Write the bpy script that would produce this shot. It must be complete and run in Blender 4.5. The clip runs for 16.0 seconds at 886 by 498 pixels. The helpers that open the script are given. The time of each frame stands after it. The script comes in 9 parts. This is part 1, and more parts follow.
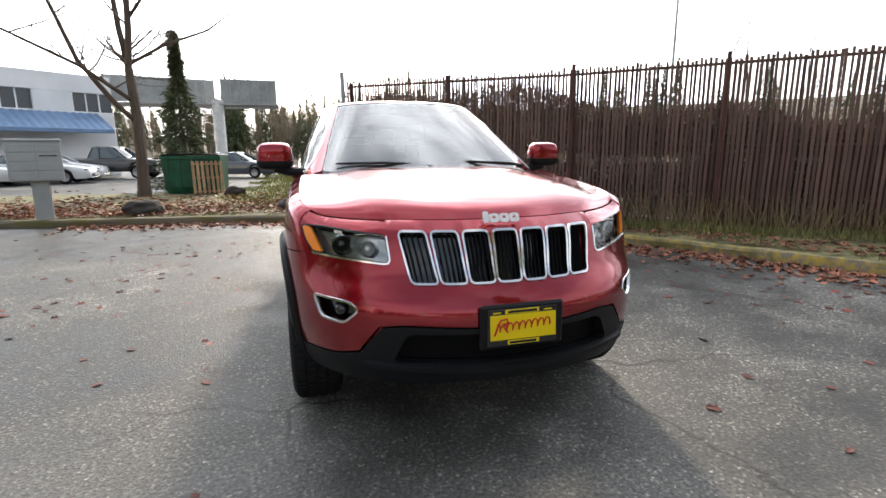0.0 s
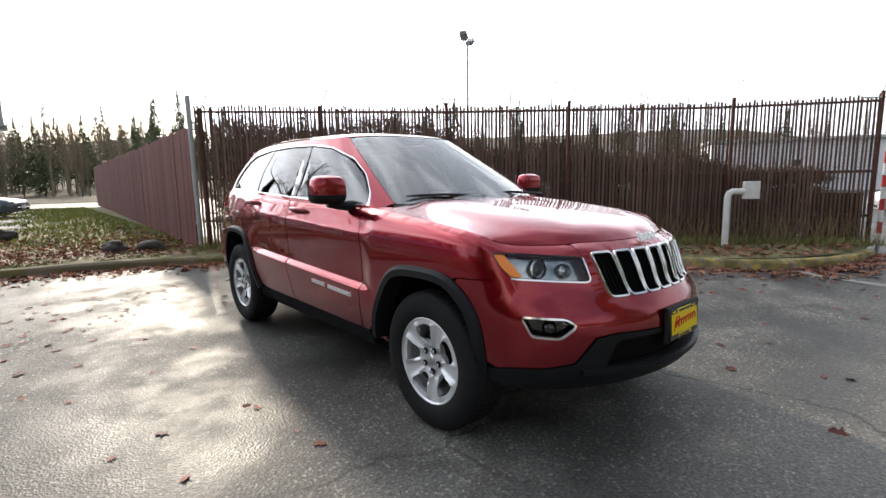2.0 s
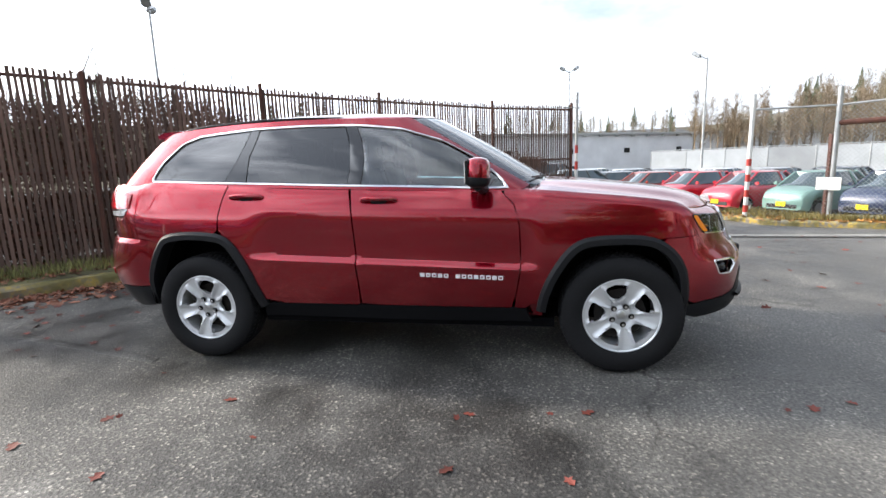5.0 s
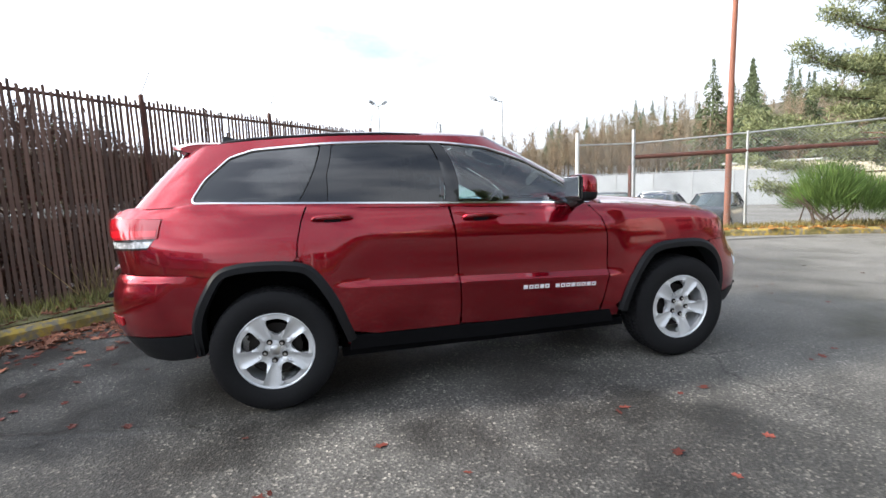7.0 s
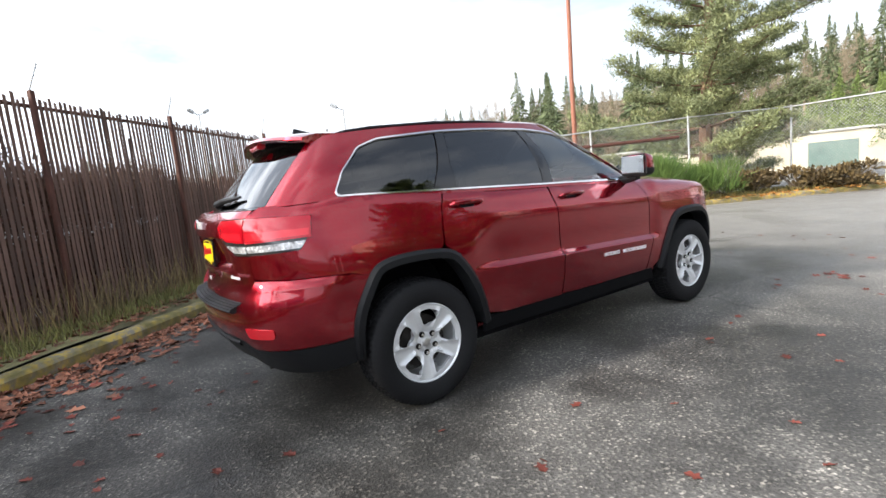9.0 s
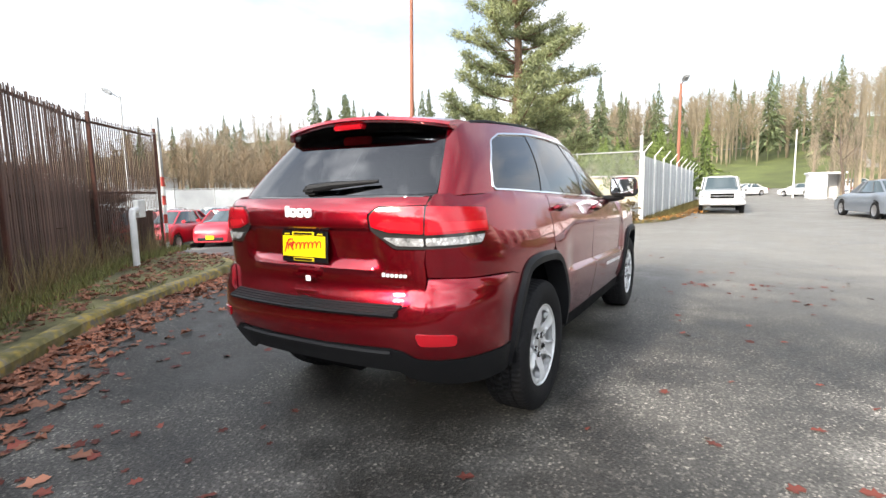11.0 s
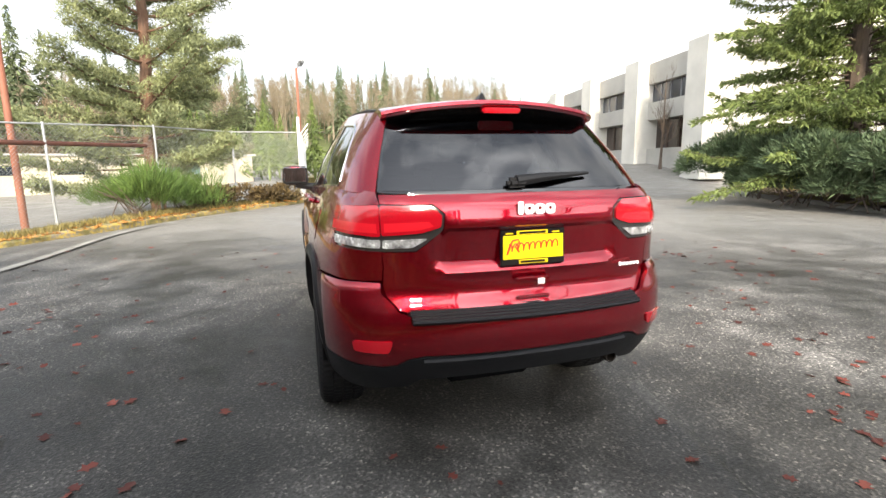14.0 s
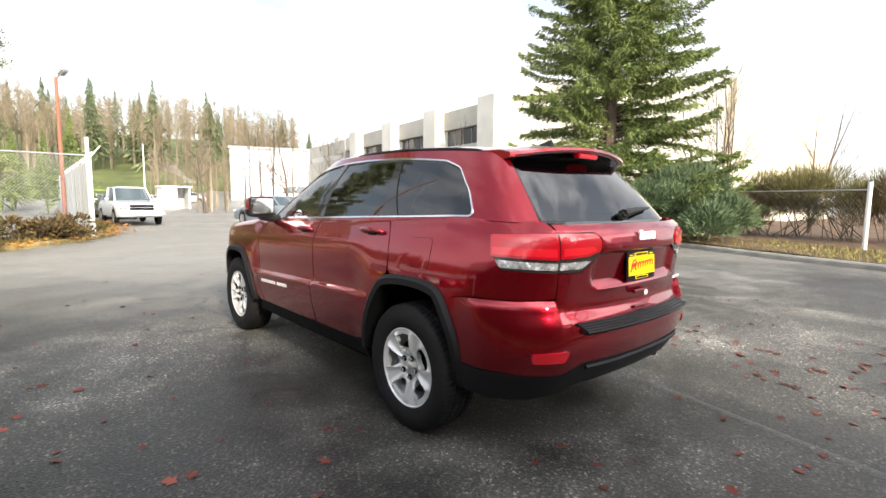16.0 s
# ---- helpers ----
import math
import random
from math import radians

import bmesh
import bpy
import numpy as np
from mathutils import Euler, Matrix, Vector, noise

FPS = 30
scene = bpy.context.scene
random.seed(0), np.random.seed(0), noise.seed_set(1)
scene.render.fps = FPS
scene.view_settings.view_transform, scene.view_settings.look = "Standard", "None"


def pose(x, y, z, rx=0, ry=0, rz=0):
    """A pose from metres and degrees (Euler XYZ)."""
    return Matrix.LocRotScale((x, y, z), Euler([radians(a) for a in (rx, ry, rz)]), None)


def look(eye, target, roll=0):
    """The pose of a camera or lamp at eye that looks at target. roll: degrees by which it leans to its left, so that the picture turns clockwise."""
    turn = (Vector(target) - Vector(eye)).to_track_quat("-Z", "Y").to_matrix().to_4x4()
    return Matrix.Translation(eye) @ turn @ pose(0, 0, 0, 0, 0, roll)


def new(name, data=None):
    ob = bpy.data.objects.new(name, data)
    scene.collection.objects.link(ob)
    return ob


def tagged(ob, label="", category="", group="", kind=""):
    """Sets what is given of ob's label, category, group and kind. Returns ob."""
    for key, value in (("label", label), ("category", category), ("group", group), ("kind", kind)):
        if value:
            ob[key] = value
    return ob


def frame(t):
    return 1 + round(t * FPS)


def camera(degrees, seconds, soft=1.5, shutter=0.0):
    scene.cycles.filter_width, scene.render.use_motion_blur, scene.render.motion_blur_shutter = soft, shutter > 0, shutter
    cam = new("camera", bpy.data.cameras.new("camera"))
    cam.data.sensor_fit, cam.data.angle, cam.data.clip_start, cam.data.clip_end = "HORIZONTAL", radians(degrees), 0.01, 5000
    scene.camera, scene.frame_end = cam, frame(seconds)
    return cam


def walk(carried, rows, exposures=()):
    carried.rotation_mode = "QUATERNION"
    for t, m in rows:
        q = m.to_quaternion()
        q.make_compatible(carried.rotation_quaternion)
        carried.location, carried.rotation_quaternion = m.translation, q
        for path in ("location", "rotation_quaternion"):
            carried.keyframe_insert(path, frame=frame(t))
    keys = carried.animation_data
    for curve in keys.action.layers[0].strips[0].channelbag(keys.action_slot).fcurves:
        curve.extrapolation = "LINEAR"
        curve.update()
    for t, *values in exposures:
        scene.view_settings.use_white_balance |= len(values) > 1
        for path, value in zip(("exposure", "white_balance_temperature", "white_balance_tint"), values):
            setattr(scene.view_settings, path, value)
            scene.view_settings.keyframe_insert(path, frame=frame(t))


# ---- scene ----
cam = camera(84.5, 16.0)
PATH = [
    (0, (-0.801, -4.159, 1.328), (-0.281, -2.268, 0.940), -0.4),
    (0.5, (-1.281, -4.088, 1.325), (-0.526, -2.275, 0.948), -1.1),
    (1, (-1.709, -3.929, 1.323), (-0.787, -2.175, 1.056), -0.7),
    (1.5, (-2.112, -3.704, 1.340), (-1.026, -2.044, 1.086), -0.6),
    (2, (-2.511, -3.443, 1.366), (-1.216, -1.945, 1.083), -0.9),
    (2.5, (-2.854, -3.071, 1.365), (-1.393, -1.738, 1.073), -3.1),
    (3, (-3.187, -2.676, 1.359), (-1.568, -1.541, 1.060), -3.9),
    (3.5, (-3.474, -2.257, 1.352), (-1.746, -1.295, 1.055), -3.3),
    (3.7, (-3.559, -2.081, 1.368), (-1.800, -1.183, 1.054), -3.5),
    (5.8, (-4.122, -0.091, 1.370), (-2.138, -0.070, 1.113), -1.0),
    (6, (-4.113, 0.117, 1.363), (-2.127, 0.070, 1.131), -1.1),
    (6.5, (-4.049, 0.614, 1.356), (-2.083, 0.368, 1.087), -1.1),
    (7, (-3.983, 1.117, 1.351), (-2.055, 0.648, 1.098), -2.2),
    (7.5, (-3.847, 1.606, 1.341), (-1.956, 0.987, 1.135), -3.4),
    (8, (-3.709, 2.055, 1.348), (-1.891, 1.243, 1.158), -2.1),
    (8.2, (-3.664, 2.238, 1.347), (-1.873, 1.372, 1.147), -3.2),
    (10.3, (-2.418, 3.823, 1.272), (-1.175, 2.278, 1.013), -1.9),
    (10.5, (-2.256, 3.939, 1.293), (-1.083, 2.335, 1.068), -1.0),
    (11, (-1.816, 4.183, 1.301), (-0.822, 2.463, 1.066), -1.1),
    (11.5, (-1.356, 4.315, 1.289), (-0.598, 2.482, 1.036), -2.6),
    (12, (-0.911, 4.415, 1.335), (-0.415, 2.495, 1.077), -3.6),
    (12.5, (-0.439, 4.453, 1.332), (-0.159, 2.488, 1.092), -3.7),
    (13, (0.038, 4.445, 1.356), (0.025, 2.460, 1.113), -2.3),
    (13.5, (0.508, 4.446, 1.386), (0.121, 2.500, 1.133), -1.3),
    (14, (0.979, 4.359, 1.407), (0.427, 2.468, 1.061), -0.7),
    (14.5, (1.423, 4.275, 1.374), (0.656, 2.444, 1.132), 2.2),
    (15, (1.837, 4.140, 1.438), (0.902, 2.397, 1.142), 1.9),
    (15.5, (2.223, 3.950, 1.423), (1.093, 2.313, 1.217), 0.9),
    (16, (2.626, 3.739, 1.401), (1.316, 2.242, 1.194), 0.6),
]
walk(cam, [(t, look(eye, target, roll)) for t, eye, target, roll in PATH],
     exposures=[(0, 0.88, 6900, 10), (1.5, 0.70, 6820, 10), (2.5, 0.5, 6770, 10), (3.7, 0.8, 6650, 10), (6, 1.05, 6500, 10), (8.2, 1.1, 6600, 10), (10.3, 1.2, 6800, 10), (14, 1.32, 7090, 10), (16, 1.3, 7200, 10)])

# ---- light: low hazy winter sun under broken bright cloud ----
SUN_AZ, SUN_EL = radians(12), radians(24)      # azimuth from +y towards +x
sun_dir = Vector((math.sin(SUN_AZ) * math.cos(SUN_EL), math.cos(SUN_AZ) * math.cos(SUN_EL), math.sin(SUN_EL)))
sun = new("sun", bpy.data.lights.new("sun", "SUN"))
sun.data.energy, sun.data.angle, sun.data.color = 2.7, radians(5), (1.0, 0.9, 0.76)
sun.matrix_world = look((0, 0, 30), Vector((0, 0, 30)) - sun_dir)

world = bpy.data.worlds.new("sky")
scene.world = world
world.use_nodes = True
wt = world.node_tree
wt.nodes.clear()


def wnode(kind, **values):
    n = wt.nodes.new(kind)
    for key, value in values.items():
        n.inputs[key].default_value = value
    return n


sky = wt.nodes.new("ShaderNodeTexSky")
sky.sky_type, sky.sun_disc = "NISHITA", False
sky.sun_elevation, sky.sun_rotation = SUN_EL, SUN_AZ
sky.air_density, sky.dust_density = 1.0, 2.0
wco = wt.nodes.new("ShaderNodeTexCoord")
wmap = wt.nodes.new("ShaderNodeMapping")
wmap.inputs["Scale"].default_value = (1.0, 1.0, 2.6)
wt.links.new(wco.outputs["Generated"], wmap.inputs["Vector"])
wn = wnode("ShaderNodeTexNoise", Scale=2.1, Detail=7.0, Roughness=0.55, Distortion=0.25)
wt.links.new(wmap.outputs[0], wn.inputs["Vector"])
wr = wt.nodes.new("ShaderNodeValToRGB")
wr.color_ramp.elements[0].position, wr.color_ramp.elements[0].color = 0.34, (0.28, 0.28, 0.28, 1)
wr.color_ramp.elements[1].position, wr.color_ramp.elements[1].color = 0.56, (1, 1, 1, 1)
# the cover opens a little towards the zenith
wsep = wt.nodes.new("ShaderNodeSeparateXYZ")
wt.links.new(wco.outputs["Generated"], wsep.inputs[0])
wopen = wt.nodes.new("ShaderNodeMapRange")
for key, value in (("From Min", 0.22), ("From Max", 0.75), ("To Min", 0.0), ("To Max", 0.13)):
    wopen.inputs[key].default_value = value
wt.links.new(wsep.outputs["Z"], wopen.inputs["Value"])
wthin = wt.nodes.new("ShaderNodeMath")
wthin.operation = "SUBTRACT"
wt.links.new(wn.outputs["Fac"], wthin.inputs[0])
wt.links.new(wopen.outputs[0], wthin.inputs[1])
wt.links.new(wthin.outputs[0], wr.inputs[0])
wsky = wt.nodes.new("ShaderNodeVectorMath")
wsky.operation = "SCALE"
wsky.inputs["Scale"].default_value = 0.12
wt.links.new(sky.outputs[0], wsky.inputs[0])
# cloud brightness rises towards the sun behind the veil
wdot = wt.nodes.new("ShaderNodeVectorMath")
wdot.operation = "DOT_PRODUCT"
wdot.inputs[1].default_value = sun_dir
wt.links.new(wco.outputs["Generated"], wdot.inputs[0])
wglow = wt.nodes.new("ShaderNodeMapRange")
wglow.interpolation_type = "SMOOTHSTEP"
for key, value in (("From Min", 0.0), ("From Max", 1.0), ("To Min", 0.66), ("To Max", 3.2)):
    wglow.inputs[key].default_value = value
wt.links.new(wdot.outputs["Value"], wglow.inputs["Value"])
wcl = wt.nodes.new("ShaderNodeVectorMath")
wcl.operation = "SCALE"
wcl.inputs[0].default_value = (0.89, 0.955, 1.06)
wt.links.new(wglow.outputs[0], wcl.inputs["Scale"])
wmix = wt.nodes.new("ShaderNodeMix")
wmix.data_type = "RGBA"
wt.links.new(wr.outputs[0], wmix.inputs["Factor"])
wt.links.new(wsky.outputs[0], wmix.inputs["A"])
wt.links.new(wcl.outputs[0], wmix.inputs["B"])
wbg = wnode("ShaderNodeBackground", Strength=1.0)
wt.links.new(wmix.outputs["Result"], wbg.inputs["Color"])
wout = wt.nodes.new("ShaderNodeOutputWorld")
wt.links.new(wbg.outputs[0], wout.inputs[0])
scene.view_settings.exposure = 0.0

# ---- materials ----
def nodes_of(name):
    m = bpy.data.materials.new(name)
    m.use_nodes = True
    t = m.node_tree
    return m, t, t.nodes["Principled BSDF"]


def link(t, a, b):
    t.links.new(a, b)


def noise_node(t, scale, detail=4.0, rough=0.55, coords="Object", stretch=None, kind="ShaderNodeTexNoise"):
    co = t.nodes.new("ShaderNodeTexCoord")
    n = t.nodes.new(kind)
    n.inputs["Scale"].default_value = scale
    if kind == "ShaderNodeTexNoise":
        n.inputs["Detail"].default_value, n.inputs["Roughness"].default_value = detail, rough
    if stretch:
        mp = t.nodes.new("ShaderNodeMapping")
        mp.inputs["Scale"].default_value = stretch
        link(t, co.outputs[coords], mp.inputs["Vector"])
        link(t, mp.outputs[0], n.inputs["Vector"])
    else:
        link(t, co.outputs[coords], n.inputs["Vector"])
    return n


def ramp_node(t, source, stops):
    r = t.nodes.new("ShaderNodeValToRGB")
    els = r.color_ramp.elements
    while len(els) < len(stops):
        els.new(0.5)
    for e, (pos, col) in zip(els, stops):
        e.position, e.color = pos, (*col, 1) if len(col) == 3 else col
    link(t, source, r.inputs[0])
    return r


def mix_node(t, fac, a, b, blend="MIX"):
    m = t.nodes.new("ShaderNodeMix")
    m.data_type, m.blend_type = "RGBA", blend
    for value, key in ((fac, "Factor"), (a, "A"), (b, "B")):
        s = m.inputs[key]
        if hasattr(value, "is_output"):
            link(t, value, s)
        else:
            s.default_value = value if key == "Factor" else (*value, 1)
    return m.outputs["Result"]


def bump_node(t, p, height, strength, distance=0.01):
    b = t.nodes.new("ShaderNodeBump")
    b.inputs["Strength"].default_value, b.inputs["Distance"].default_value = strength, distance
    link(t, height, b.inputs["Height"])
    link(t, b.outputs[0], p.inputs["Normal"])


def material(name, base, rough=0.6, metal=0.0, var=0.2, scale=3.0, fine=40.0, bump=0.0, coat=0.0, spec=0.5, stretch=None, island=0.0, per_object=0.0, rough_var=0.1):
    """Base colour with two scales of variation, rough_var on the gloss and a fine bump."""
    m, t, p = nodes_of(name)
    n1 = noise_node(t, scale, 5, stretch=stretch)
    n2 = noise_node(t, fine, 3, stretch=stretch)
    dark, light = [c * (1 - var) for c in base], [min(1, c * (1 + var)) for c in base]
    c1 = ramp_node(t, n1.outputs["Fac"], [(0.3, dark), (0.7, light)]).outputs[0]
    c2 = ramp_node(t, n2.outputs["Fac"], [(0.3, [1 - var * 0.6] * 3), (0.7, [1.0] * 3)]).outputs[0]
    col = mix_node(t, 1.0, c1, c2, "MULTIPLY")
    if island or per_object:
        src = t.nodes.new("ShaderNodeNewGeometry").outputs["Random Per Island"] if island else t.nodes.new("ShaderNodeObjectInfo").outputs["Random"]
        k = island or per_object
        col = mix_node(t, 1.0, col, ramp_node(t, src, [(0.0, [1 - k] * 3), (1.0, [1 + k * 0.5] * 3)]).outputs[0], "MULTIPLY")
    link(t, col, p.inputs["Base Color"])
    p.inputs["Metallic"].default_value = metal
    p.inputs["Coat Weight"].default_value = coat
    p.inputs["Specular IOR Level"].default_value = spec
    r = ramp_node(t, n1.outputs["Fac"], [(0.3, [max(0.02, rough - rough_var)] * 3), (0.7, [min(1, rough + rough_var)] * 3)])
    link(t, r.outputs[0], p.inputs["Roughness"])
    if bump:
        bump_node(t, p, n2.outputs["Fac"], bump)
    return m


def paint(name, base, metal=0.45, rough=0.32, object_colour=False, flake=True):
    """Metallic car paint under clear coat, with a trace of dried rain."""
    m, t, p = nodes_of(name)
    if object_colour:
        link(t, t.nodes.new("ShaderNodeObjectInfo").outputs["Color"], p.inputs["Base Color"])
    else:
        n = noise_node(t, 2.2, 5)
        link(t, ramp_node(t, n.outputs["Fac"], [(0.35, [c * 0.92 for c in base]), (0.65, base)]).outputs[0], p.inputs["Base Color"])
    p.inputs["Metallic"].default_value = metal
    p.inputs["Roughness"].default_value = rough
    p.inputs["Specular IOR Level"].default_value = 0.12 if metal > 0.5 else 0.5
    p.inputs["Coat Weight"].default_value = 1.0
    p.inputs["Coat IOR"].default_value = 1.56
    n3 = noise_node(t, 7.0, 6)
    link(t, ramp_node(t, n3.outputs["Fac"], [(0.45, [0.008] * 3), (0.8, [0.035] * 3)]).outputs[0], p.inputs["Coat Roughness"])
    return m


def glass(name, tint, ior=1.5):
    m, t, p = nodes_of(name)
    t.nodes.remove(p)
    tr, gl, fr, mx = (t.nodes.new(k) for k in ("ShaderNodeBsdfTransparent", "ShaderNodeBsdfGlossy", "ShaderNodeFresnel", "ShaderNodeMixShader"))
    tr.inputs[0].default_value = (*tint, 1)
    gl.inputs["Color"].default_value, gl.inputs["Roughness"].default_value = (1, 1, 1, 1), 0.008
    fr.inputs["IOR"].default_value = ior
    link(t, fr.outputs[0], mx.inputs[0])
    link(t, tr.outputs[0], mx.inputs[1])
    link(t, gl.outputs[0], mx.inputs[2])
    link(t, mx.outputs[0], t.nodes["Material Output"].inputs[0])
    return m


def plain(name, base, rough=0.5, metal=0.0, coat=0.0, trans=0.0):
    m, t, p = nodes_of(name)
    p.inputs["Base Color"].default_value = (*base, 1)
    p.inputs["Roughness"].default_value, p.inputs["Metallic"].default_value = rough, metal
    p.inputs["Coat Weight"].default_value, p.inputs["Transmission Weight"].default_value = coat, trans
    return m


CHERRY = paint("cherry_red_paint", (0.29, 0.003, 0.013), 0.85, 0.24)
TRIM = material("black_textured_plastic", (0.010, 0.0105, 0.012), 0.5, var=0.15, fine=300, bump=0.08, spec=0.2)
SHELL = material("dark_seam", (0.005, 0.005, 0.006), 0.75, spec=0.1)
CHROME = plain("chrome", (0.78, 0.79, 0.8), 0.1, 1.0)
SATIN = plain("satin_chrome", (0.62, 0.63, 0.64), 0.28, 1.0)
PRIVACY = glass("privacy_glass", (0.05, 0.06, 0.075), 1.8)
CLEAR = glass("clear_glass", (0.72, 0.91, 0.91), 2.05)
LENS = glass("lamp_lens", (0.9, 0.92, 0.92), 1.45)
GLOSSBLACK = plain("gloss_black", (0.008, 0.008, 0.009), 0.12, 0, 0.5)
RUBBER = material("tyre_rubber", (0.012, 0.012, 0.013), 0.7, var=0.25, fine=90, bump=0.15, spec=0.15)
ALLOY = material("silver_alloy", (0.62, 0.63, 0.64), 0.32, 0.35, var=0.04, fine=200, coat=0.5)
SILVER = plain("silver_badge", (0.82, 0.83, 0.84), 0.25, 0.1, 0.5)
BOWL = material("lamp_bowl", (0.5, 0.51, 0.52), 0.16, 0.8, var=0.55, scale=13, fine=45)
CAST = material("cast_iron", (0.03, 0.026, 0.024), 0.7, 0.2, spec=0.2)
DARKWELL = material("wheel_well_liner", (0.006, 0.006, 0.007), 0.9, spec=0.05)
TAILRED = plain("tail_lamp_red", (0.40, 0.004, 0.012), 0.12, 0.0, 1.0)
TAILCLEAR = material("clear_lamp_optic", (0.56, 0.57, 0.58), 0.22, 0.4, var=0.7, scale=22, fine=120)
SMOKE = plain("smoked_lamp_housing", (0.035, 0.033, 0.034), 0.2, 0.2, 0.8)
TAILBRIGHT = plain("tail_lamp_light_band", (0.60, 0.012, 0.022), 0.10, 0.0, 1.0)
AMBER = plain("amber_lens", (0.95, 0.25, 0.005), 0.2, 0, 0.4)
YELLOW = material("plate_yellow", (0.85, 0.62, 0.0), 0.45, var=0.05)
PLATERED = plain("plate_red", (0.55, 0.01, 0.01), 0.45)
SEATGREY = material("seat_cloth", (0.05, 0.05, 0.052), 0.9)
WHITEPL = plain("white_sticker", (0.8, 0.8, 0.8), 0.5)
MIRRORGLASS = plain("mirror_glass", (0.85, 0.87, 0.88), 0.03, 1.0)

# ---- building tools ----
from mathutils.geometry import delaunay_2d_cdt


def thing(name, label, category, group="", kind="", at=None):
    ob = new(name)
    if at is not None:
        ob.matrix_world = at
    return tagged(ob, label, category, group, kind)


def mesh_object(name, bm, mat, smooth=True, sharp=0.6):
    me = bpy.data.meshes.new(name)
    if sharp and smooth:
        bm.normal_update()
        for e in bm.edges:
            if len(e.link_faces) == 2 and e.calc_face_angle(0) > sharp:
                e.smooth = False
    for f in bm.faces:
        f.smooth = smooth
    bm.to_mesh(me)
    bm.free()
    for m in mat if isinstance(mat, (list, tuple)) else [mat]:
        me.materials.append(m)
    return new(name, me)


def part(name, bm, mat, parent, label="", smooth=True, sharp=0.6):
    """One bmesh as one mesh object under a thing or part, in the thing's own space."""
    ob = mesh_object(name, bm, mat, smooth, sharp)
    ob.parent = parent
    if label:
        ob["label"] = label
    return ob


def again(ob, parent=None, m=None):
    """Another object on the same mesh."""
    o = ob.copy()
    scene.collection.objects.link(o)
    o.parent = parent if parent else ob.parent
    if m is not None:
        o.matrix_basis = m
    return o


def quads(bm, rows, close=False, cap=False):
    """Skin a grid of points."""
    vs = [[bm.verts.new(p) for p in row] for row in rows]
    for a, b in zip(vs, vs[1:]):
        n = len(a)
        for i in range(n if close else n - 1):
            bm.faces.new((a[i], a[(i + 1) % n], b[(i + 1) % n], b[i]))
    if cap and close:
        bm.faces.new(vs[0][::-1])
        bm.faces.new(vs[-1])
    return vs


def box(bm, size, at=(0, 0, 0), bevel=0.0, turn=None, seg=1):
    m = Matrix.Translation(at) @ (turn if turn is not None else Matrix()) @ Matrix.Diagonal((*size, 1))
    made = bmesh.ops.create_cube(bm, size=1.0, matrix=m)["verts"]
    if bevel:
        edges = list({e for v in made for e in v.link_edges})
        bmesh.ops.bevel(bm, geom=edges, offset=bevel, segments=seg, affect="EDGES", clamp_overlap=True)
    return made


def tube(bm, points, radius, sides=6, cap=True):
    """A tube along points; radius one number or one for each point."""
    points = [Vector(p) for p in points]
    radii = radius if isinstance(radius, (list, tuple)) else [radius] * len(points)
    rows, side = [], None
    for i, p in enumerate(points):
        d = (points[min(i + 1, len(points) - 1)] - points[max(i - 1, 0)])
        d = d.normalized() if d.length > 1e-9 else Vector((0, 0, 1))
        if side is None:
            side = d.orthogonal().normalized()
        side = (side - d * side.dot(d)).normalized()
        up = d.cross(side)
        rows.append([p + (side * math.cos(a) + up * math.sin(a)) * radii[i] for a in [2 * math.pi * k / sides for k in range(sides)]])
    return quads(bm, rows, close=True, cap=cap)


def lathe(bm, profile, steps=48, axis="x", closed=False):
    """Turn (radius, along) points round an axis."""
    rows = []
    for k in range(steps):
        a = 2 * math.pi * k / steps
        c, s = math.cos(a), math.sin(a)
        rows.append([{"x": (h, r * c, r * s), "y": (r * c, h, r * s), "z": (r * c, r * s, h)}[axis] for r, h in profile])
    rows.append(rows[0])
    vs = [[bm.verts.new(p) for p in row] for row in rows[:-1]]
    vs.append(vs[0])
    n = len(profile)
    for a, b in zip(vs, vs[1:]):
        for i in range(n if closed else n - 1):
            bm.faces.new((a[i], b[i], b[(i + 1) % n], a[(i + 1) % n]))
    bmesh.ops.recalc_face_normals(bm, faces=bm.faces)


def smooth01(x):
    x = np.clip(x, 0, 1)
    return x * x * (3 - 2 * x)


def pchip(pairs):
    """A monotone cubic through (x, y) pairs."""
    xs, ys = np.array(pairs, float).T
    h, d = np.diff(xs), np.diff(ys) / np.diff(xs)
    m = np.zeros(len(xs))
    for i in range(1, len(xs) - 1):
        if d[i - 1] * d[i] > 0:
            a, b = 2 * h[i] + h[i - 1], h[i] + 2 * h[i - 1]
            m[i] = (a + b) / (a / d[i - 1] + b / d[i])
    m[0], m[-1] = d[0], d[-1]

    def f(x):
        x = np.clip(x, xs[0], xs[-1])
        i = np.clip(np.searchsorted(xs, x) - 1, 0, len(xs) - 2)
        t = (x - xs[i]) / h[i]
        return (2 * t**3 - 3 * t**2 + 1) * ys[i] + (t**3 - 2 * t**2 + t) * h[i] * m[i] + (3 * t**2 - 2 * t**3) * ys[i + 1] + (t**3 - t**2) * h[i] * m[i + 1]

    return f


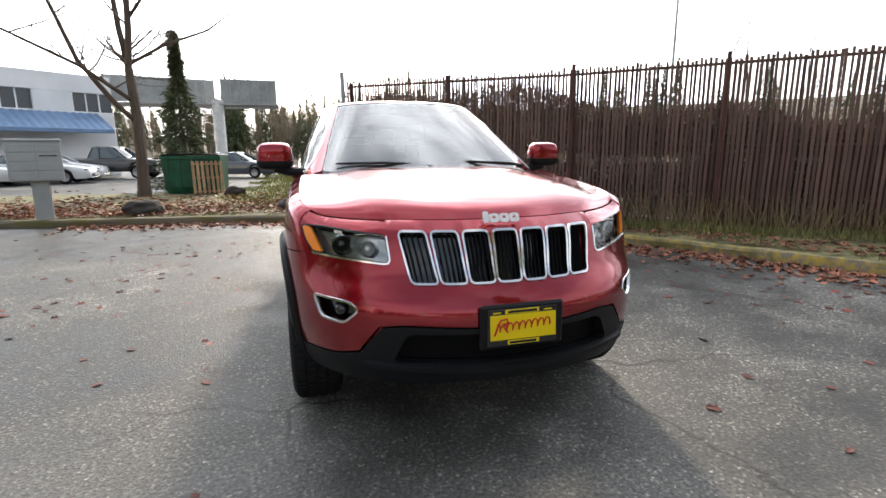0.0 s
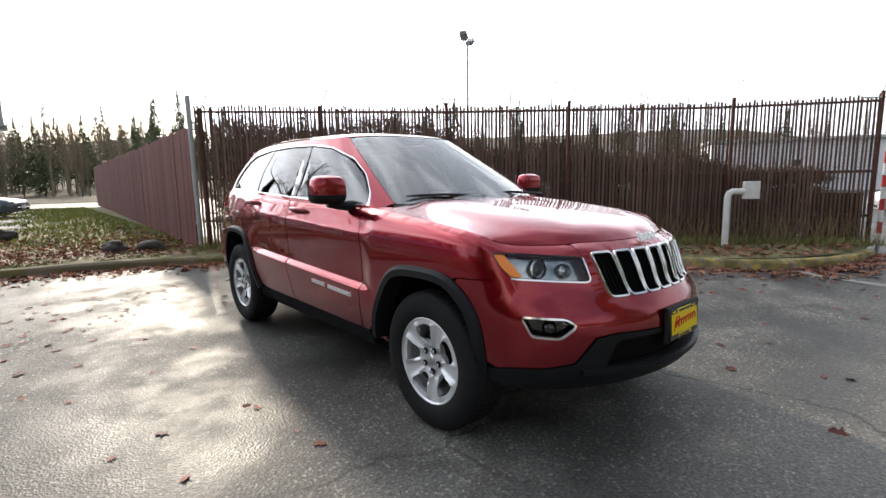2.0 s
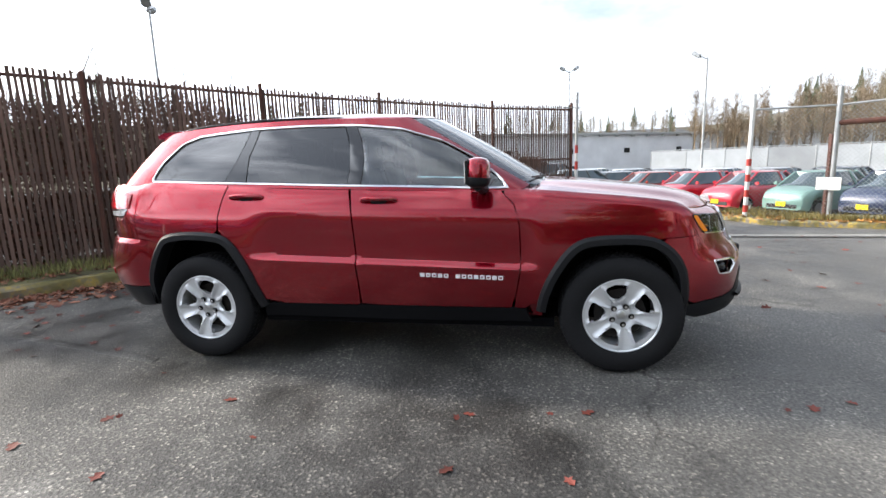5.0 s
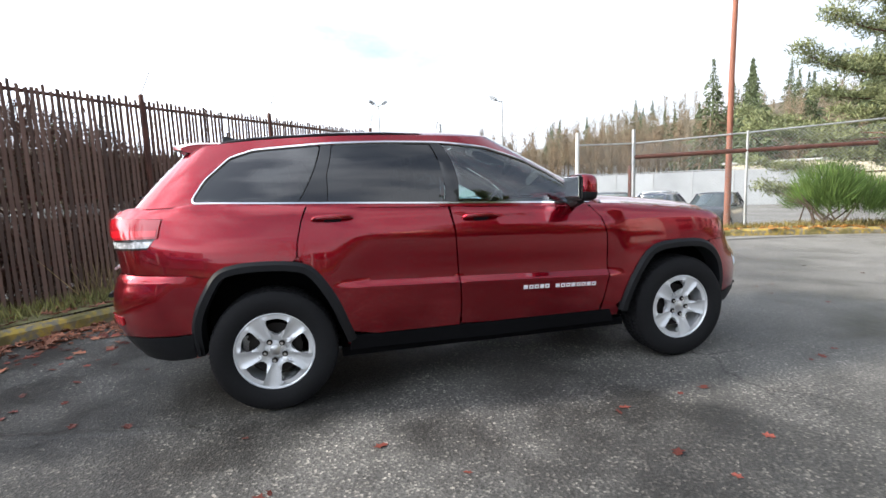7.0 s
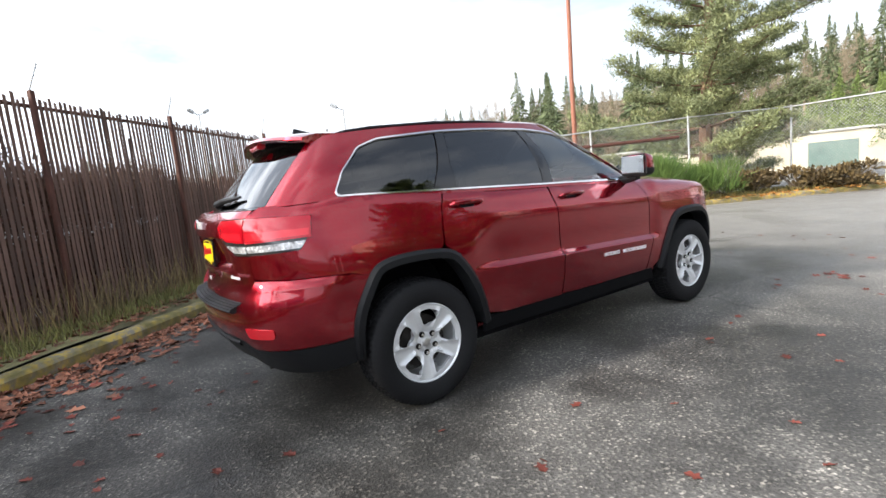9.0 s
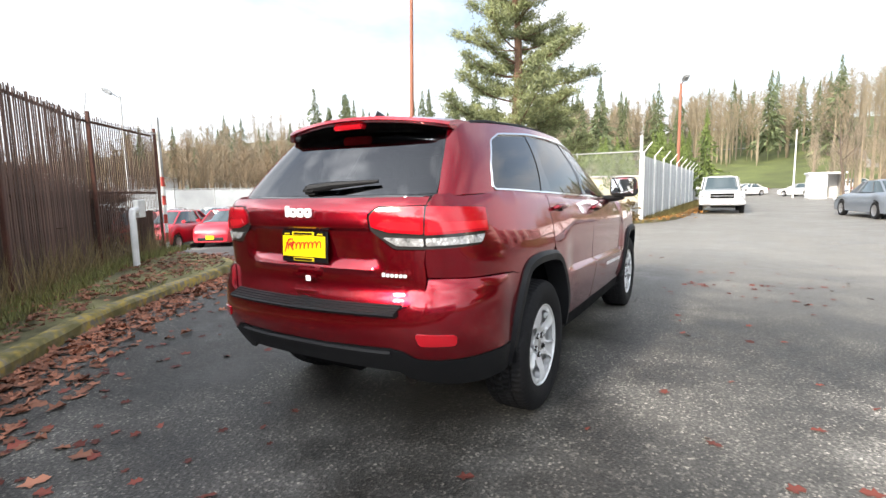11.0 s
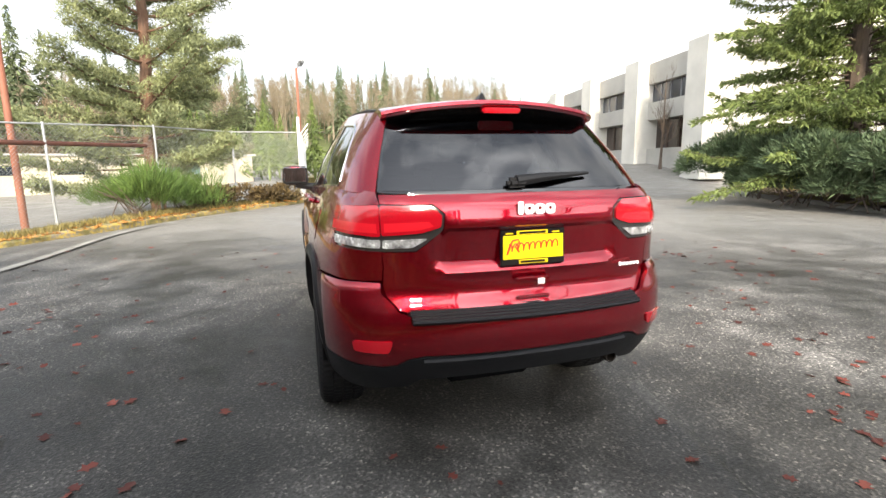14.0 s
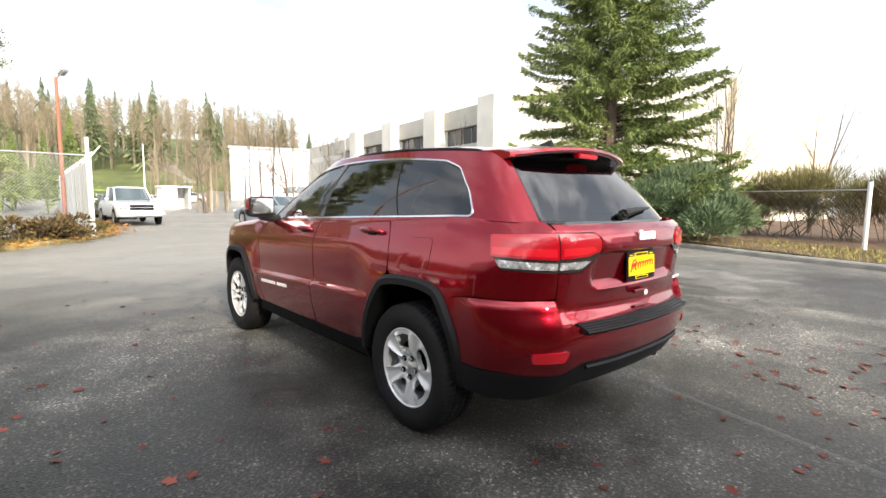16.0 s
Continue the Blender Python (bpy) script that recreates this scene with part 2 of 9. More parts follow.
def cubic(ts, ys):
    """A natural cubic spline."""
    ts, ys = np.asarray(ts, float), np.asarray(ys, float)
    n, h = len(ts), np.diff(ts)
    a, b = np.eye(n), np.zeros(n)
    for i in range(1, n - 1):
        a[i, i - 1 : i + 2] = h[i - 1], 2 * (h[i - 1] + h[i]), h[i]
        b[i] = 6 * ((ys[i + 1] - ys[i]) / h[i] - (ys[i] - ys[i - 1]) / h[i - 1])
    m = np.linalg.solve(a, b)

    def f(x):
        x = np.clip(x, ts[0], ts[-1])
        i = np.clip(np.searchsorted(ts, x) - 1, 0, n - 2)
        u, v = ts[i + 1] - x, x - ts[i]
        return m[i] * u**3 / (6 * h[i]) + m[i + 1] * v**3 / (6 * h[i]) + (ys[i] / h[i] - m[i] * h[i] / 6) * u + (ys[i + 1] / h[i] - m[i + 1] * h[i] / 6) * v

    return f


def rounded(poly, radius=0.03, steps=4):
    """A polygon with its corners rounded."""
    out, n = [], len(poly)
    for i in range(n):
        a, b, c = (np.array(poly[(i + k) % n], float) for k in (-1, 0, 1))
        r = min(radius, 0.45 * np.hypot(*(a - b)), 0.45 * np.hypot(*(c - b)))
        p, q = b + (a - b) / np.hypot(*(a - b)) * r, b + (c - b) / np.hypot(*(c - b)) * r
        for k in range(steps + 1):
            t = k / steps
            out.append(tuple((1 - t) ** 2 * p + 2 * t * (1 - t) * b + t * t * q))
    return out


def resample(poly, step):
    out = []
    for a, b in zip(poly, list(poly[1:]) + [poly[0]]):
        a, b = np.array(a, float), np.array(b, float)
        n = max(1, int(np.ceil(np.hypot(*(b - a)) / step)))
        out += [tuple(a + (b - a) * k / n) for k in range(n)]
    clean = []
    for p in out:
        if not clean or math.dist(p, clean[-1]) > 1e-4:
            clean.append(p)
    return clean


def inside(poly, pts):
    poly, pts = np.array(poly), np.array(pts)
    hit = np.zeros(len(pts), bool)
    for (x1, y1), (x2, y2) in zip(poly, np.roll(poly, -1, 0)):
        if y1 != y2:
            cross = (y1 > pts[:, 1]) != (y2 > pts[:, 1])
            hit ^= cross & (pts[:, 0] < (x2 - x1) * (pts[:, 1] - y1) / (y2 - y1) + x1)
    return hit


def near(poly, pts, d):
    poly, pts = np.array(poly), np.array(pts)
    return (np.hypot(pts[:, None, 0] - poly[None, :, 0], pts[:, None, 1] - poly[None, :, 1]).min(1) < d) if len(pts) else np.zeros(0, bool)


def fill2d(poly, holes=(), step=0.04, lines=()):
    """Triangles of a polygon with holes and evenly spread inner points: points, triangles, boundary loops."""
    loops = [resample(poly, step)] + [resample(h, step) for h in holes]
    pts, edges = [], []
    for lp in loops:
        base = len(pts)
        pts += lp
        edges += [(base + i, base + (i + 1) % len(lp)) for i in range(len(lp))]
    for ln in lines:
        ln = [p for p in ln if inside(loops[0], [p])[0] and not near(np.array(loops[0]), [p], step * 0.35)[0]]
        base = len(pts)
        pts += [tuple(p) for p in ln]
        edges += [(base + i, base + i + 1) for i in range(len(ln) - 1)]
    arr = np.array(pts)
    lo, hi = arr.min(0), arr.max(0)
    gx, gy = np.meshgrid(np.arange(lo[0], hi[0], step), np.arange(lo[1], hi[1], step))
    grid = np.stack([gx.ravel(), gy.ravel()], 1)
    if len(grid):
        keep = inside(loops[0], grid)
        for lp in loops[1:]:
            keep &= ~inside(lp, grid)
        grid = grid[keep]
        grid = grid[~near(arr, grid, step * 0.55)]
        pts = pts + [tuple(g) for g in grid]
    vs, _, fs, *_ = delaunay_2d_cdt([Vector(p) for p in pts], edges, [], 0, 1e-6)
    vs = np.array([tuple(v) for v in vs])
    fs = [f for f in fs if len(f) == 3]
    mid = np.array([vs[list(f)].mean(0) for f in fs])
    ok = inside(loops[0], mid)
    for lp in loops[1:]:
        ok &= ~inside(lp, mid)
    return vs, [f for f, k in zip(fs, ok) if k]


def normals_of(fn, uv, eps=2e-3):
    u, v = uv[:, 0], uv[:, 1]
    a = fn(u + eps, v) - fn(u - eps, v)
    b = fn(u, v + eps) - fn(u, v - eps)
    n = np.cross(a, b)
    return n / np.maximum(np.linalg.norm(n, axis=1), 1e-9)[:, None]


def patch(fn, poly, holes=(), step=0.04, off=0.0, thick=0.012, flip=False, dome=None, lines=()):
    """A panel of a curved surface fn(u, v), cut out by a polygon in (u, v), with turned-in edges."""
    uv, tris = fill2d(poly, holes, step, lines)
    p, n = fn(uv[:, 0], uv[:, 1]), normals_of(fn, uv)
    if flip:
        n = -n
    lift = off if dome is None else off + dome(uv)
    top = p + n * (np.zeros(len(p)) + lift)[:, None]
    bm = bmesh.new()
    vs = [bm.verts.new(q) for q in top]
    for a, b, c in tris:
        try:
            bm.faces.new((vs[a], vs[b], vs[c]))
        except ValueError:
            pass
    bm.verts.ensure_lookup_table()
    # faces look outwards
    bm.normal_update()
    bm.verts.index_update()
    score = sum(f.normal.dot(Vector(n[f.verts[0].index])) * f.calc_area() for f in bm.faces)
    if score < 0:
        bmesh.ops.reverse_faces(bm, faces=bm.faces[:])
    if thick:
        rim = [e for e in bm.edges if len(e.link_faces) == 1]
        low = {}
        for e in rim:
            for v in e.verts:
                if v not in low:
                    low[v] = bm.verts.new(v.co - Vector(n[v.index]) * thick)
        for e in rim:
            f = e.link_faces[0]
            a, b = e.verts
            for l in f.loops:
                if l.vert == b and l.link_loop_next.vert == a:
                    a, b = b, a
                    break
            bm.faces.new((b, a, low[a], low[b]))
            e.smooth = False
    bmesh.ops.delete(bm, geom=[v for v in bm.verts if not v.link_faces], context="VERTS")
    return bm


def ribbon(fn, line, width, off, thick=0.008, closed=False, flip=False):
    """A raised moulding along a line in (u, v)."""
    line = np.array(line, float)
    n = len(line)
    rows = []
    for i in range(n):
        a, b = (line[(i - 1) % n], line[(i + 1) % n]) if closed else (line[max(i - 1, 0)], line[min(i + 1, n - 1)])
        d = (b - a) / max(np.hypot(*(b - a)), 1e-9)
        s = np.array([-d[1], d[0]]) * width / 2
        uv = np.array([line[i] - s, line[i] - s * 0.6, line[i] + s * 0.6, line[i] + s])
        p, nn = fn(uv[:, 0], uv[:, 1]), normals_of(fn, uv)
        if flip:
            nn = -nn
        h = np.array([off, off + thick, off + thick, off])[:, None]
        q = p + nn * h
        rows.append([tuple(p[0] - nn[0] * 0.01)] + [tuple(x) for x in q] + [tuple(p[3] - nn[3] * 0.01)])
    if closed:
        rows.append(rows[0])
    bm = bmesh.new()
    quads(bm, rows)
    bmesh.ops.remove_doubles(bm, verts=bm.verts, dist=1e-5)
    bmesh.ops.recalc_face_normals(bm, faces=bm.faces)
    return bm

# ---- ground ----
def height(x, y):
    """The yard is flat; it dips towards the fenced lot and rises to the office and the far hill."""
    x, y = np.asarray(x, float), np.asarray(y, float)
    z = -0.24 * smooth01((x - 4.5) / 4) * smooth01((-1 - y) / 4) * smooth01((60 - x) / 40)
    z = z - 0.5 * smooth01((x - y - 16.5) / 5) * smooth01((x - 8.5) / 3) * smooth01((60 - x) / 40) * smooth01(-y / 3) * smooth01((45 + y) / 12)
    z = z + 1.3 * smooth01((-10 - x) / 12) * smooth01((-14 - y) / 10)
    z = z + 9.0 * smooth01((-62 - y) / 70) + 14 * smooth01((-110 - y) / 120)
    far = np.hypot(x, y)
    return z + 12 * smooth01((far - 90) / 120) * smooth01((x + y * 0.3 - 20) / 80) + 6 * smooth01((far - 70) / 90) * smooth01((y - 30) / 40)


def asphalt(name="wet_worn_asphalt", gloss=1.0, pale=1.0):
    """Wet worn asphalt; gloss scales the roughness and pale the colour."""
    m, t, p = nodes_of(name)
    big = noise_node(t, 0.33, 6, 0.6)
    mid = noise_node(t, 1.7, 6, 0.62)
    fine = noise_node(t, 55, 4, 0.6)
    stone = noise_node(t, 84, kind="ShaderNodeTexVoronoi")
    base = ramp_node(t, big.outputs["Fac"], [(0.36, (0.041, 0.039, 0.036)), (0.5, (0.072, 0.070, 0.065)), (0.63, (0.145, 0.139, 0.128))]).outputs[0]
    worn = ramp_node(t, mid.outputs["Fac"], [(0.36, (0.5,) * 3), (0.5, (0.9,) * 3), (0.66, (1.5,) * 3)]).outputs[0]
    col = mix_node(t, 1.0, base, worn, "MULTIPLY")
    grain = ramp_node(t, fine.outputs["Fac"], [(0.35, (0.55,) * 3), (0.65, (1.3,) * 3)]).outputs[0]
    col = mix_node(t, 1.0, col, grain, "MULTIPLY")
    chips = ramp_node(t, stone.outputs["Color"], [(0.0, (0.75,) * 3), (0.68, (1.0,) * 3), (0.85, (2.15, 2.1, 2.0)), (1.0, (4.4, 4.2, 3.9))]).outputs[0]
    col = mix_node(t, 1.0, col, chips, "MULTIPLY")
    # the drive beyond the yard is drier and paler, with a ragged border
    place = t.nodes.new("ShaderNodeTexCoord")
    dot = t.nodes.new("ShaderNodeVectorMath")
    dot.operation = "DOT_PRODUCT"
    dot.inputs[1].default_value = (-0.035, -0.08, 0.0)
    link(t, place.outputs["Object"], dot.inputs[0])
    ragged = t.nodes.new("ShaderNodeMath")
    ragged.operation = "MULTIPLY_ADD"
    ragged.inputs[1].default_value, ragged.inputs[2].default_value = 0.5, -0.25
    link(t, big.outputs["Fac"], ragged.inputs[0])
    total_ = t.nodes.new("ShaderNodeMath")
    total_.operation = "ADD"
    link(t, dot.outputs["Value"], total_.inputs[0])
    link(t, ragged.outputs[0], total_.inputs[1])
    # wet ground and the vehicle's soft shade, both painted in as one darker patch
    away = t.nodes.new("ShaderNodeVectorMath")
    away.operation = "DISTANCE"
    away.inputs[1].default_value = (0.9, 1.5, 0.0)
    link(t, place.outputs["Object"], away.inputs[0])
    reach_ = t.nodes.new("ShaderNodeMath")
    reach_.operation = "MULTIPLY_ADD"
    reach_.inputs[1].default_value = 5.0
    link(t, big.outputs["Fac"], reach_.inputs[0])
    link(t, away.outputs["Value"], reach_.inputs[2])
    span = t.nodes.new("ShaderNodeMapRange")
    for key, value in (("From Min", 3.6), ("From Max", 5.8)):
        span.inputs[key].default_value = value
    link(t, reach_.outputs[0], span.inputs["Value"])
    damp_shade = ramp_node(t, span.outputs[0], [(0.0, (0.72,) * 3), (1.0, (1.0,) * 3)])
    col = mix_node(t, 1.0, col, damp_shade.outputs[0], "MULTIPLY")
    dry = ramp_node(t, total_.outputs[0], [(0.12, (0.0,) * 3), (0.62, (1.0,) * 3)]).outputs[0]
    dust = mix_node(t, 1.0, ramp_node(t, mid.outputs["Fac"], [(0.3, (0.20, 0.19, 0.172)), (0.7, (0.265, 0.252, 0.228))]).outputs[0], grain, "MULTIPLY")
    col = mix_node(t, dry, col, dust)
    col = mix_node(t, 1.0, col, (pale, pale, pale), "MULTIPLY")
    # cracks: thin edges of large cells, broken up by noise
    co = t.nodes.new("ShaderNodeTexCoord")
    warp = noise_node(t, 1.3, 5)
    add = t.nodes.new("ShaderNodeVectorMath")
    add.operation = "MULTIPLY_ADD"
    add.inputs[1].default_value = (0.9, 0.9, 0.0)
    link(t, warp.outputs["Color"], add.inputs[0])
    link(t, co.outputs["Object"], add.inputs[2])
    cell = t.nodes.new("ShaderNodeTexVoronoi")
    cell.feature = "DISTANCE_TO_EDGE"
    cell.inputs["Scale"].default_value = 0.42
    link(t, add.outputs[0], cell.inputs["Vector"])
    crack = ramp_node(t, cell.outputs["Distance"], [(0.0, (1,) * 3), (0.004, (0.6,) * 3), (0.009, (0,) * 3)]).outputs[0]
    gate = ramp_node(t, noise_node(t, 0.21, 3).outputs["Fac"], [(0.5, (0,) * 3), (0.62, (0.7,) * 3)]).outputs[0]
    crack = mix_node(t, 1.0, crack, gate, "MULTIPLY")
    col = mix_node(t, crack, col, (0.012, 0.011, 0.01))
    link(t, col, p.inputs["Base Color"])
    # water film: gloss in the hollows
    wet = mix_node(t, 0.5, big.outputs["Fac"], mid.outputs["Fac"])
    rough = ramp_node(t, wet, [(0.38, (0.34 * gloss,) * 3), (0.5, (0.56 * gloss,) * 3), (0.6, (0.82 * gloss,) * 3)]).outputs[0]
    link(t, rough, p.inputs["Roughness"])
    p.inputs["Specular IOR Level"].default_value = 0.235
    hgt = mix_node(t, 0.5, stone.outputs["Distance"], fine.outputs["Fac"])
    hgt = mix_node(t, 0.35, hgt, crack, "SUBTRACT")
    bump_node(t, p, hgt, 0.7, 0.006)
    return m


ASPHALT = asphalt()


def axis_steps(lo, hi, near_lo, near_hi):
    inner = np.arange(near_lo, near_hi + 0.01, 2.0)
    up = near_hi + np.cumsum(2.0 * 1.13 ** np.arange(1, 60))
    dn = near_lo - np.cumsum(2.0 * 1.13 ** np.arange(1, 60))
    return np.r_[dn[dn > lo][::-1], inner, up[up < hi], ]


gx, gy = axis_steps(-2500, 2500, -40, 40), axis_steps(-2500, 2500, -70, 40)
bm = bmesh.new()
quads(bm, [[(x, y, float(height(x, y))) for x in gx] for y in gy])
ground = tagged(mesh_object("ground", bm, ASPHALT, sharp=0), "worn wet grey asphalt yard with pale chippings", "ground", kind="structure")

GRASS_M = material("verge_soil_and_grass", (0.19, 0.175, 0.08), 0.95, var=0.55, scale=1.6, fine=30, bump=0.5)
SOIL = material("leaf_covered_soil", (0.105, 0.058, 0.03), 0.95, var=0.5, scale=2.2, fine=35, bump=0.6)
WOODFLOOR = material("far_woodland_floor", (0.13, 0.105, 0.065), 0.95, var=0.4, scale=0.2, fine=4)
HILLGRASS = material("far_grass", (0.10, 0.12, 0.035), 0.95, var=0.4, scale=0.2, fine=4)
CONCRETE = material("old_concrete", (0.26, 0.25, 0.225), 0.85, var=0.3, scale=2, fine=50, bump=0.25)


def kerb_material():
    m, t, p = nodes_of("mossy_yellow_kerb")
    moss = noise_node(t, 3.0, 6)
    wear = noise_node(t, 14, 5)
    col = mix_node(t, ramp_node(t, wear.outputs["Fac"], [(0.42, (0,) * 3), (0.6, (1,) * 3)]).outputs[0], (0.20, 0.18, 0.14), (0.42, 0.30, 0.06))
    where = t.nodes.new("ShaderNodeTexCoord")
    along_x = t.nodes.new("ShaderNodeSeparateXYZ")
    link(t, where.outputs["Object"], along_x.inputs[0])
    bare = t.nodes.new("ShaderNodeMapRange")
    for key, value in (("From Min", -1.2), ("From Max", 1.4), ("To Min", 1.0), ("To Max", 0.0)):
        bare.inputs[key].default_value = value
    link(t, along_x.outputs["X"], bare.inputs["Value"])
    col = mix_node(t, bare.outputs[0], col, (0.15, 0.125, 0.085))
    col = mix_node(t, ramp_node(t, moss.outputs["Fac"], [(0.45, (0,) * 3), (0.62, (1,) * 3)]).outputs[0], col, (0.13, 0.115, 0.04))
    link(t, col, p.inputs["Base Color"])
    p.inputs["Roughness"].default_value = 0.9
    bump_node(t, p, wear.outputs["Fac"], 0.5)
    return m


KERB = kerb_material()


def curve_points(points, step=0.25):
    """A smooth line through plan points."""
    p = np.array(points, float)
    s = np.r_[0, np.cumsum(np.hypot(*np.diff(p, axis=0).T))]
    fx, fy = cubic(s, p[:, 0]), cubic(s, p[:, 1])
    t = np.linspace(0, s[-1], max(2, int(s[-1] / step)))
    return np.stack([fx(t), fy(t)], 1)


def sweep(line, profile, zs=None):
    """Sweep a (side, z) profile along a plan line; side grows to the left of the way."""
    rows = []
    for i, (x, y) in enumerate(line):
        d = line[min(i + 1, len(line) - 1)] - line[max(i - 1, 0)]
        d = d / np.hypot(*d)
        z0 = float(height(x, y)) if zs is None else zs[i]
        rows.append([(x - d[1] * a, y + d[0] * a, z0 + b) for a, b in profile])
    bm = bmesh.new()
    quads(bm, rows)
    bmesh.ops.recalc_face_normals(bm, faces=bm.faces)
    return bm


KERB_PROFILE = [(0.0, -0.05), (-0.004, 0.09), (0.02, 0.125), (0.06, 0.135), (0.13, 0.135), (0.15, 0.11), (0.15, -0.05)]
KERB_LINE = curve_points([(-30, 10.2), (-16, 8.1), (-6.4, 6.65), (-3.8, 6.3), (-1.4, 5.93), (-0.3, 5.45), (0.9, 4.6), (1.75, 3.85), (2.75, 2.78), (3.6, 1.85), (4.4, 0.65), (5.0, -0.4), (5.6, -1.3), (6.8, -1.9), (8.2, -2.1)])
bm = sweep(KERB_LINE, KERB_PROFILE)
rnd = random.Random(3)
for v in bm.verts:
    v.co += Vector((rnd.uniform(-0.008, 0.008), rnd.uniform(-0.008, 0.008), rnd.uniform(-0.006, 0.006)))
tagged(mesh_object("kerb", bm, KERB), "mossy concrete kerb with worn yellow paint", "kerb", kind="structure")
OPP_LINE = curve_points([(9.8, -5.4), (7.6, -6.3), (6.0, -7.6), (4.5, -9.6), (2.7, -12.3), (1.7, -13.6), (0.4, -15.6), (-0.15, -17.5), (-0.35, -20), (-0.6, -28), (-1.4, -45), (-2.0, -60)])
tagged(mesh_object("kerb_far", sweep(OPP_LINE, KERB_PROFILE), KERB), "yellow-painted mossy kerb along the chain-link fence", "kerb", kind="structure")
SPRUCE_LINE = curve_points([(-9.5, 12), (-10.2, 5), (-11.0, 1.2), (-12.0, -1.5), (-13.2, -4.2), (-14.6, -7.6), (-16, -11), (-19, -14.5), (-26, -17.5)])
tagged(mesh_object("kerb_side", sweep(SPRUCE_LINE, [(-a, b) for a, b in KERB_PROFILE]), CONCRETE), "grey concrete kerb beside the evergreen bed", "kerb", kind="structure")


def bed(name, poly, z, mat, label, rise=0.0, bumps=0.03, step=0.4):
    """A raised planted bed over a plan polygon."""
    uv, tris = fill2d(poly, (), step)
    bm = bmesh.new()
    vs = []
    for x, y in uv:
        k = noise.noise(Vector((x * 0.9, y * 0.9, 0.3))) * bumps
        vs.append(bm.verts.new((x, y, float(height(x, y)) + z + k + rise * noise.noise(Vector((x * 0.2, y * 0.2, 4.0))))))
    for a, b, c in tris:
        bm.faces.new((vs[a], vs[b], vs[c]))
    bmesh.ops.recalc_face_normals(bm, faces=bm.faces)
    if sum(f.normal.z for f in bm.faces) < 0:
        bmesh.ops.reverse_faces(bm, faces=bm.faces[:])
    return tagged(mesh_object(name, bm, mat, sharp=0), label, "verge", kind="structure")


# plan of the tall slatted fence
FLINE = np.array([(0.1, 6.6), (3.5, 3.45), (7.35, 0.05), (8.75, -1.9)])
FC = FLINE[0]
_fl = np.r_[0, np.cumsum(np.hypot(*np.diff(FLINE, axis=0).T))]


def fence_at(s):
    """Plan places along the slatted fence, s in 0..1."""
    d = np.asarray(s) * _fl[-1]
    return np.stack([np.interp(d, _fl, FLINE[:, 0]), np.interp(d, _fl, FLINE[:, 1])], -1)



def left_of(line, d):
    out = []
    for i in range(len(line)):
        t = line[min(i + 1, len(line) - 1)] - line[max(i - 1, 0)]
        t = t / np.hypot(*t)
        out.append((line[i][0] - t[1] * d, line[i][1] + t[0] * d))
    return out


inner = [tuple(p) for p in left_of(KERB_LINE, 0.14)]
verge = [p for p in inner if p[0] > -26]
bed("verge", verge[::2] + [(9.4, -2.0), (9.2, -0.6), (8.0, 0.9), (4.2, 4.4), (0.7, 7.3), (1.6, 30), (-1.5, 30), (-2.2, 18), (-2.6, 13.5), (-6, 13.4), (-10, 13.6), (-26, 14.5)], 0.125, GRASS_M, "mossy grass verge strewn with brown leaves", 0.05)
opp_in = [(x, y) for x, y in left_of(OPP_LINE, 0.14)]
bed("verge_far", opp_in[::2] + [(-0.6, -60), (0.6, -40), (0.9, -20), (1.4, -15.4), (3.6, -15.4), (9.4, -7.6), (10.2, -5.9)], 0.125, GRASS_M, "rough grass verge below the chain-link fence", 0.05)
sp_in = [(x, y) for x, y in left_of(SPRUCE_LINE, -0.14)]
bed("planting_bed", sp_in[::2] + [(-40, -16), (-60, 0), (-60, 20), (-14, 20)], 0.13, SOIL, "planting bed of soil, needles and dead leaves", 0.1)
bed("bank", [(-8.2, -21.5), (-12.5, -21.2), (-19.5, -24.5), (-20.5, -27), (-19, -40), (-12.5, -40), (-9.5, -32)], 0.16, SOIL, "bark-covered bank beside the drive", 0.15)
bm = bmesh.new()
quads(bm, [[(x, y, float(height(x, y)) + 0.05) for x in np.linspace(-120, 9, 30)] for y in np.linspace(-75, -400, 30)])
tagged(mesh_object("hill_grass", bm, HILLGRASS, sharp=0), "grassy far hillside", "hill", kind="structure")
bm = bmesh.new()
quads(bm, [[(x, y, float(height(x, y)) + 0.05) for x in np.linspace(9, 200, 36)] for y in np.linspace(-50, -400, 36)])
tagged(mesh_object("hill_woodland_floor", bm, WOODFLOOR, sharp=0), "leaf-brown floor of the far woods", "hill", kind="structure")

bm = bmesh.new()
quads(bm, [[(x, y, float(height(x, y)) + 0.05) for x in np.linspace(-200, 200, 30)] for y in np.linspace(44, 420, 30)])
tagged(mesh_object("far_meadow", bm, WOODFLOOR, sharp=0), "brown wooded ground beyond the road", "meadow", kind="structure")

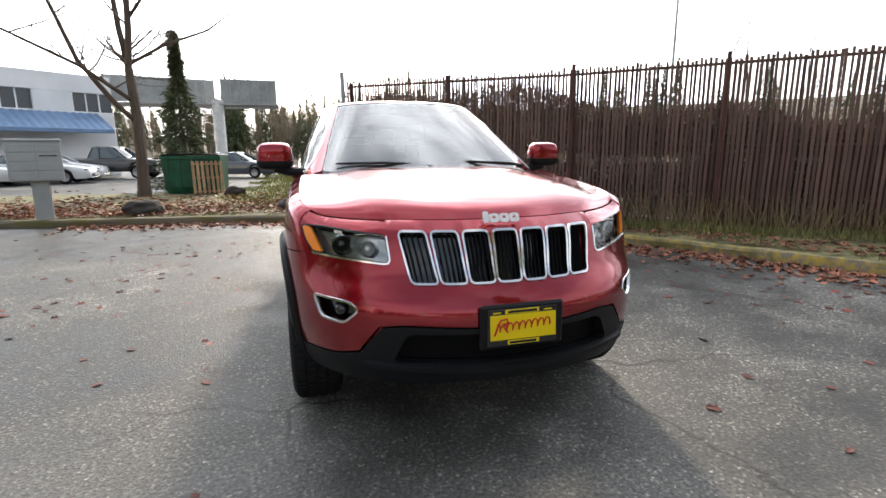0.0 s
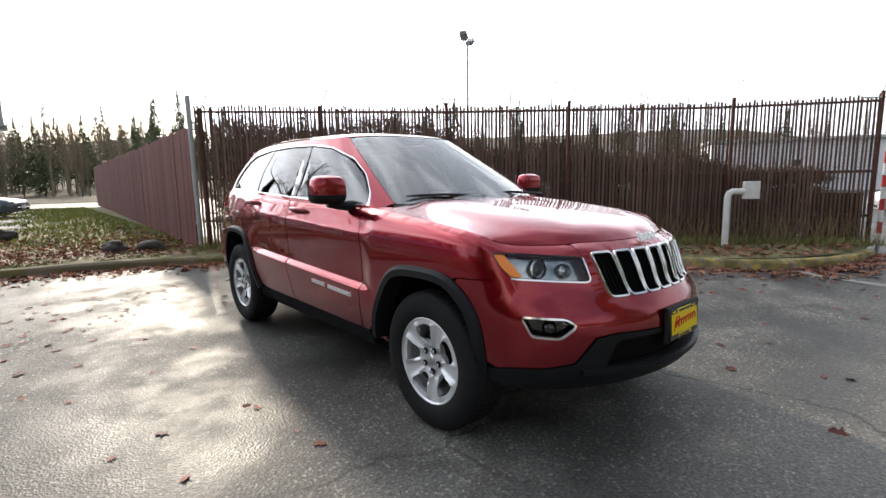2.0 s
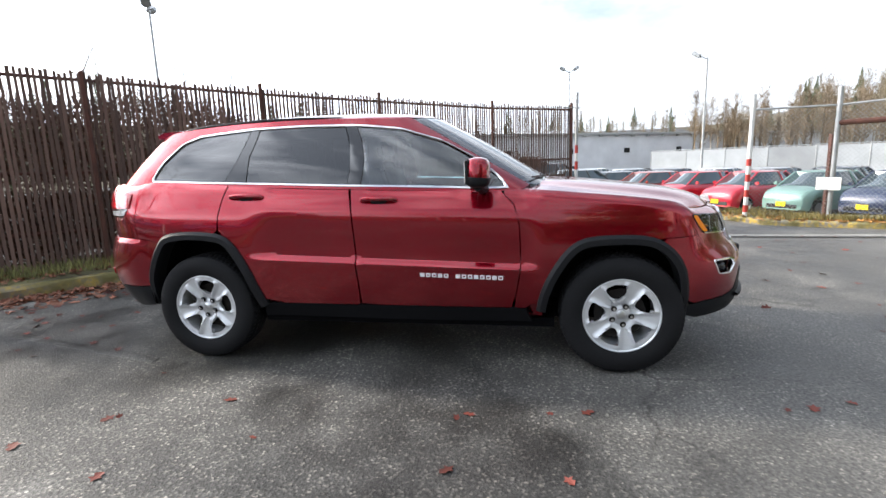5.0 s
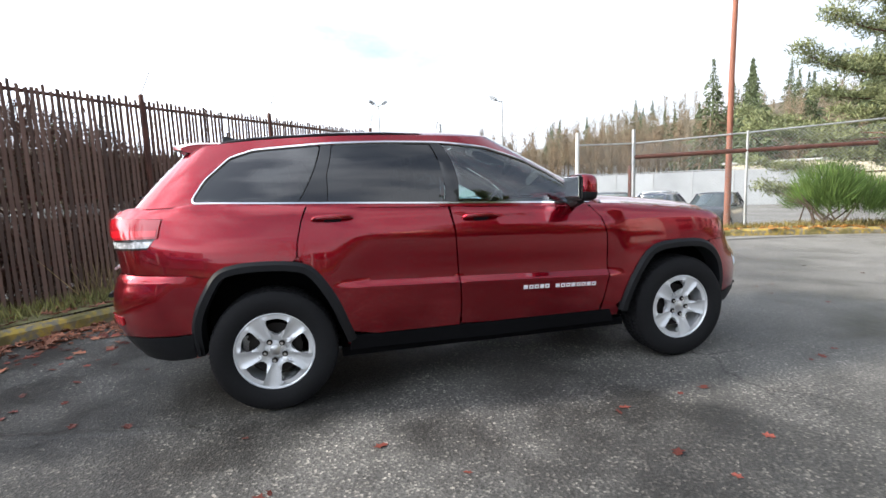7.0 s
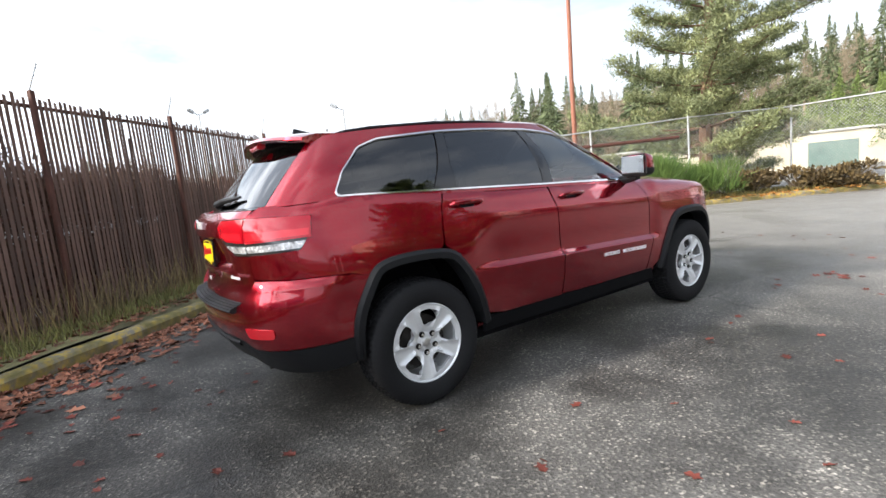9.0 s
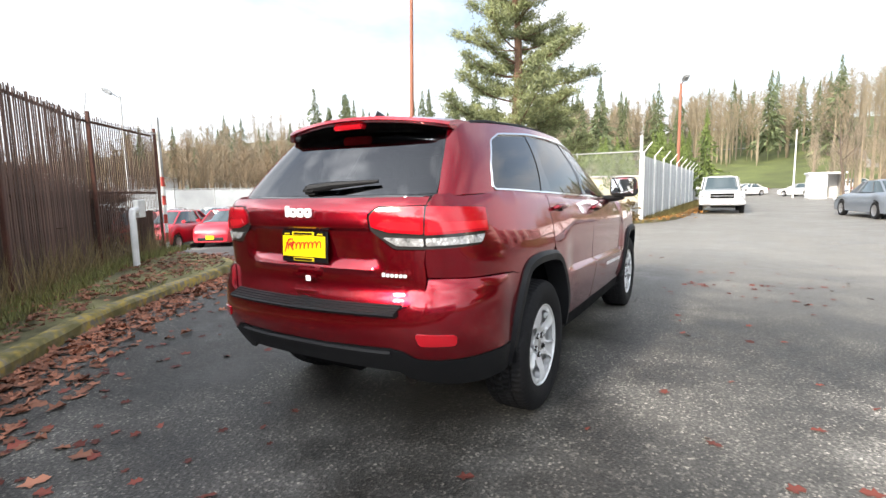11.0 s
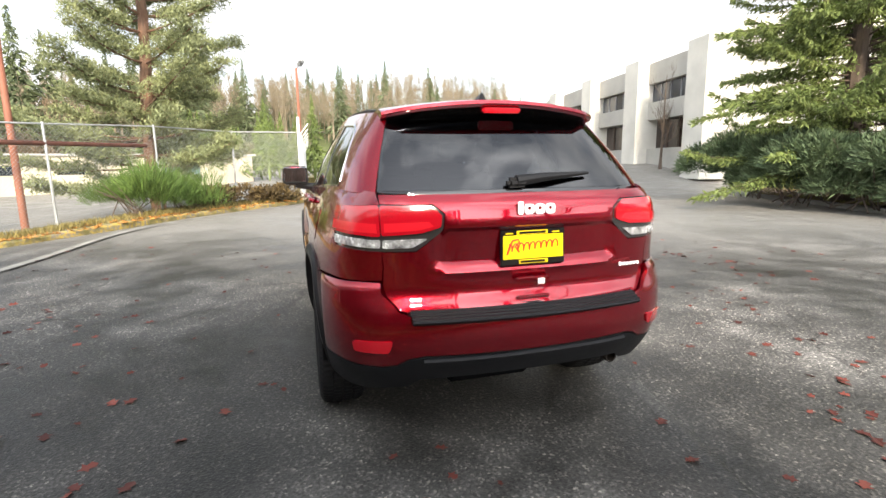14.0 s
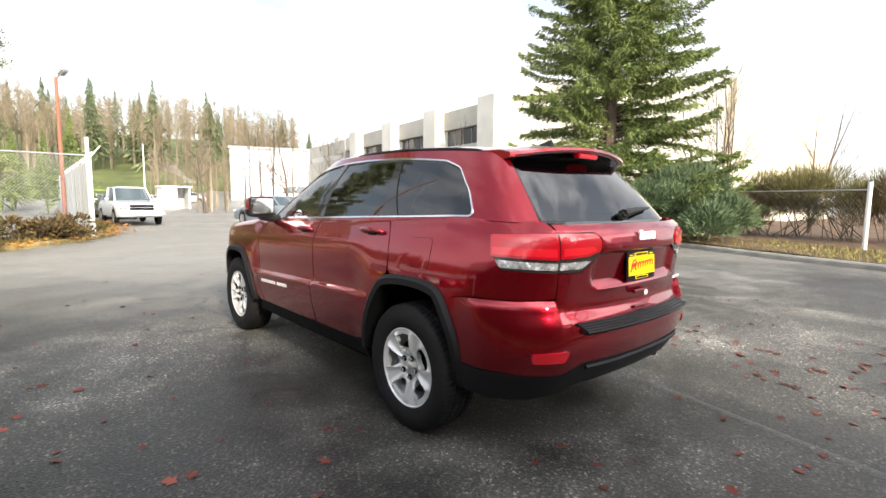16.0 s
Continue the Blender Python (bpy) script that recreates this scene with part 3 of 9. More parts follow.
# faded bay line and the sunk gutter to the lot
bm = bmesh.new()
quads(bm, [[(-0.45 + d - 0.228 * s, 4.55 - s, z) for d, z in ((0.0, 0.0006), (0.025, 0.004), (0.07, 0.004), (0.095, 0.0006))] for s in np.linspace(0.9, 2.7, 16)])
tagged(mesh_object("bay_line", bm, asphalt("worn_bay_line", 0.72, 1.0)), "faded white parking bay line", "road marking", kind="structure")
bm = sweep(curve_points([(5.6, 0.1 - 1.6), (5.3, -2.5), (4.9, -5), (4.6, -8), (3.3, -10.6), (1.6, -13)]), [(0.0, 0.004), (0.02, 0.012), (0.14, 0.012), (0.16, 0.004)])
tagged(mesh_object("gutter_edge", bm, CONCRETE), "thin concrete gutter strip", "gutter", kind="structure")
bm = sweep(curve_points([(7.9, -2.2), (7.4, -3.2), (6.9, -5.0)]), [(0.0, 0.004), (0.02, 0.02), (0.16, 0.02), (0.18, 0.004)])
tagged(mesh_object("gutter_inner", bm, CONCRETE), "thin concrete gutter strip at the lot entrance", "gutter", kind="structure")

# ---- the red sport utility vehicle: surfaces ----
OUT = [(0, -2.385), (0.2, -2.37), (0.4, -2.315), (0.55, -2.25), (0.68, -2.16), (0.78, -2.05), (0.86, -1.91), (0.915, -1.72), (0.937, -1.45), (0.943, -1.1),
       (0.946, -0.5), (0.946, 0.3), (0.942, 1.0), (0.932, 1.45), (0.905, 1.85), (0.865, 2.08), (0.80, 2.24), (0.70, 2.34), (0.55, 2.395), (0.3, 2.435), (0, 2.445)]
_o = [(-x, y) for x, y in OUT[3:0:-1]] + OUT + [(-x, y) for x, y in OUT[-2:-5:-1]]
_s = np.r_[0, np.cumsum(np.hypot(*np.diff(np.array(_o), axis=0).T))]
_s = _s - _s[3]
U = float(_s[3 + len(OUT) - 1])
out_x, out_y = cubic(_s, [p[0] for p in _o]), cubic(_s, [p[1] for p in _o])
door_prof = pchip([(0.25, -0.09), (0.42, -0.045), (0.55, -0.014), (0.66, 0.004), (0.69, 0.008), (0.725, -0.026), (0.78, -0.027), (0.9, -0.021), (1.0, -0.018), (1.04, -0.022), (1.1, -0.048), (1.3, -0.125)])
plain_prof = pchip([(0.25, -0.08), (0.42, -0.03), (0.6, -0.004), (0.75, 0.0), (0.95, -0.008), (1.06, -0.022), (1.14, -0.045), (1.3, -0.098)])
front_prof = pchip([(0.2, 0.22), (0.3, 0.10), (0.38, 0.03), (0.46, 0.0), (0.66, 0.0), (0.72, 0.015), (0.77, 0.055), (0.82, 0.09), (0.92, 0.125), (1.0, 0.16), (1.06, 0.2)])
rear_prof = pchip([(0.25, -0.26), (0.36, -0.17), (0.45, -0.095), (0.55, -0.035), (0.62, -0.008), (0.68, 0.0), (0.78, -0.008), (0.86, -0.035), (0.95, -0.03), (1.02, -0.022), (1.12, -0.005), (1.2, 0.0), (1.25, -0.02), (1.3, -0.075)])
top_line = pchip([(-2.4, 1.04), (-2.2, 1.041), (-2.05, 1.049), (-1.9, 1.075), (-1.6, 1.122), (-1.2, 1.163), (-0.85, 1.19), (-0.7, 1.19), (0.3, 1.232), (1.2, 1.27), (1.9, 1.3), (2.2, 1.29), (2.5, 1.285)])


def low(u, z):
    """The lower body: u runs along the outline from the nose (0) to the tail (U), negative on the right-hand side."""
    u, z = np.asarray(u, float), np.asarray(z, float)
    sign = np.where(u < 0, -1.0, 1.0)
    s = np.abs(u)
    over = s > U
    s, sign = np.where(over, 2 * U - s, s), np.where(over, -sign, sign)
    x, y = out_x(s), out_y(s)
    f, r = smooth01((-1.72 - y) / 0.5), smooth01((y - 1.6) / 0.6)
    m = smooth01((y + 0.98) / 0.16) * smooth01((1.12 - y) / 0.3)
    dx = m * door_prof(z - 0.035 * (y + 0.8)) + (1 - m) * plain_prof(z)
    e = 1e-3
    tx, ty = out_x(s + e) - out_x(s - e), out_y(s + e) - out_y(s - e)
    k = np.hypot(tx, ty)
    nx, ny = ty / k, -tx / k
    rad = 0.055 - 0.037 * smooth01((y + 1.0) / 0.4)
    t = np.clip((rad - (top_line(y) - z)) / rad, 0, 1)
    inset = rad * (1 - np.sqrt(np.maximum(1 - t * t, 0)))
    x = x + (dx - inset) * nx
    y = y + (dx - inset) * ny * (1 - np.maximum(f, r)) + f * (front_prof(z) - inset * ny) + r * (rear_prof(z) - inset * ny)
    return np.stack([sign * np.maximum(x, 0) if np.ndim(x) == 0 else sign * x, y, z + 0 * x], -1)


_sg = np.linspace(0, U, 700)


def sy(y, z):
    """Where along the outline the side lies at y."""
    p = low(_sg, np.full(700, z))
    a, b = np.searchsorted(_sg, 1.0), np.searchsorted(_sg, U - 0.75)
    return float(np.interp(y, p[a:b, 1], _sg[a:b]))


def sf(x, z):
    p = low(_sg, np.full(700, z))
    b = int(p[:, 0].argmax())
    return float(np.interp(x, p[:b, 0], _sg[:b]))


def sr(x, z):
    p = low(_sg, np.full(700, z))
    a = int(p[:, 0].argmax())
    return float(np.interp(x, p[a:, 0][::-1], _sg[a:][::-1]))


def on_body(points, side=1):
    """Points ('y', y, z), ('f', x, z) or ('r', x, z) as (u, z) on the given side; past the tail where x changes sign."""
    where = {"y": sy, "f": sf, "r": sr}
    return [(side * where[k](a, z), z) for k, a, z in points]


GB = [(0, -1.06, 1.215), (0.3, -1.04, 1.215), (0.55, -0.985, 1.21), (0.72, -0.90, 1.2), (0.81, -0.78, 1.185), (0.85, -0.55, 1.185), (0.862, -0.1, 1.205), (0.866, 0.4, 1.225), (0.858, 0.9, 1.245),
      (0.836, 1.4, 1.265), (0.80, 1.8, 1.285), (0.76, 2.05, 1.285), (0.68, 2.21, 1.28), (0.5, 2.285, 1.28), (0.25, 2.315, 1.28), (0, 2.325, 1.28)]
GT = [(0, -0.2, 1.712), (0.22, -0.185, 1.712), (0.42, -0.13, 1.705), (0.53, -0.05, 1.697), (0.585, 0.06, 1.692), (0.615, 0.22, 1.697), (0.632, 0.45, 1.702), (0.64, 0.75, 1.704), (0.637, 1.05, 1.702),
      (0.622, 1.35, 1.692), (0.604, 1.6, 1.677), (0.583, 1.77, 1.662), (0.54, 1.88, 1.652), (0.40, 1.93, 1.655), (0.2, 1.955, 1.665), (0, 1.965, 1.668)]


def _track(points):
    pts = [(-x, y, z) for x, y, z in points[2:0:-1]] + points + [(-x, y, z) for x, y, z in points[-2:-4:-1]]
    ts = np.arange(len(pts)) - 2.0
    return [cubic(ts, [p[k] for p in pts]) for k in range(3)]


_gb, _gt = _track(GB), _track(GT)
GN, GW = len(GB) - 1, 0.35          # spans of the outline, metres a span
GH = 0.55                           # metres for the full height


def cabin(u, w):
    """The greenhouse: u along (metres, negative on the right), w from the belt (0) to the roof edge (GH)."""
    u, w = np.asarray(u, float), np.asarray(w, float)
    sign = np.where(u < 0, -1.0, 1.0)
    t = np.abs(u) / GW
    over = t > GN
    t, sign = np.where(over, 2 * GN - t, t), np.where(over, -sign, sign)
    v = w / GH
    b, a = [f(t) for f in _gb], [f(t) for f in _gt]
    p = [b[k] + (a[k] - b[k]) * v for k in range(3)]
    bulge = 0.022 * np.sin(np.pi * np.clip(v, 0, 1))
    side = smooth01((t - 2.5) / 2) * smooth01((13 - t) / 2)
    p[0] = p[0] + bulge * side
    p[1] = p[1] + bulge * (smooth01((t - 11) / 3) - (1 - smooth01(t / 4)))
    return np.stack([sign * p[0], p[1], p[2]], -1)


_tg = np.linspace(0, GN, 600)


def on_cabin(points, side=1):
    """Points ('y', y, z), ('f', x, z) or ('r', x, z) as (u, w)."""
    out = []
    for k, a, z in points:
        zb, zt = _gb[2](_tg), _gt[2](_tg)
        w = (z - zb) / (zt - zb) * GH
        p = cabin(_tg * GW, w)
        i0, i1 = {"y": (130, 510), "f": (0, 200), "r": (430, 599)}[k]
        val = p[i0:i1, 1] if k == "y" else p[i0:i1, 0]
        o = np.argsort(val)
        t = np.interp(a, val[o], _tg[i0:i1][o])
        out.append((side * t * GW, float(np.interp(t, _tg, w))))
    return out


def coons(front, rear, left, right):
    """A skin between four edges: front(a), rear(a) for a in -1..1 and left(b), right(b) for b in 0..1 (left is a = -1)."""
    def f(a, b):
        k = ((a + 1) / 2)[:, None]
        b2 = b[:, None]
        one = np.ones(1)
        lin_b = front(a) * (1 - b2) + rear(a) * b2
        lin_a = left(b) * (1 - k) + right(b) * k
        c00, c10, c01, c11 = front(-one), front(one), rear(-one), rear(one)
        return lin_b + lin_a - ((c00 * (1 - k) + c10 * k) * (1 - b2) + (c01 * (1 - k) + c11 * k) * b2)
    return f


def _edge(u):
    return low(u, top_line(out_y(np.abs(u))) - 0.001)


UC, UH = sy(-1.88, 1.03), sy(-0.84, 1.15)
hood_skin = coons(lambda a: _edge(a * UC), lambda a: np.stack([a * _edge(np.full(1, UH))[0, 0], -1.0 + (_edge(np.full(1, UH))[0, 1] + 1.0) * a * a, 1.228 + (_edge(np.full(1, UH))[0, 2] - 1.228) * a * a], -1),
                  lambda b: _edge(-(UC + (UH - UC) * b)), lambda b: _edge(UC + (UH - UC) * b))


def hood(a, b):
    p = hood_skin(a, b)
    s = np.sin(np.pi * np.clip(b, 0, 1))
    ax = np.abs(a)
    p[:, 2] += 0.014 * smooth01(b / 0.10) * smooth01((0.6 - b) / 0.5) * (1 - ax ** 4) + 0.026 * s * (1 - a * a) + 0.016 * smooth01(b / 0.3) * (smooth01((0.74 - ax) / 0.12) - 0.6 * smooth01((0.42 - ax) / 0.14))
    return p


TF, TR = 4.2, 12.0
roof_skin = coons(lambda a: cabin(a * TF * GW, np.full(np.shape(a), GH)), lambda a: cabin(np.sign(a + 1e-9) * (GN - (GN - TR) * np.abs(a)) * GW, np.full(np.shape(a), GH)),
                  lambda b: cabin(-(TF + (TR - TF) * b) * GW, np.full(np.shape(b), GH)), lambda b: cabin((TF + (TR - TF) * b) * GW, np.full(np.shape(b), GH)))


def roof(a, b):
    p = roof_skin(a, b)
    p[:, 2] += 0.052 * (1 - np.abs(a) ** 2.4) * np.clip(np.sin(np.pi * np.clip(b, 0, 1)), 0, 1) ** 0.6
    return p


def arch(front, grow=0.0):
    """The wheel opening as (y, z) points from the rear foot over the top to the front foot."""
    pts = [(0.53, 0.42), (0.49, 0.58), (0.385, 0.77), (0.27, 0.875), (0.12, 0.905), (-0.08, 0.905), (-0.215, 0.87), (-0.32, 0.78), (-0.38, 0.65), (-0.395, 0.5), (-0.385, 0.36)] if front else \
        [(0.45, 0.40), (0.455, 0.56), (0.42, 0.70), (0.345, 0.84), (0.255, 0.925), (0.06, 0.95), (-0.16, 0.935), (-0.285, 0.87), (-0.385, 0.72), (-0.44, 0.59), (-0.50, 0.42)]
    y0 = -1.4575 if front else 1.4575
    ts = np.arange(len(pts))
    fy, fz = cubic(ts, [p[0] for p in pts]), cubic(ts, [p[1] for p in pts])
    tt = np.linspace(0, len(pts) - 1, 45)
    y, z = fy(tt), fz(tt)
    if grow:
        dy, dz = np.gradient(y), np.gradient(z)
        k = np.hypot(dy, dz)
        y, z = y - dz / k * grow * -1, z + dy / k * grow * -1
    return [(y0 + a, b) for a, b in zip(y, z)]


def grid_skin(fn, u0, u1, n, v0, v1, m, off=0.0):
    u, v = np.meshgrid(np.linspace(u0, u1, n), np.linspace(v0, v1, m))
    uv = np.stack([u.ravel(), v.ravel()], 1)
    p = fn(uv[:, 0], uv[:, 1])
    if off:
        p = p + normals_of(fn, uv) * off
    bm = bmesh.new()
    quads(bm, [[tuple(q) for q in row] for row in p.reshape(m, n, 3)])
    return bm


# ---- the vehicle: parts ----
jeep = thing("sport_utility_vehicle", "dark cherry red four-door sport utility vehicle, wet, parked on asphalt", "car")
FA, RA = arch(True), arch(False)
FSEAM = [(-0.72, 1.17), (-0.79, 1.10), (-0.825, 0.97), (-0.83, 0.70), (-0.80, 0.53), (-0.785, 0.43)]
BSEAM = [(0.31, 1.225), (0.285, 1.06), (0.272, 0.78), (0.262, 0.57), (0.26, 0.44)]
RSEAM = [(1.215, 1.262), (1.25, 1.17), (1.28, 1.04), (1.28, 0.955)]
G = 0.0045                              # half a panel gap


def shift(points, d):
    return [(y + d, z) for y, z in points]


def creases(side, y0, y1):
    """Mesh lines that follow the pressed crease of the doors."""
    ys_ = np.linspace(y0, y1, 40)
    return [on_body([("y", y, d + 0.035 * (y + 0.8)) for y in ys_], side) for d in (0.66, 0.678, 0.69, 0.702, 0.714, 0.725, 0.745, 1.03, 1.05)]


def lower_edge(y0, y1, n=6, z=0.43):
    return [(y0 + (y1 - y0) * k / n, z) for k in range(n + 1)]


def top_edge(y0, y1, n=10, drop=0.001):
    return [(y0 + (y1 - y0) * k / n, float(top_line(y0 + (y1 - y0) * k / n)) - drop) for k in range(n + 1)]


HEAD = [("f", 0.497, 0.985), ("f", 0.487, 0.872), ("f", 0.66, 0.886), ("f", 0.795, 0.900), ("f", 0.822, 0.95), ("f", 0.838, 1.014), ("f", 0.74, 1.009)]
FOG = [("f", 0.80, 0.725), ("f", 0.775, 0.635), ("f", 0.685, 0.625), ("f", 0.625, 0.685), ("f", 0.66, 0.715)]
TAIL = [("r", 0.405, 1.20), ("r", 0.45, 1.235), ("r", 0.66, 1.238), ("y", 2.03, 1.222), ("y", 2.05, 1.14), ("y", 2.12, 1.05), ("r", 0.66, 1.042), ("r", 0.52, 1.042), ("r", 0.41, 1.13)]
for side in (-1, 1):
    ys = lambda pts: on_body([("y", y, z) for y, z in pts], side)
    # front wing: hood line, door seam, sill, wheel opening, bumper seam
    wing = [(side * u, float(top_line(out_y(u))) - 0.001) for u in np.linspace(sf(0.838, 1.03), sy(-0.735, 1.17), 22)] + ys(shift(FSEAM, -G))
    wing += ys([(-0.86, 0.43)] + [p for p in FA[2:] if p[0] > -1.665] + [(-1.70, 0.885)]) + on_body([("y", -1.87, 0.891), ("f", 0.803, 0.897), ("f", 0.829, 0.95), ("f", 0.846, 1.012)], side)
    part("front_wing", patch(low, wing, step=0.018, off=0.004), CHERRY, jeep)
    door = ys(top_edge(-0.70, 0.30, 10) + shift(BSEAM, -G)[1:] + lower_edge(0.255, -0.77)[1:] + shift(FSEAM, G)[::-1][1:-1])
    fdoor = part("front_door", patch(low, door, step=0.03, off=0.004, lines=creases(side, -0.81, 0.255)), CHERRY, jeep)
    arch_in = [p for p in RA[::-1] if p[1] > 0.44 and p[0] < 1.26]
    door = ys(top_edge(0.32, 1.205, 10) + shift(RSEAM, -G)[1:] + arch_in[::-1] + lower_edge(0.94, 0.272)[1:] + shift(BSEAM, G)[::-1][1:-1])
    rdoor = part("rear_door", patch(low, door, step=0.03, off=0.004, lines=creases(side, 0.28, 1.1)), CHERRY, jeep)
    # rear quarter, up to the belt, back to the tailgate seam
    gate = on_body([("r", 0.665, 1.285), ("r", 0.662, 1.25)], side)
    under = on_body([("r", 0.665, 1.03), ("r", 0.655, 0.98), ("r", 0.66, 0.915)], side)
    tail = on_body(TAIL, side)
    quarter = ys(top_edge(1.225, 2.14, 12)) + gate + tail[2:7] + under[1:] + on_body([("r", 0.74, 0.91), ("y", 2.2, 0.905), ("y", 2.0, 0.90), ("y", 1.88, 0.89)], side) + ys([p for p in RA if p[0] < 1.80 and p[0] > 1.285] + [(1.29, 0.96)] + shift(RSEAM, G)[::-1][1:])
    part("rear_quarter", patch(low, quarter, step=0.035, off=0.004), CHERRY, jeep)
    # wheel-arch flares
    for front in (True, False):
        a0, a1, a2 = arch(front, 0.0), arch(front, -0.022), arch(front, -0.058)
        rows = []
        for (y0, z0), (y1, z1), (y2, z2) in zip(a0, a1, a2):
            uv = np.array(on_body([("y", y0, z0), ("y", y1, z1), ("y", y2, z2)], side))
            p, n = low(uv[:, 0], uv[:, 1]), normals_of(low, uv)
            rows.append([p[0] - n[0] * 0.01, p[0] + n[0] * 0.012, p[1] + n[1] * 0.028, p[2] + n[2] * 0.026, p[2] - np.array([side * 0.1, 0, 0])])
        bm = bmesh.new()
        quads(bm, [[tuple(q) for q in r] for r in rows])
        bmesh.ops.recalc_face_normals(bm, faces=bm.faces)
        part("arch_flare", bm, TRIM, jeep, "black plastic wheel-arch flare", sharp=0.5)
    # sill
    sill = ys(lower_edge(-0.86, 0.98, 10, 0.425) + [(1.0, 0.33), (0.0, 0.32), (-0.9, 0.33)])
    part("sill", patch(low, sill, step=0.05, off=0.004, thick=0.03), SHELL, jeep, "black plastic sill")
    # painted brow round the lamp, under the hood edge
    brow = on_body([("f", 0.465, 0.862), ("f", 0.465, 1.030)] + [("f", 0.850, 1.010), ("f", 0.835, 0.95), ("f", 0.81, 0.888), ("f", 0.72, 0.872), ("f", 0.6, 0.86)], side)
    brow = brow[:2] + [(side * u, float(top_line(out_y(u))) - 0.004) for u in np.linspace(sf(0.52, 1.03), sf(0.856, 1.03), 9)] + brow[2:]
    part("lamp_brow", patch(low, brow, [rounded(on_body(HEAD, side), 0.02, 3)], step=0.016, off=0.0, thick=0.004), CHERRY, jeep)
    # headlamp: dark bowl behind a clear lens
    head = rounded(on_body(HEAD, side), 0.025, 3)
    bowl = patch(low, head, step=0.03, off=-0.05, thick=0.0)
    hl = part("headlamp", bowl, BOWL, jeep, "clear headlamp with chrome bowl")
    part("bezel", ribbon(low, resample(head, 0.02), 0.007, -0.004, 0.009, closed=True), GLOSSBLACK, hl, "thin black lamp edge")
    edge_pts = [(0.491, 0.98), (0.484, 0.885), (0.492, 0.871), (0.51, 0.868), (0.66, 0.882), (0.78, 0.894), (0.797, 0.899)]
    low_rim = on_body([("f", edge_pts[k][0] + (edge_pts[k + 1][0] - edge_pts[k][0]) * j / 6, edge_pts[k][1] + (edge_pts[k + 1][1] - edge_pts[k][1]) * j / 6) for k in range(6) for j in range(6)], side)
    part("chrome_edge", ribbon(low, low_rim, 0.012, -0.002, 0.010), CHROME, hl, "chrome lower lamp edge")
    part("lens", patch(low, head, step=0.04, off=0.0, thick=0.0), LENS, hl, "clear lens").visible_shadow = False
    uv = np.array(on_body([("f", 0.69, 0.945), ("f", 0.585, 0.932), ("f", 0.80, 0.96)], side))
    pc, pn = low(uv[:, 0], uv[:, 1]), normals_of(low, uv)
    for k, (rad, mat, nm) in enumerate(((0.047, CHROME, "projector"), (0.036, CHROME, "reflector"))):
        bm = bmesh.new()
        lathe(bm, [(rad, 0.0), (rad, 0.03), (rad * 0.85, 0.034), (rad * 0.8, 0.015)], 24, "y")
        ring = part(nm, bm, mat, hl)
        ring.matrix_basis = Matrix.Translation(Vector(pc[k] - pn[k] * 0.05)) @ Vector((0, 1, 0)).rotation_difference(Vector(pn[k] * np.array([0.4, 1, 0.4]))).to_matrix().to_4x4()
        bm = bmesh.new()
        bmesh.ops.create_uvsphere(bm, u_segments=16, v_segments=8, radius=rad * 0.78)
        ball = part("bulb_lens", bm, GLOSSBLACK if k == 0 else SATIN, hl)
        ball.matrix_basis = Matrix.Translation(Vector(pc[k] - pn[k] * 0.045))
    amber = on_body([("f", 0.793, 0.906), ("f", 0.819, 0.95), ("f", 0.834, 1.009), ("f", 0.80, 1.006), ("f", 0.775, 0.95), ("f", 0.755, 0.902)], side)
    part("turn_signal", patch(low, rounded(amber, 0.012, 2), step=0.02, off=0.002, thick=0.015), AMBER, hl, "amber turn signal")
    # fog lamp
    fog = rounded(on_body(FOG, side), 0.022, 3)
    fl = part("fog_lamp", patch(low, fog, step=0.03, off=-0.045, thick=0.0), GLOSSBLACK, jeep, "recessed fog lamp")
    part("fog_bezel", ribbon(low, resample(fog, 0.015), 0.015, 0.001, 0.005, closed=True), CHROME, fl, "chrome fog lamp surround")
    bm = bmesh.new()
    bmesh.ops.create_uvsphere(bm, u_segments=16, v_segments=8, radius=0.036)
    uv = np.array(on_body([("f", 0.72, 0.67)], side))
    part("fog_bulb", bm, GLOSSBLACK, fl).matrix_basis = Matrix.Translation(Vector(low(uv[:, 0], uv[:, 1])[0] - normals_of(low, uv)[0] * 0.05))
    # tail lamp
    ut = lambda pts: on_body(pts, side)
    tl = part("tail_lamp", patch(low, rounded(tail, 0.014, 2), step=0.03, off=0.0, thick=0.03), SMOKE, jeep, "red wraparound tail lamp with clear lower strip")
    red = ut([("r", 0.660, 1.108), ("r", 0.662, 1.233), ("y", 2.034, 1.219), ("y", 2.058, 1.112)])
    part("light_band", patch(low, ut([("r", 0.672, 1.122), ("r", 0.672, 1.162), ("y", 2.06, 1.158), ("y", 2.067, 1.122)]), step=0.03, off=0.0145, thick=0.004), TAILBRIGHT, tl)
    part("light_band", patch(low, ut([("r", 0.45, 1.150), ("r", 0.47, 1.170), ("r", 0.645, 1.165), ("r", 0.645, 1.127), ("r", 0.52, 1.134)]), step=0.03, off=0.0145, thick=0.004), TAILBRIGHT, tl)
    part("red_lens", patch(low, rounded(red, 0.01, 2), step=0.03, off=0.012, thick=0.02), TAILRED, tl)
    red = ut([("r", 0.415, 1.195), ("r", 0.455, 1.229), ("r", 0.656, 1.232), ("r", 0.656, 1.112), ("r", 0.50, 1.122), ("r", 0.42, 1.146)])
    part("gate_lens", patch(low, rounded(red, 0.01, 2), step=0.03, off=0.012, thick=0.02), TAILRED, tl)
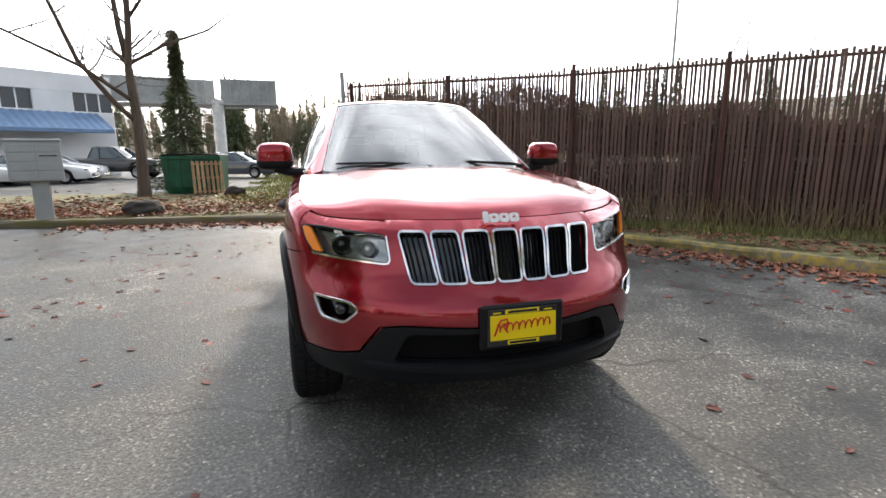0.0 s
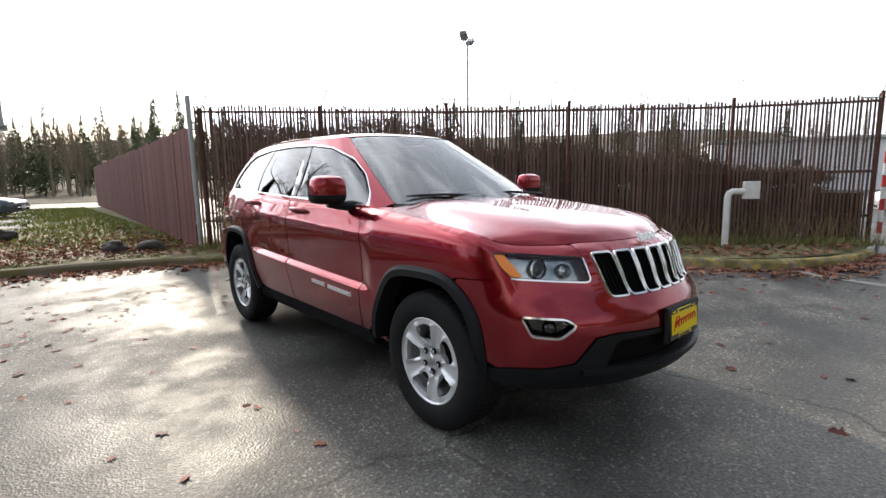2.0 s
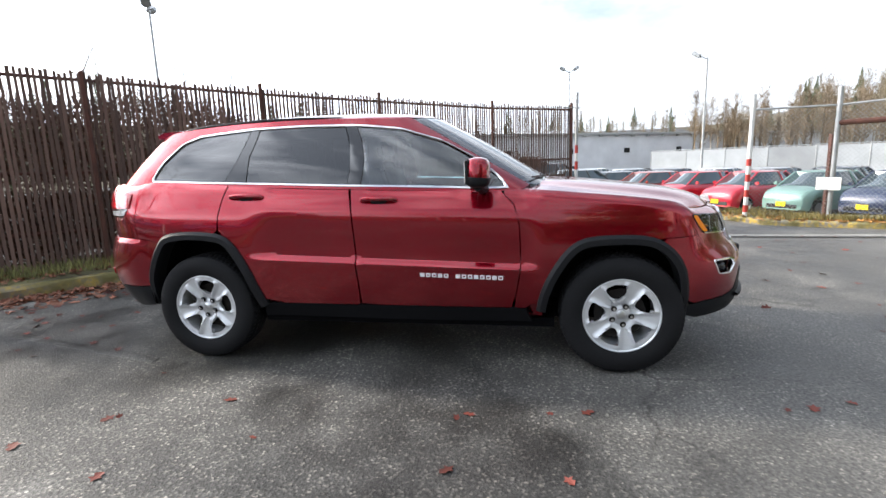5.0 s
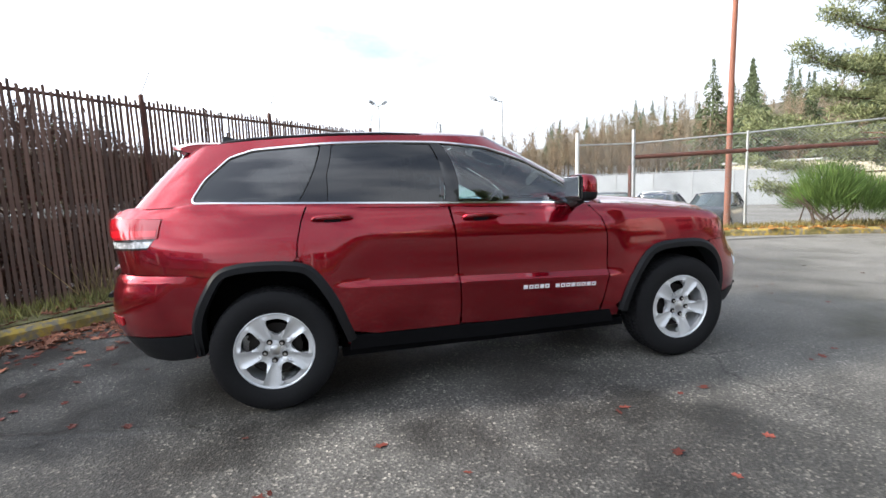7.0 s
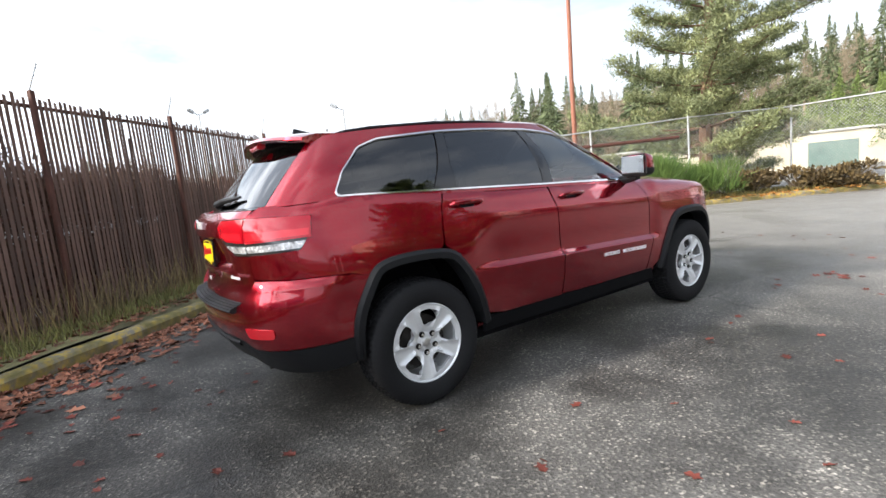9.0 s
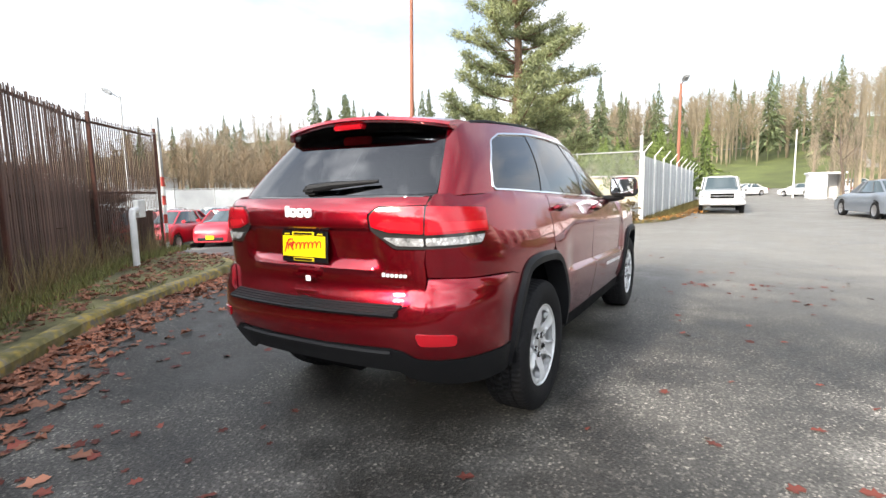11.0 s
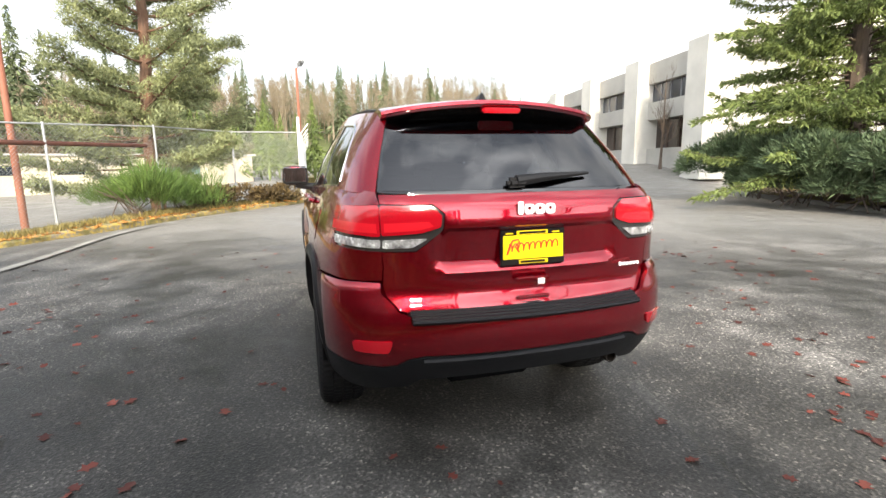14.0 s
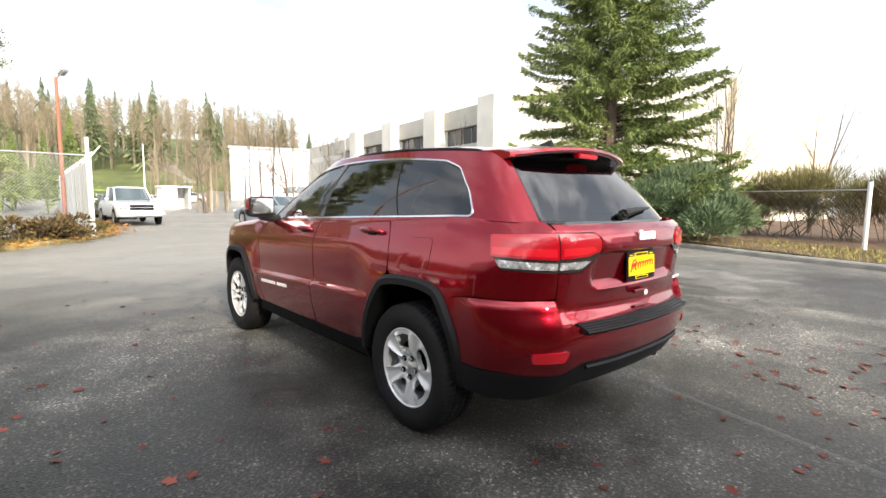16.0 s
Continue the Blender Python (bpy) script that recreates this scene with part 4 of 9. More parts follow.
    clear = ut([("r", 0.664, 1.058), ("r", 0.664, 1.092), ("y", 2.085, 1.098), ("y", 2.115, 1.062)])
    part("clear_lens", patch(low, rounded(clear, 0.008, 2), step=0.02, off=0.008, thick=0.02), TAILCLEAR, tl, "clear reversing lens")
    clear = ut([("r", 0.475, 1.097), ("r", 0.655, 1.092), ("r", 0.655, 1.058), ("r", 0.535, 1.060)])
    part("clear_lens", patch(low, rounded(clear, 0.008, 2), step=0.02, off=0.008, thick=0.02), TAILCLEAR, tl, "clear reversing lens")
    # low rear reflector, set in the bumper
    refl = ut([("r", 0.622, 0.668), ("r", 0.768, 0.660), ("r", 0.762, 0.612), ("r", 0.636, 0.616)])
    part("reflector", patch(low, rounded(refl, 0.016, 3), step=0.02, off=0.040, thick=0.02), TAILRED, jeep, "red bumper reflector")
    # door handles and name strip
    for door_ob, y0, z0 in ((fdoor, 0.10, 1.143), (rdoor, 1.06, 1.18)):
        uv = np.array(on_body([("y", y0, z0)], side))
        c, n = Vector(low(uv[:, 0], uv[:, 1])[0]), Vector(normals_of(low, uv)[0])
        bm = bmesh.new()
        tube(bm, [c + n * h + Vector((0, d, k)) for d, h, k in ((0.122, 0.006, 0), (0.105, 0.026, 0.002), (0.06, 0.037, 0.003), (-0.06, 0.037, 0.003), (-0.105, 0.026, 0.002), (-0.122, 0.006, 0))], [0.012, 0.015, 0.016, 0.016, 0.015, 0.012], 10)
        part("door_handle", bm, CHERRY, door_ob, "body-coloured pull handle")
        cup = rounded(on_body([("y", y0 + 0.055, z0 + 0.024), ("y", y0 - 0.055, z0 + 0.024), ("y", y0 - 0.055, z0 - 0.022), ("y", y0 + 0.055, z0 - 0.022)], side), 0.02, 4)
        part("handle_cup", patch(low, cup, step=0.02, off=0.0055, thick=0.0, dome=lambda uv: 0 * uv[:, 0]), SHELL, door_ob)
    yy = -0.175
    for k in range(14):
        wdt = 0.0 if k == 5 else 0.03
        if wdt:
            z0 = 0.655 - (-0.175 - yy) * 0.035
            bar = on_body([("y", yy, z0 + 0.013), ("y", yy - wdt, z0 + 0.013), ("y", yy - wdt, z0 - 0.013), ("y", yy, z0 - 0.013)], side)
            hole = [((a * 0.55 + sum(p[0] for p in bar) / 4 * 0.45), (b * 0.45 + sum(p[1] for p in bar) / 4 * 0.55)) for a, b in bar]
            part("name_block", patch(low, bar, [hole] if k % 3 else (), step=0.02, off=0.009, thick=0.006), SILVER, fdoor, "silver letter block" if k == 0 else "")
        yy -= 0.0395

# nose: one fascia from wheel opening to wheel opening, with lamp, grille and fog openings
edge_r = [p for p in FA if p[0] < -1.672 and p[1] > 0.475]


def nose_half(side):
    up = on_body([("y", y, z) for y, z in edge_r], side)
    top = on_body([("y", -1.70, 0.880), ("y", -1.87, 0.886)] + [(k, a, z) for k, a, z in HEAD[3:1:-1]] + [("f", 0.486, 0.868), ("f", 0.484, 1.012), ("f", 0.487, 1.036), ("f", 0.45, 1.038), ("f", 0.2, 1.037)], side)
    bottom = on_body([("y", -1.9, 0.462), ("f", 0.82, 0.472), ("f", 0.72, 0.485), ("f", 0.63, 0.512), ("f", 0.55, 0.628), ("f", 0.45, 0.64), ("f", 0.2, 0.63)], side)
    return top, up, bottom


SLOTS = [(x, 0.118, 0.105) for x in (-0.388, -0.259, -0.1295, 0.0, 0.1295, 0.259, 0.388)]
holes = []
for x, wt_, wb in SLOTS:
    lean = 0.035 * x / 0.388
    quad_ = [(x - wt_ / 2 + 0.004, 0.997), (x - wb / 2 - lean, 0.79), (x + wb / 2 - lean, 0.79), (x + wt_ / 2 - 0.004, 0.997)]
    quad_ = [(math.copysign(sf(abs(a), z), a), z) for a, z in quad_]
    holes.append(rounded(quad_, 0.02, 3))
tr, ur, br = nose_half(-1)
tlh, ulh, blh = nose_half(1)
poly = [(0.0, 1.037)] + tlh[::-1] + ulh + blh + [(0.0, 0.628)] + br[::-1] + ur[::-1] + tr
fog_holes = [rounded(on_body(FOG, k), 0.022, 3) for k in (-1, 1)]
fascia = part("front_fascia", patch(low, poly, holes + fog_holes, step=0.035, off=0.004), CHERRY, jeep)
for k, h in enumerate(holes):
    sl = part("grille_slot", patch(low, h, step=0.04, off=-0.035, thick=0.0), GLOSSBLACK, jeep, "chrome-framed grille slot with black ribs" if k == 0 else "")
    part("slot_frame", ribbon(low, resample(h, 0.015), 0.014, 0.004, 0.008, closed=True), CHROME, sl, "chrome slot frame")
    us = sorted(p[0] for p in h)
    for j in range(1, 6):
        uu = us[0] + (us[-1] - us[0]) * j / 6
        lean = (us[0] + us[-1]) / 2 * -0.09
        bm = ribbon(low, [(uu - lean * 0, 0.99), (uu + lean * 0.5, 0.9), (uu + lean, 0.797)], 0.006, -0.025, 0.012)
        part("rib", bm, TRIM, sl)
# black lower front
lowf = lambda side: on_body([("f", 0.2, 0.622), ("f", 0.45, 0.632), ("f", 0.54, 0.62), ("f", 0.625, 0.503), ("f", 0.72, 0.477), ("f", 0.82, 0.464), ("y", -1.9, 0.454), ("y", -1.855, 0.456), ("y", -1.847, 0.385), ("y", -1.93, 0.36), ("f", 0.75, 0.362), ("f", 0.5, 0.375), ("f", 0.2, 0.385)], side)
a, b = lowf(1), lowf(-1)
duct = [(math.copysign(sf(abs(x), z), x), z) for x, z in ((-0.44, 0.60), (-0.50, 0.475), (0.50, 0.475), (0.44, 0.60))]
duct = rounded(duct, 0.03, 3)
lf = part("lower_bumper", patch(low, [(0.0, 0.62)] + a + [(0.0, 0.386)] + b[::-1], [duct], step=0.04, off=0.006, thick=0.05), TRIM, jeep, "black plastic lower bumper")
part("air_intake", patch(low, duct, step=0.05, off=-0.05, thick=0.0), SHELL, lf)
part("skid_lip", ribbon(low, [(math.copysign(sf(abs(x), 0.45), x), 0.45 + 0.02 * abs(x)) for x in np.linspace(-0.6, 0.6, 25)], 0.03, 0.006, 0.02), TRIM, lf, "black air-dam lip")

# tail: gate, bumper, step pad
gate_half = [("r", 0.658, 1.275), ("r", 0.659, 1.03), ("r", 0.650, 0.98), ("r", 0.655, 0.90), ("r", 0.645, 0.846), ("r", 0.592, 0.789), ("r", 0.545, 0.770)]
gl, gr = on_body(gate_half, 1), on_body(gate_half, -1)
gr = [(2 * U + u, z) for u, z in gr]
lcut = on_body([("r", 0.658, 1.24), ("r", 0.45, 1.238), ("r", 0.402, 1.204), ("r", 0.406, 1.13), ("r", 0.52, 1.039), ("r", 0.659, 1.039)], 1)
rcut = [(2 * U - u, z) for u, z in lcut]
gate_poly = gl[:1] + lcut + gl[2:] + [(U, 0.767)] + gr[::-1][:-2] + rcut[::-1] + gr[:1]


def gate_dome(uv):
    """The pressed number-plate bay, the lip under it and the shelf below the badge."""
    du, z = np.abs(uv[:, 0] - U), uv[:, 1]
    bay = smooth01((0.47 - du) / 0.06) * smooth01((1.135 - z) / 0.02) * smooth01((z - 0.955) / 0.03)
    lip = np.exp(-((z - 0.95) / 0.016) ** 2) * smooth01((0.47 - du) / 0.1)
    shelf = np.exp(-((z - 1.155) / 0.018) ** 2) * smooth01((0.42 - du) / 0.03)
    return -0.028 * bay + 0.012 * lip + 0.012 * shelf


tailgate = part("tailgate", patch(low, gate_poly, step=0.022, off=0.004, dome=gate_dome), CHERRY, jeep)


def bump_low(u, z):
    """The rear bumper stands out from the body."""
    uv = np.stack([u, z], 1)
    k = smooth01((np.minimum(np.abs(uv[:, 0]), 2 * U - np.abs(uv[:, 0])) - sy(1.86, 0.7)) / 0.22)
    return low(u, z) + normals_of(low, uv) * (0.004 + 0.029 * k * smooth01((0.92 - z) / 0.05))[:, None]


half = on_body([("y", 1.885, 0.885), ("y", 2.0, 0.893), ("y", 2.2, 0.90), ("r", 0.74, 0.905), ("r", 0.665, 0.905), ("r", 0.655, 0.85), ("r", 0.60, 0.785), ("r", 0.55, 0.765)], 1)
foot = on_body([("r", 0.3, 0.597), ("r", 0.50, 0.60), ("r", 0.56, 0.588), ("r", 0.61, 0.556), ("r", 0.66, 0.548), ("y", 2.2, 0.546), ("y", 2.05, 0.546), ("y", 1.92, 0.545)], 1)
arc_l = on_body([("y", y, z) for y, z in RA if y > 1.885 - 0.1 and 0.53 < z < 0.88], 1)
mir = lambda pts: [(2 * U - u, z) for u, z in pts]
poly = half + [(U, 0.762)] + mir(half)[::-1] + mir(arc_l[::-1]) + mir(foot)[::-1] + [(U, 0.592)] + foot + arc_l
rb = part("rear_bumper", patch(bump_low, poly, step=0.03, off=0.0, thick=0.03), CHERRY, jeep)
bm = bmesh.new()
prof = [(2.40, 0.745), (2.40, 0.803)] + [(2.41 + 0.0175 * k + d, 0.803 - 0.0075 * k - e) for k in range(6) for d, e in ((0.0, 0.0), (0.011, 0.002), (0.0125, 0.008), (0.0165, 0.010))] + [(2.518, 0.752), (2.505, 0.738)]
quads(bm, [[(x, y - 0.05 * (x / 0.53) ** 2 * (y > 2.39), z) for y, z in prof] for x in np.linspace(-0.555, 0.555, 15)], close=True, cap=True)
bmesh.ops.recalc_face_normals(bm, faces=bm.faces)
part("step_pad", bm, TRIM, jeep, "black ribbed bumper step pad", sharp=0.5)
foot2 = on_body([("r", 0.3, 0.589), ("r", 0.50, 0.592), ("r", 0.56, 0.580), ("r", 0.61, 0.548), ("r", 0.66, 0.540), ("y", 2.2, 0.538), ("y", 2.05, 0.538), ("y", 1.905, 0.537)], 1)
hem = on_body([("y", 1.9, 0.40), ("y", 2.05, 0.385), ("r", 0.70, 0.40), ("r", 0.55, 0.43), ("r", 0.5, 0.47), ("r", 0.3, 0.475)], 1)
poly = [(U, 0.584)] + foot2 + hem + [(U, 0.475)] + mir(hem)[::-1] + mir(foot2)[::-1]
lr = part("lower_rear_bumper", patch(bump_low, poly, step=0.04, off=0.002, thick=0.06), TRIM, jeep, "black plastic lower rear bumper")
part("bumper_crease", ribbon(bump_low, [(U + d, 0.572) for d in np.linspace(-0.5, 0.5, 20)], 0.022, 0.004, 0.012), TRIM, lr)

# upper body: roof, pillars, glass
DLO = [("y", -0.745, 1.205), ("y", -0.40, 1.216), ("y", 0.34, 1.245), ("y", 1.25, 1.283), ("y", 1.86, 1.305), ("y", 1.868, 1.33), ("y", 1.80, 1.44), ("y", 1.66, 1.575), ("y", 1.52, 1.622),
       ("y", 1.1, 1.655), ("y", 0.7, 1.662), ("y", 0.3, 1.652), ("y", -0.02, 1.615), ("y", -0.30, 1.525), ("y", -0.52, 1.405), ("y", -0.68, 1.285)]
for side in (-1, 1):
    dlo = rounded(on_cabin(DLO, side), 0.03, 3)
    z_hi = GH + 0.004
    fwd = on_cabin([("f", 0.705, 1.215), ("f", 0.66, 1.35), ("f", 0.585, 1.55), ("f", 0.535, 1.675)], side)
    aft = on_cabin([("r", 0.655, 1.30), ("r", 0.625, 1.4), ("r", 0.585, 1.52), ("r", 0.54, 1.64)], side)
    tf, ta = abs(fwd[-1][0]) / GW, abs(aft[-1][0]) / GW
    sill_ = [(side * t * GW, 0.0) for t in np.linspace(3.4, 12.15, 30)]
    crown = [(side * t * GW, z_hi) for t in np.linspace(ta, tf, 30)]
    poly = [fwd[0]] + sill_ + aft + crown + fwd[:0:-1]
    part("roof_side", patch(cabin, poly, [dlo], step=0.03, off=0.004), CHERRY, jeep)
    part("window_trim", ribbon(cabin, resample(dlo, 0.03), 0.02, 0.003, 0.006, closed=True), CHROME, jeep, "bright window surround")
    # shoulder between the body top and the glasshouse
    ys_ = np.linspace(-0.70, 2.10, 60)
    zb_ = np.interp(ys_, [q[1] for q in GB[3:13]], [q[2] for q in GB[3:13]])
    uv = np.array(on_body([("y", y, float(top_line(y)) - 0.005) for y in ys_], side))
    lo_ = low(uv[:, 0], uv[:, 1]) - normals_of(low, uv) * 0.0005
    cw = np.array(on_cabin([("y", y, z + 0.012) for y, z in zip(ys_, zb_)], side))
    hi_ = cabin(cw[:, 0], cw[:, 1])
    bm = bmesh.new()
    quads(bm, [[tuple(p), tuple(p * 0.5 + q * 0.5 + np.array([0, 0, 0.002])), tuple(q)] for p, q in zip(lo_, hi_)])
    part("shoulder_strip", bm, CHERRY, jeep, sharp=0)
    # panes and black pillars
    lines = {"front_pane": [(-0.74, 1.21), (0.235, 1.243), (0.30, 1.645), (0.0, 1.612), (-0.29, 1.52), (-0.51, 1.40), (-0.67, 1.28)],
             "rear_pane": [(0.335, 1.248), (1.08, 1.278), (1.075, 1.46), (1.03, 1.652), (0.7, 1.656), (0.39, 1.652)],
             "quarter_pane": [(1.265, 1.287), (1.855, 1.308), (1.86, 1.33), (1.79, 1.44), (1.65, 1.57), (1.51, 1.616), (1.11, 1.648)]}
    for name, pts in lines.items():
        pane = rounded(on_cabin([("y", y, z) for y, z in pts], side), 0.025, 3)
        ob = part(name, patch(cabin, pane, step=0.05, off=-0.004, thick=0.0), CLEAR if name == "front_pane" else PRIVACY, jeep, "clear side window" if name == "front_pane" else "dark privacy glass")
        ob.visible_shadow = False
    for pts in ([(0.24, 1.24), (0.33, 1.245), (0.385, 1.655), (0.305, 1.648)], [(1.085, 1.275), (1.26, 1.284), (1.10, 1.652), (1.035, 1.655), (1.08, 1.46)]):
        part("pillar_trim", patch(cabin, on_cabin([("y", y, z) for y, z in pts], side), step=0.05, off=0.0, thick=0.01), GLOSSBLACK, jeep, "gloss black pillar cover")
    # roof rail
    bm = bmesh.new()
    pts = [cabin(np.array([side * t * GW]), np.array([GH]))[0] + np.array([-side * 0.035, 0, h]) for t, h in ((5.7, 0.0), (6.0, 0.012), (6.8, 0.018), (8, 0.02), (9.6, 0.018), (10.4, 0.012), (10.8, 0.0))]
    tube(bm, pts, 0.011, 8)
    part("roof_rail", bm, TRIM, jeep, "black roof rail")
    # door mirror
    c = Vector((side * 1.005, -0.572, 1.312))
    bm = bmesh.new()
    bmesh.ops.create_cube(bm, size=1.0)
    bmesh.ops.subdivide_edges(bm, edges=bm.edges, cuts=5, use_grid_fill=True)
    for v in bm.verts:
        q = v.co * 2
        r = (abs(q.x) ** 4 + abs(q.y) ** 3 + abs(q.z) ** 4) ** (1 / 4)
        q = q / r
        v.co = Vector((q.x * 0.118 * (1 - 0.06 * q.z), q.y * 0.078 * (0.75 if q.y > 0 else 1.0), q.z * 0.09))
    mir_ob = part("door_mirror", bm, CHERRY, jeep, "body-coloured door mirror with black base")
    mir_ob.matrix_basis = Matrix.Translation(c)
    bm = bmesh.new()
    box(bm, (0.195, 0.006, 0.13), (0, 0.066, 0.006), 0.002)
    part("mirror_glass", bm, MIRRORGLASS, mir_ob)
    bm = bmesh.new()
    box(bm, (0.222, 0.03, 0.165), (0, 0.048, 0.0), 0.014, seg=2)
    part("mirror_surround", bm, TRIM, mir_ob)
    bm = bmesh.new()
    bmesh.ops.create_cube(bm, size=1.0)
    bmesh.ops.subdivide_edges(bm, edges=bm.edges, cuts=7, use_grid_fill=True)
    for v in bm.verts:
        q = v.co * 2
        r = (abs(q.x) ** 4 + abs(q.y) ** 3 + abs(q.z) ** 4) ** (1 / 4)
        q = q / r
        v.co = Vector((q.x * 0.1195 * (1 - 0.06 * q.z), q.y * 0.0805 * (0.75 if q.y > 0 else 1.0), min(q.z * 0.093, -0.028 + 0.006 * q.y)))
    tube(bm, [(0, 0, -0.085), (-side * 0.09, -0.01, -0.105), (-side * 0.2, -0.03, -0.115)], [0.03, 0.032, 0.036], 8)
    part("mirror_base", bm, TRIM, mir_ob, "black mirror base")

bm = grid_skin(hood, -0.993, 0.993, 60, 0.006, 0.995, 50, 0.003)
rim = [e for e in bm.edges if len(e.link_faces) == 1]
edge_ = {v for e in rim for v in e.verts}
for _ in range(10):
    bmesh.ops.smooth_vert(bm, verts=[v for v in bm.verts if v not in edge_], factor=0.5, use_axis_x=True, use_axis_y=True, use_axis_z=True)
made = bmesh.ops.extrude_edge_only(bm, edges=rim)["geom"]
for v in made:
    if isinstance(v, bmesh.types.BMVert):
        v.co.z -= 0.022
for e in rim:
    e.smooth = False
part("hood", bm, CHERRY, jeep, sharp=0)
part("roof_panel", grid_skin(roof, -0.985, 0.985, 40, 0.0, 1.0, 50, 0.003), CHERRY, jeep, sharp=0)
ws = on_cabin([("f", 0.70, 1.218), ("f", 0.655, 1.35), ("f", 0.58, 1.55), ("f", 0.53, 1.68)], 1)
shade = [(u, w) for u, w in [(-a, b) for a, b in ws[::-1]]]
top_ws = [(u, GH - 0.01) for u in np.linspace(ws[-1][0], -ws[-1][0], 12)][1:-1]
bot_ws = [(u, 0.005) for u in np.linspace(-ws[0][0], ws[0][0], 16)][1:-1]
wspoly = ws + top_ws + shade + bot_ws
part("windscreen", patch(cabin, wspoly, step=0.05, off=0.002, thick=0.0), CLEAR, jeep, "clear windscreen").visible_shadow = False
part("windscreen_seal", ribbon(cabin, resample(wspoly, 0.05), 0.03, -0.004, 0.004, closed=True), GLOSSBLACK, jeep)
rg = on_cabin([("r", 0.648, 1.292), ("r", 0.62, 1.4), ("r", 0.58, 1.52), ("r", 0.54, 1.635)], 1)
full = 2 * GN * GW
rgm = [(full - u, w) for u, w in rg[::-1]]
rgpoly = rg + [(u, rg[-1][1]) for u in np.linspace(rg[-1][0], rgm[0][0], 12)][1:-1] + rgm + [(u, rg[0][1] - 0.006) for u in np.linspace(rgm[-1][0], rg[0][0], 12)][1:-1]
part("rear_window", patch(cabin, rgpoly, step=0.05, off=0.002, thick=0.0), PRIVACY, jeep, "dark rear window").visible_shadow = False
part("rear_window_seal", ribbon(cabin, resample(rgpoly, 0.05), 0.04, -0.006, 0.006, closed=True), GLOSSBLACK, jeep)
# cowl and wipers
bm = bmesh.new()
quads(bm, [[(x, -1.02 + 0.16 * (x / 0.8) ** 2, 1.212 - 0.03 * (x / 0.8) ** 2), (x, -0.93 + 0.16 * (x / 0.8) ** 2, 1.225 - 0.03 * (x / 0.8) ** 2)] for x in np.linspace(-0.8, 0.8, 21)])
part("cowl", bm, TRIM, jeep, "black cowl panel")
for x0, x1 in ((-0.62, -0.02), (0.02, 0.62)):
    bm = bmesh.new()
    tube(bm, [(x1, -1.0 + 0.02, 1.245), ((x0 + x1) / 2, -0.985, 1.265), (x0, -0.905, 1.262)], [0.011, 0.009, 0.006], 6)
    box(bm, (0.05, 0.04, 0.03), (x1, -1.0, 1.235), 0.008)
    part("wiper", bm, TRIM, jeep, "black windscreen wiper")
# rear spoiler with its dark underside
rows_top, rows_bot = [], []
for a in np.linspace(-1, 1, 31):
    x = 0.578 * a
    yb = 1.905 - 0.045 * a * a
    ye = 2.085 - 0.10 * a * a - 0.04 * smooth01((abs(a) - 0.85) / 0.15)
    zt = 1.722 - 0.05 * a * a
    rows_top.append([(x, yb - 0.14, zt + 0.004), (x, yb, zt + 0.004), (x, (yb + ye) / 2, zt - 0.004), (x, ye, zt - 0.016), (x, ye + 0.005, zt - 0.032), (x, ye - 0.012, zt - 0.046), (x, (yb + ye) / 2, zt - 0.05), (x, yb + 0.02, zt - 0.06), (x, yb - 0.14, zt - 0.04)])
    rows_bot.append([(x * 0.97, ye - 0.014, zt - 0.047), (x * 0.96, (yb + ye) / 2 + 0.01, zt - 0.054), (x * 0.94, yb + 0.03, zt - 0.085), (x * 0.93, yb + 0.075, zt - 0.145)])
bm = bmesh.new()
quads(bm, rows_top, close=True, cap=True)
bmesh.ops.recalc_face_normals(bm, faces=bm.faces)
sp = part("spoiler", bm, CHERRY, jeep, "red roof spoiler with gloss black underside", sharp=0.9)
bm = bmesh.new()
quads(bm, rows_bot)
bmesh.ops.recalc_face_normals(bm, faces=bm.faces)
part("spoiler_underside", bm, GLOSSBLACK, sp, sharp=0)
bm = bmesh.new()
box(bm, (0.2, 0.05, 0.03), (0, 2.045, 1.662), 0.008, seg=2)
part("brake_light", bm, TAILRED, sp, "high red brake light")
bm = bmesh.new()
tube(bm, [(0.04, 2.33, 1.325), (-0.1, 2.322, 1.34), (-0.36, 2.275, 1.355)], [0.026, 0.02, 0.008], 8)
box(bm, (0.1, 0.05, 0.045), (0.035, 2.325, 1.318), 0.015, seg=2)
part("rear_wiper", bm, TRIM, jeep, "black rear wiper")
bm = bmesh.new()
quads(bm, [[(0.012, 1.62, 1.738), (0.03, 1.80, 1.728), (0.03, 1.83, 1.727)], [(0.0, 1.66, 1.752), (0.0, 1.79, 1.785), (0.0, 1.815, 1.728)], [(-0.012, 1.62, 1.738), (-0.03, 1.80, 1.728), (-0.03, 1.83, 1.727)]])
part("roof_antenna", bm, TRIM, jeep, "black fin antenna")


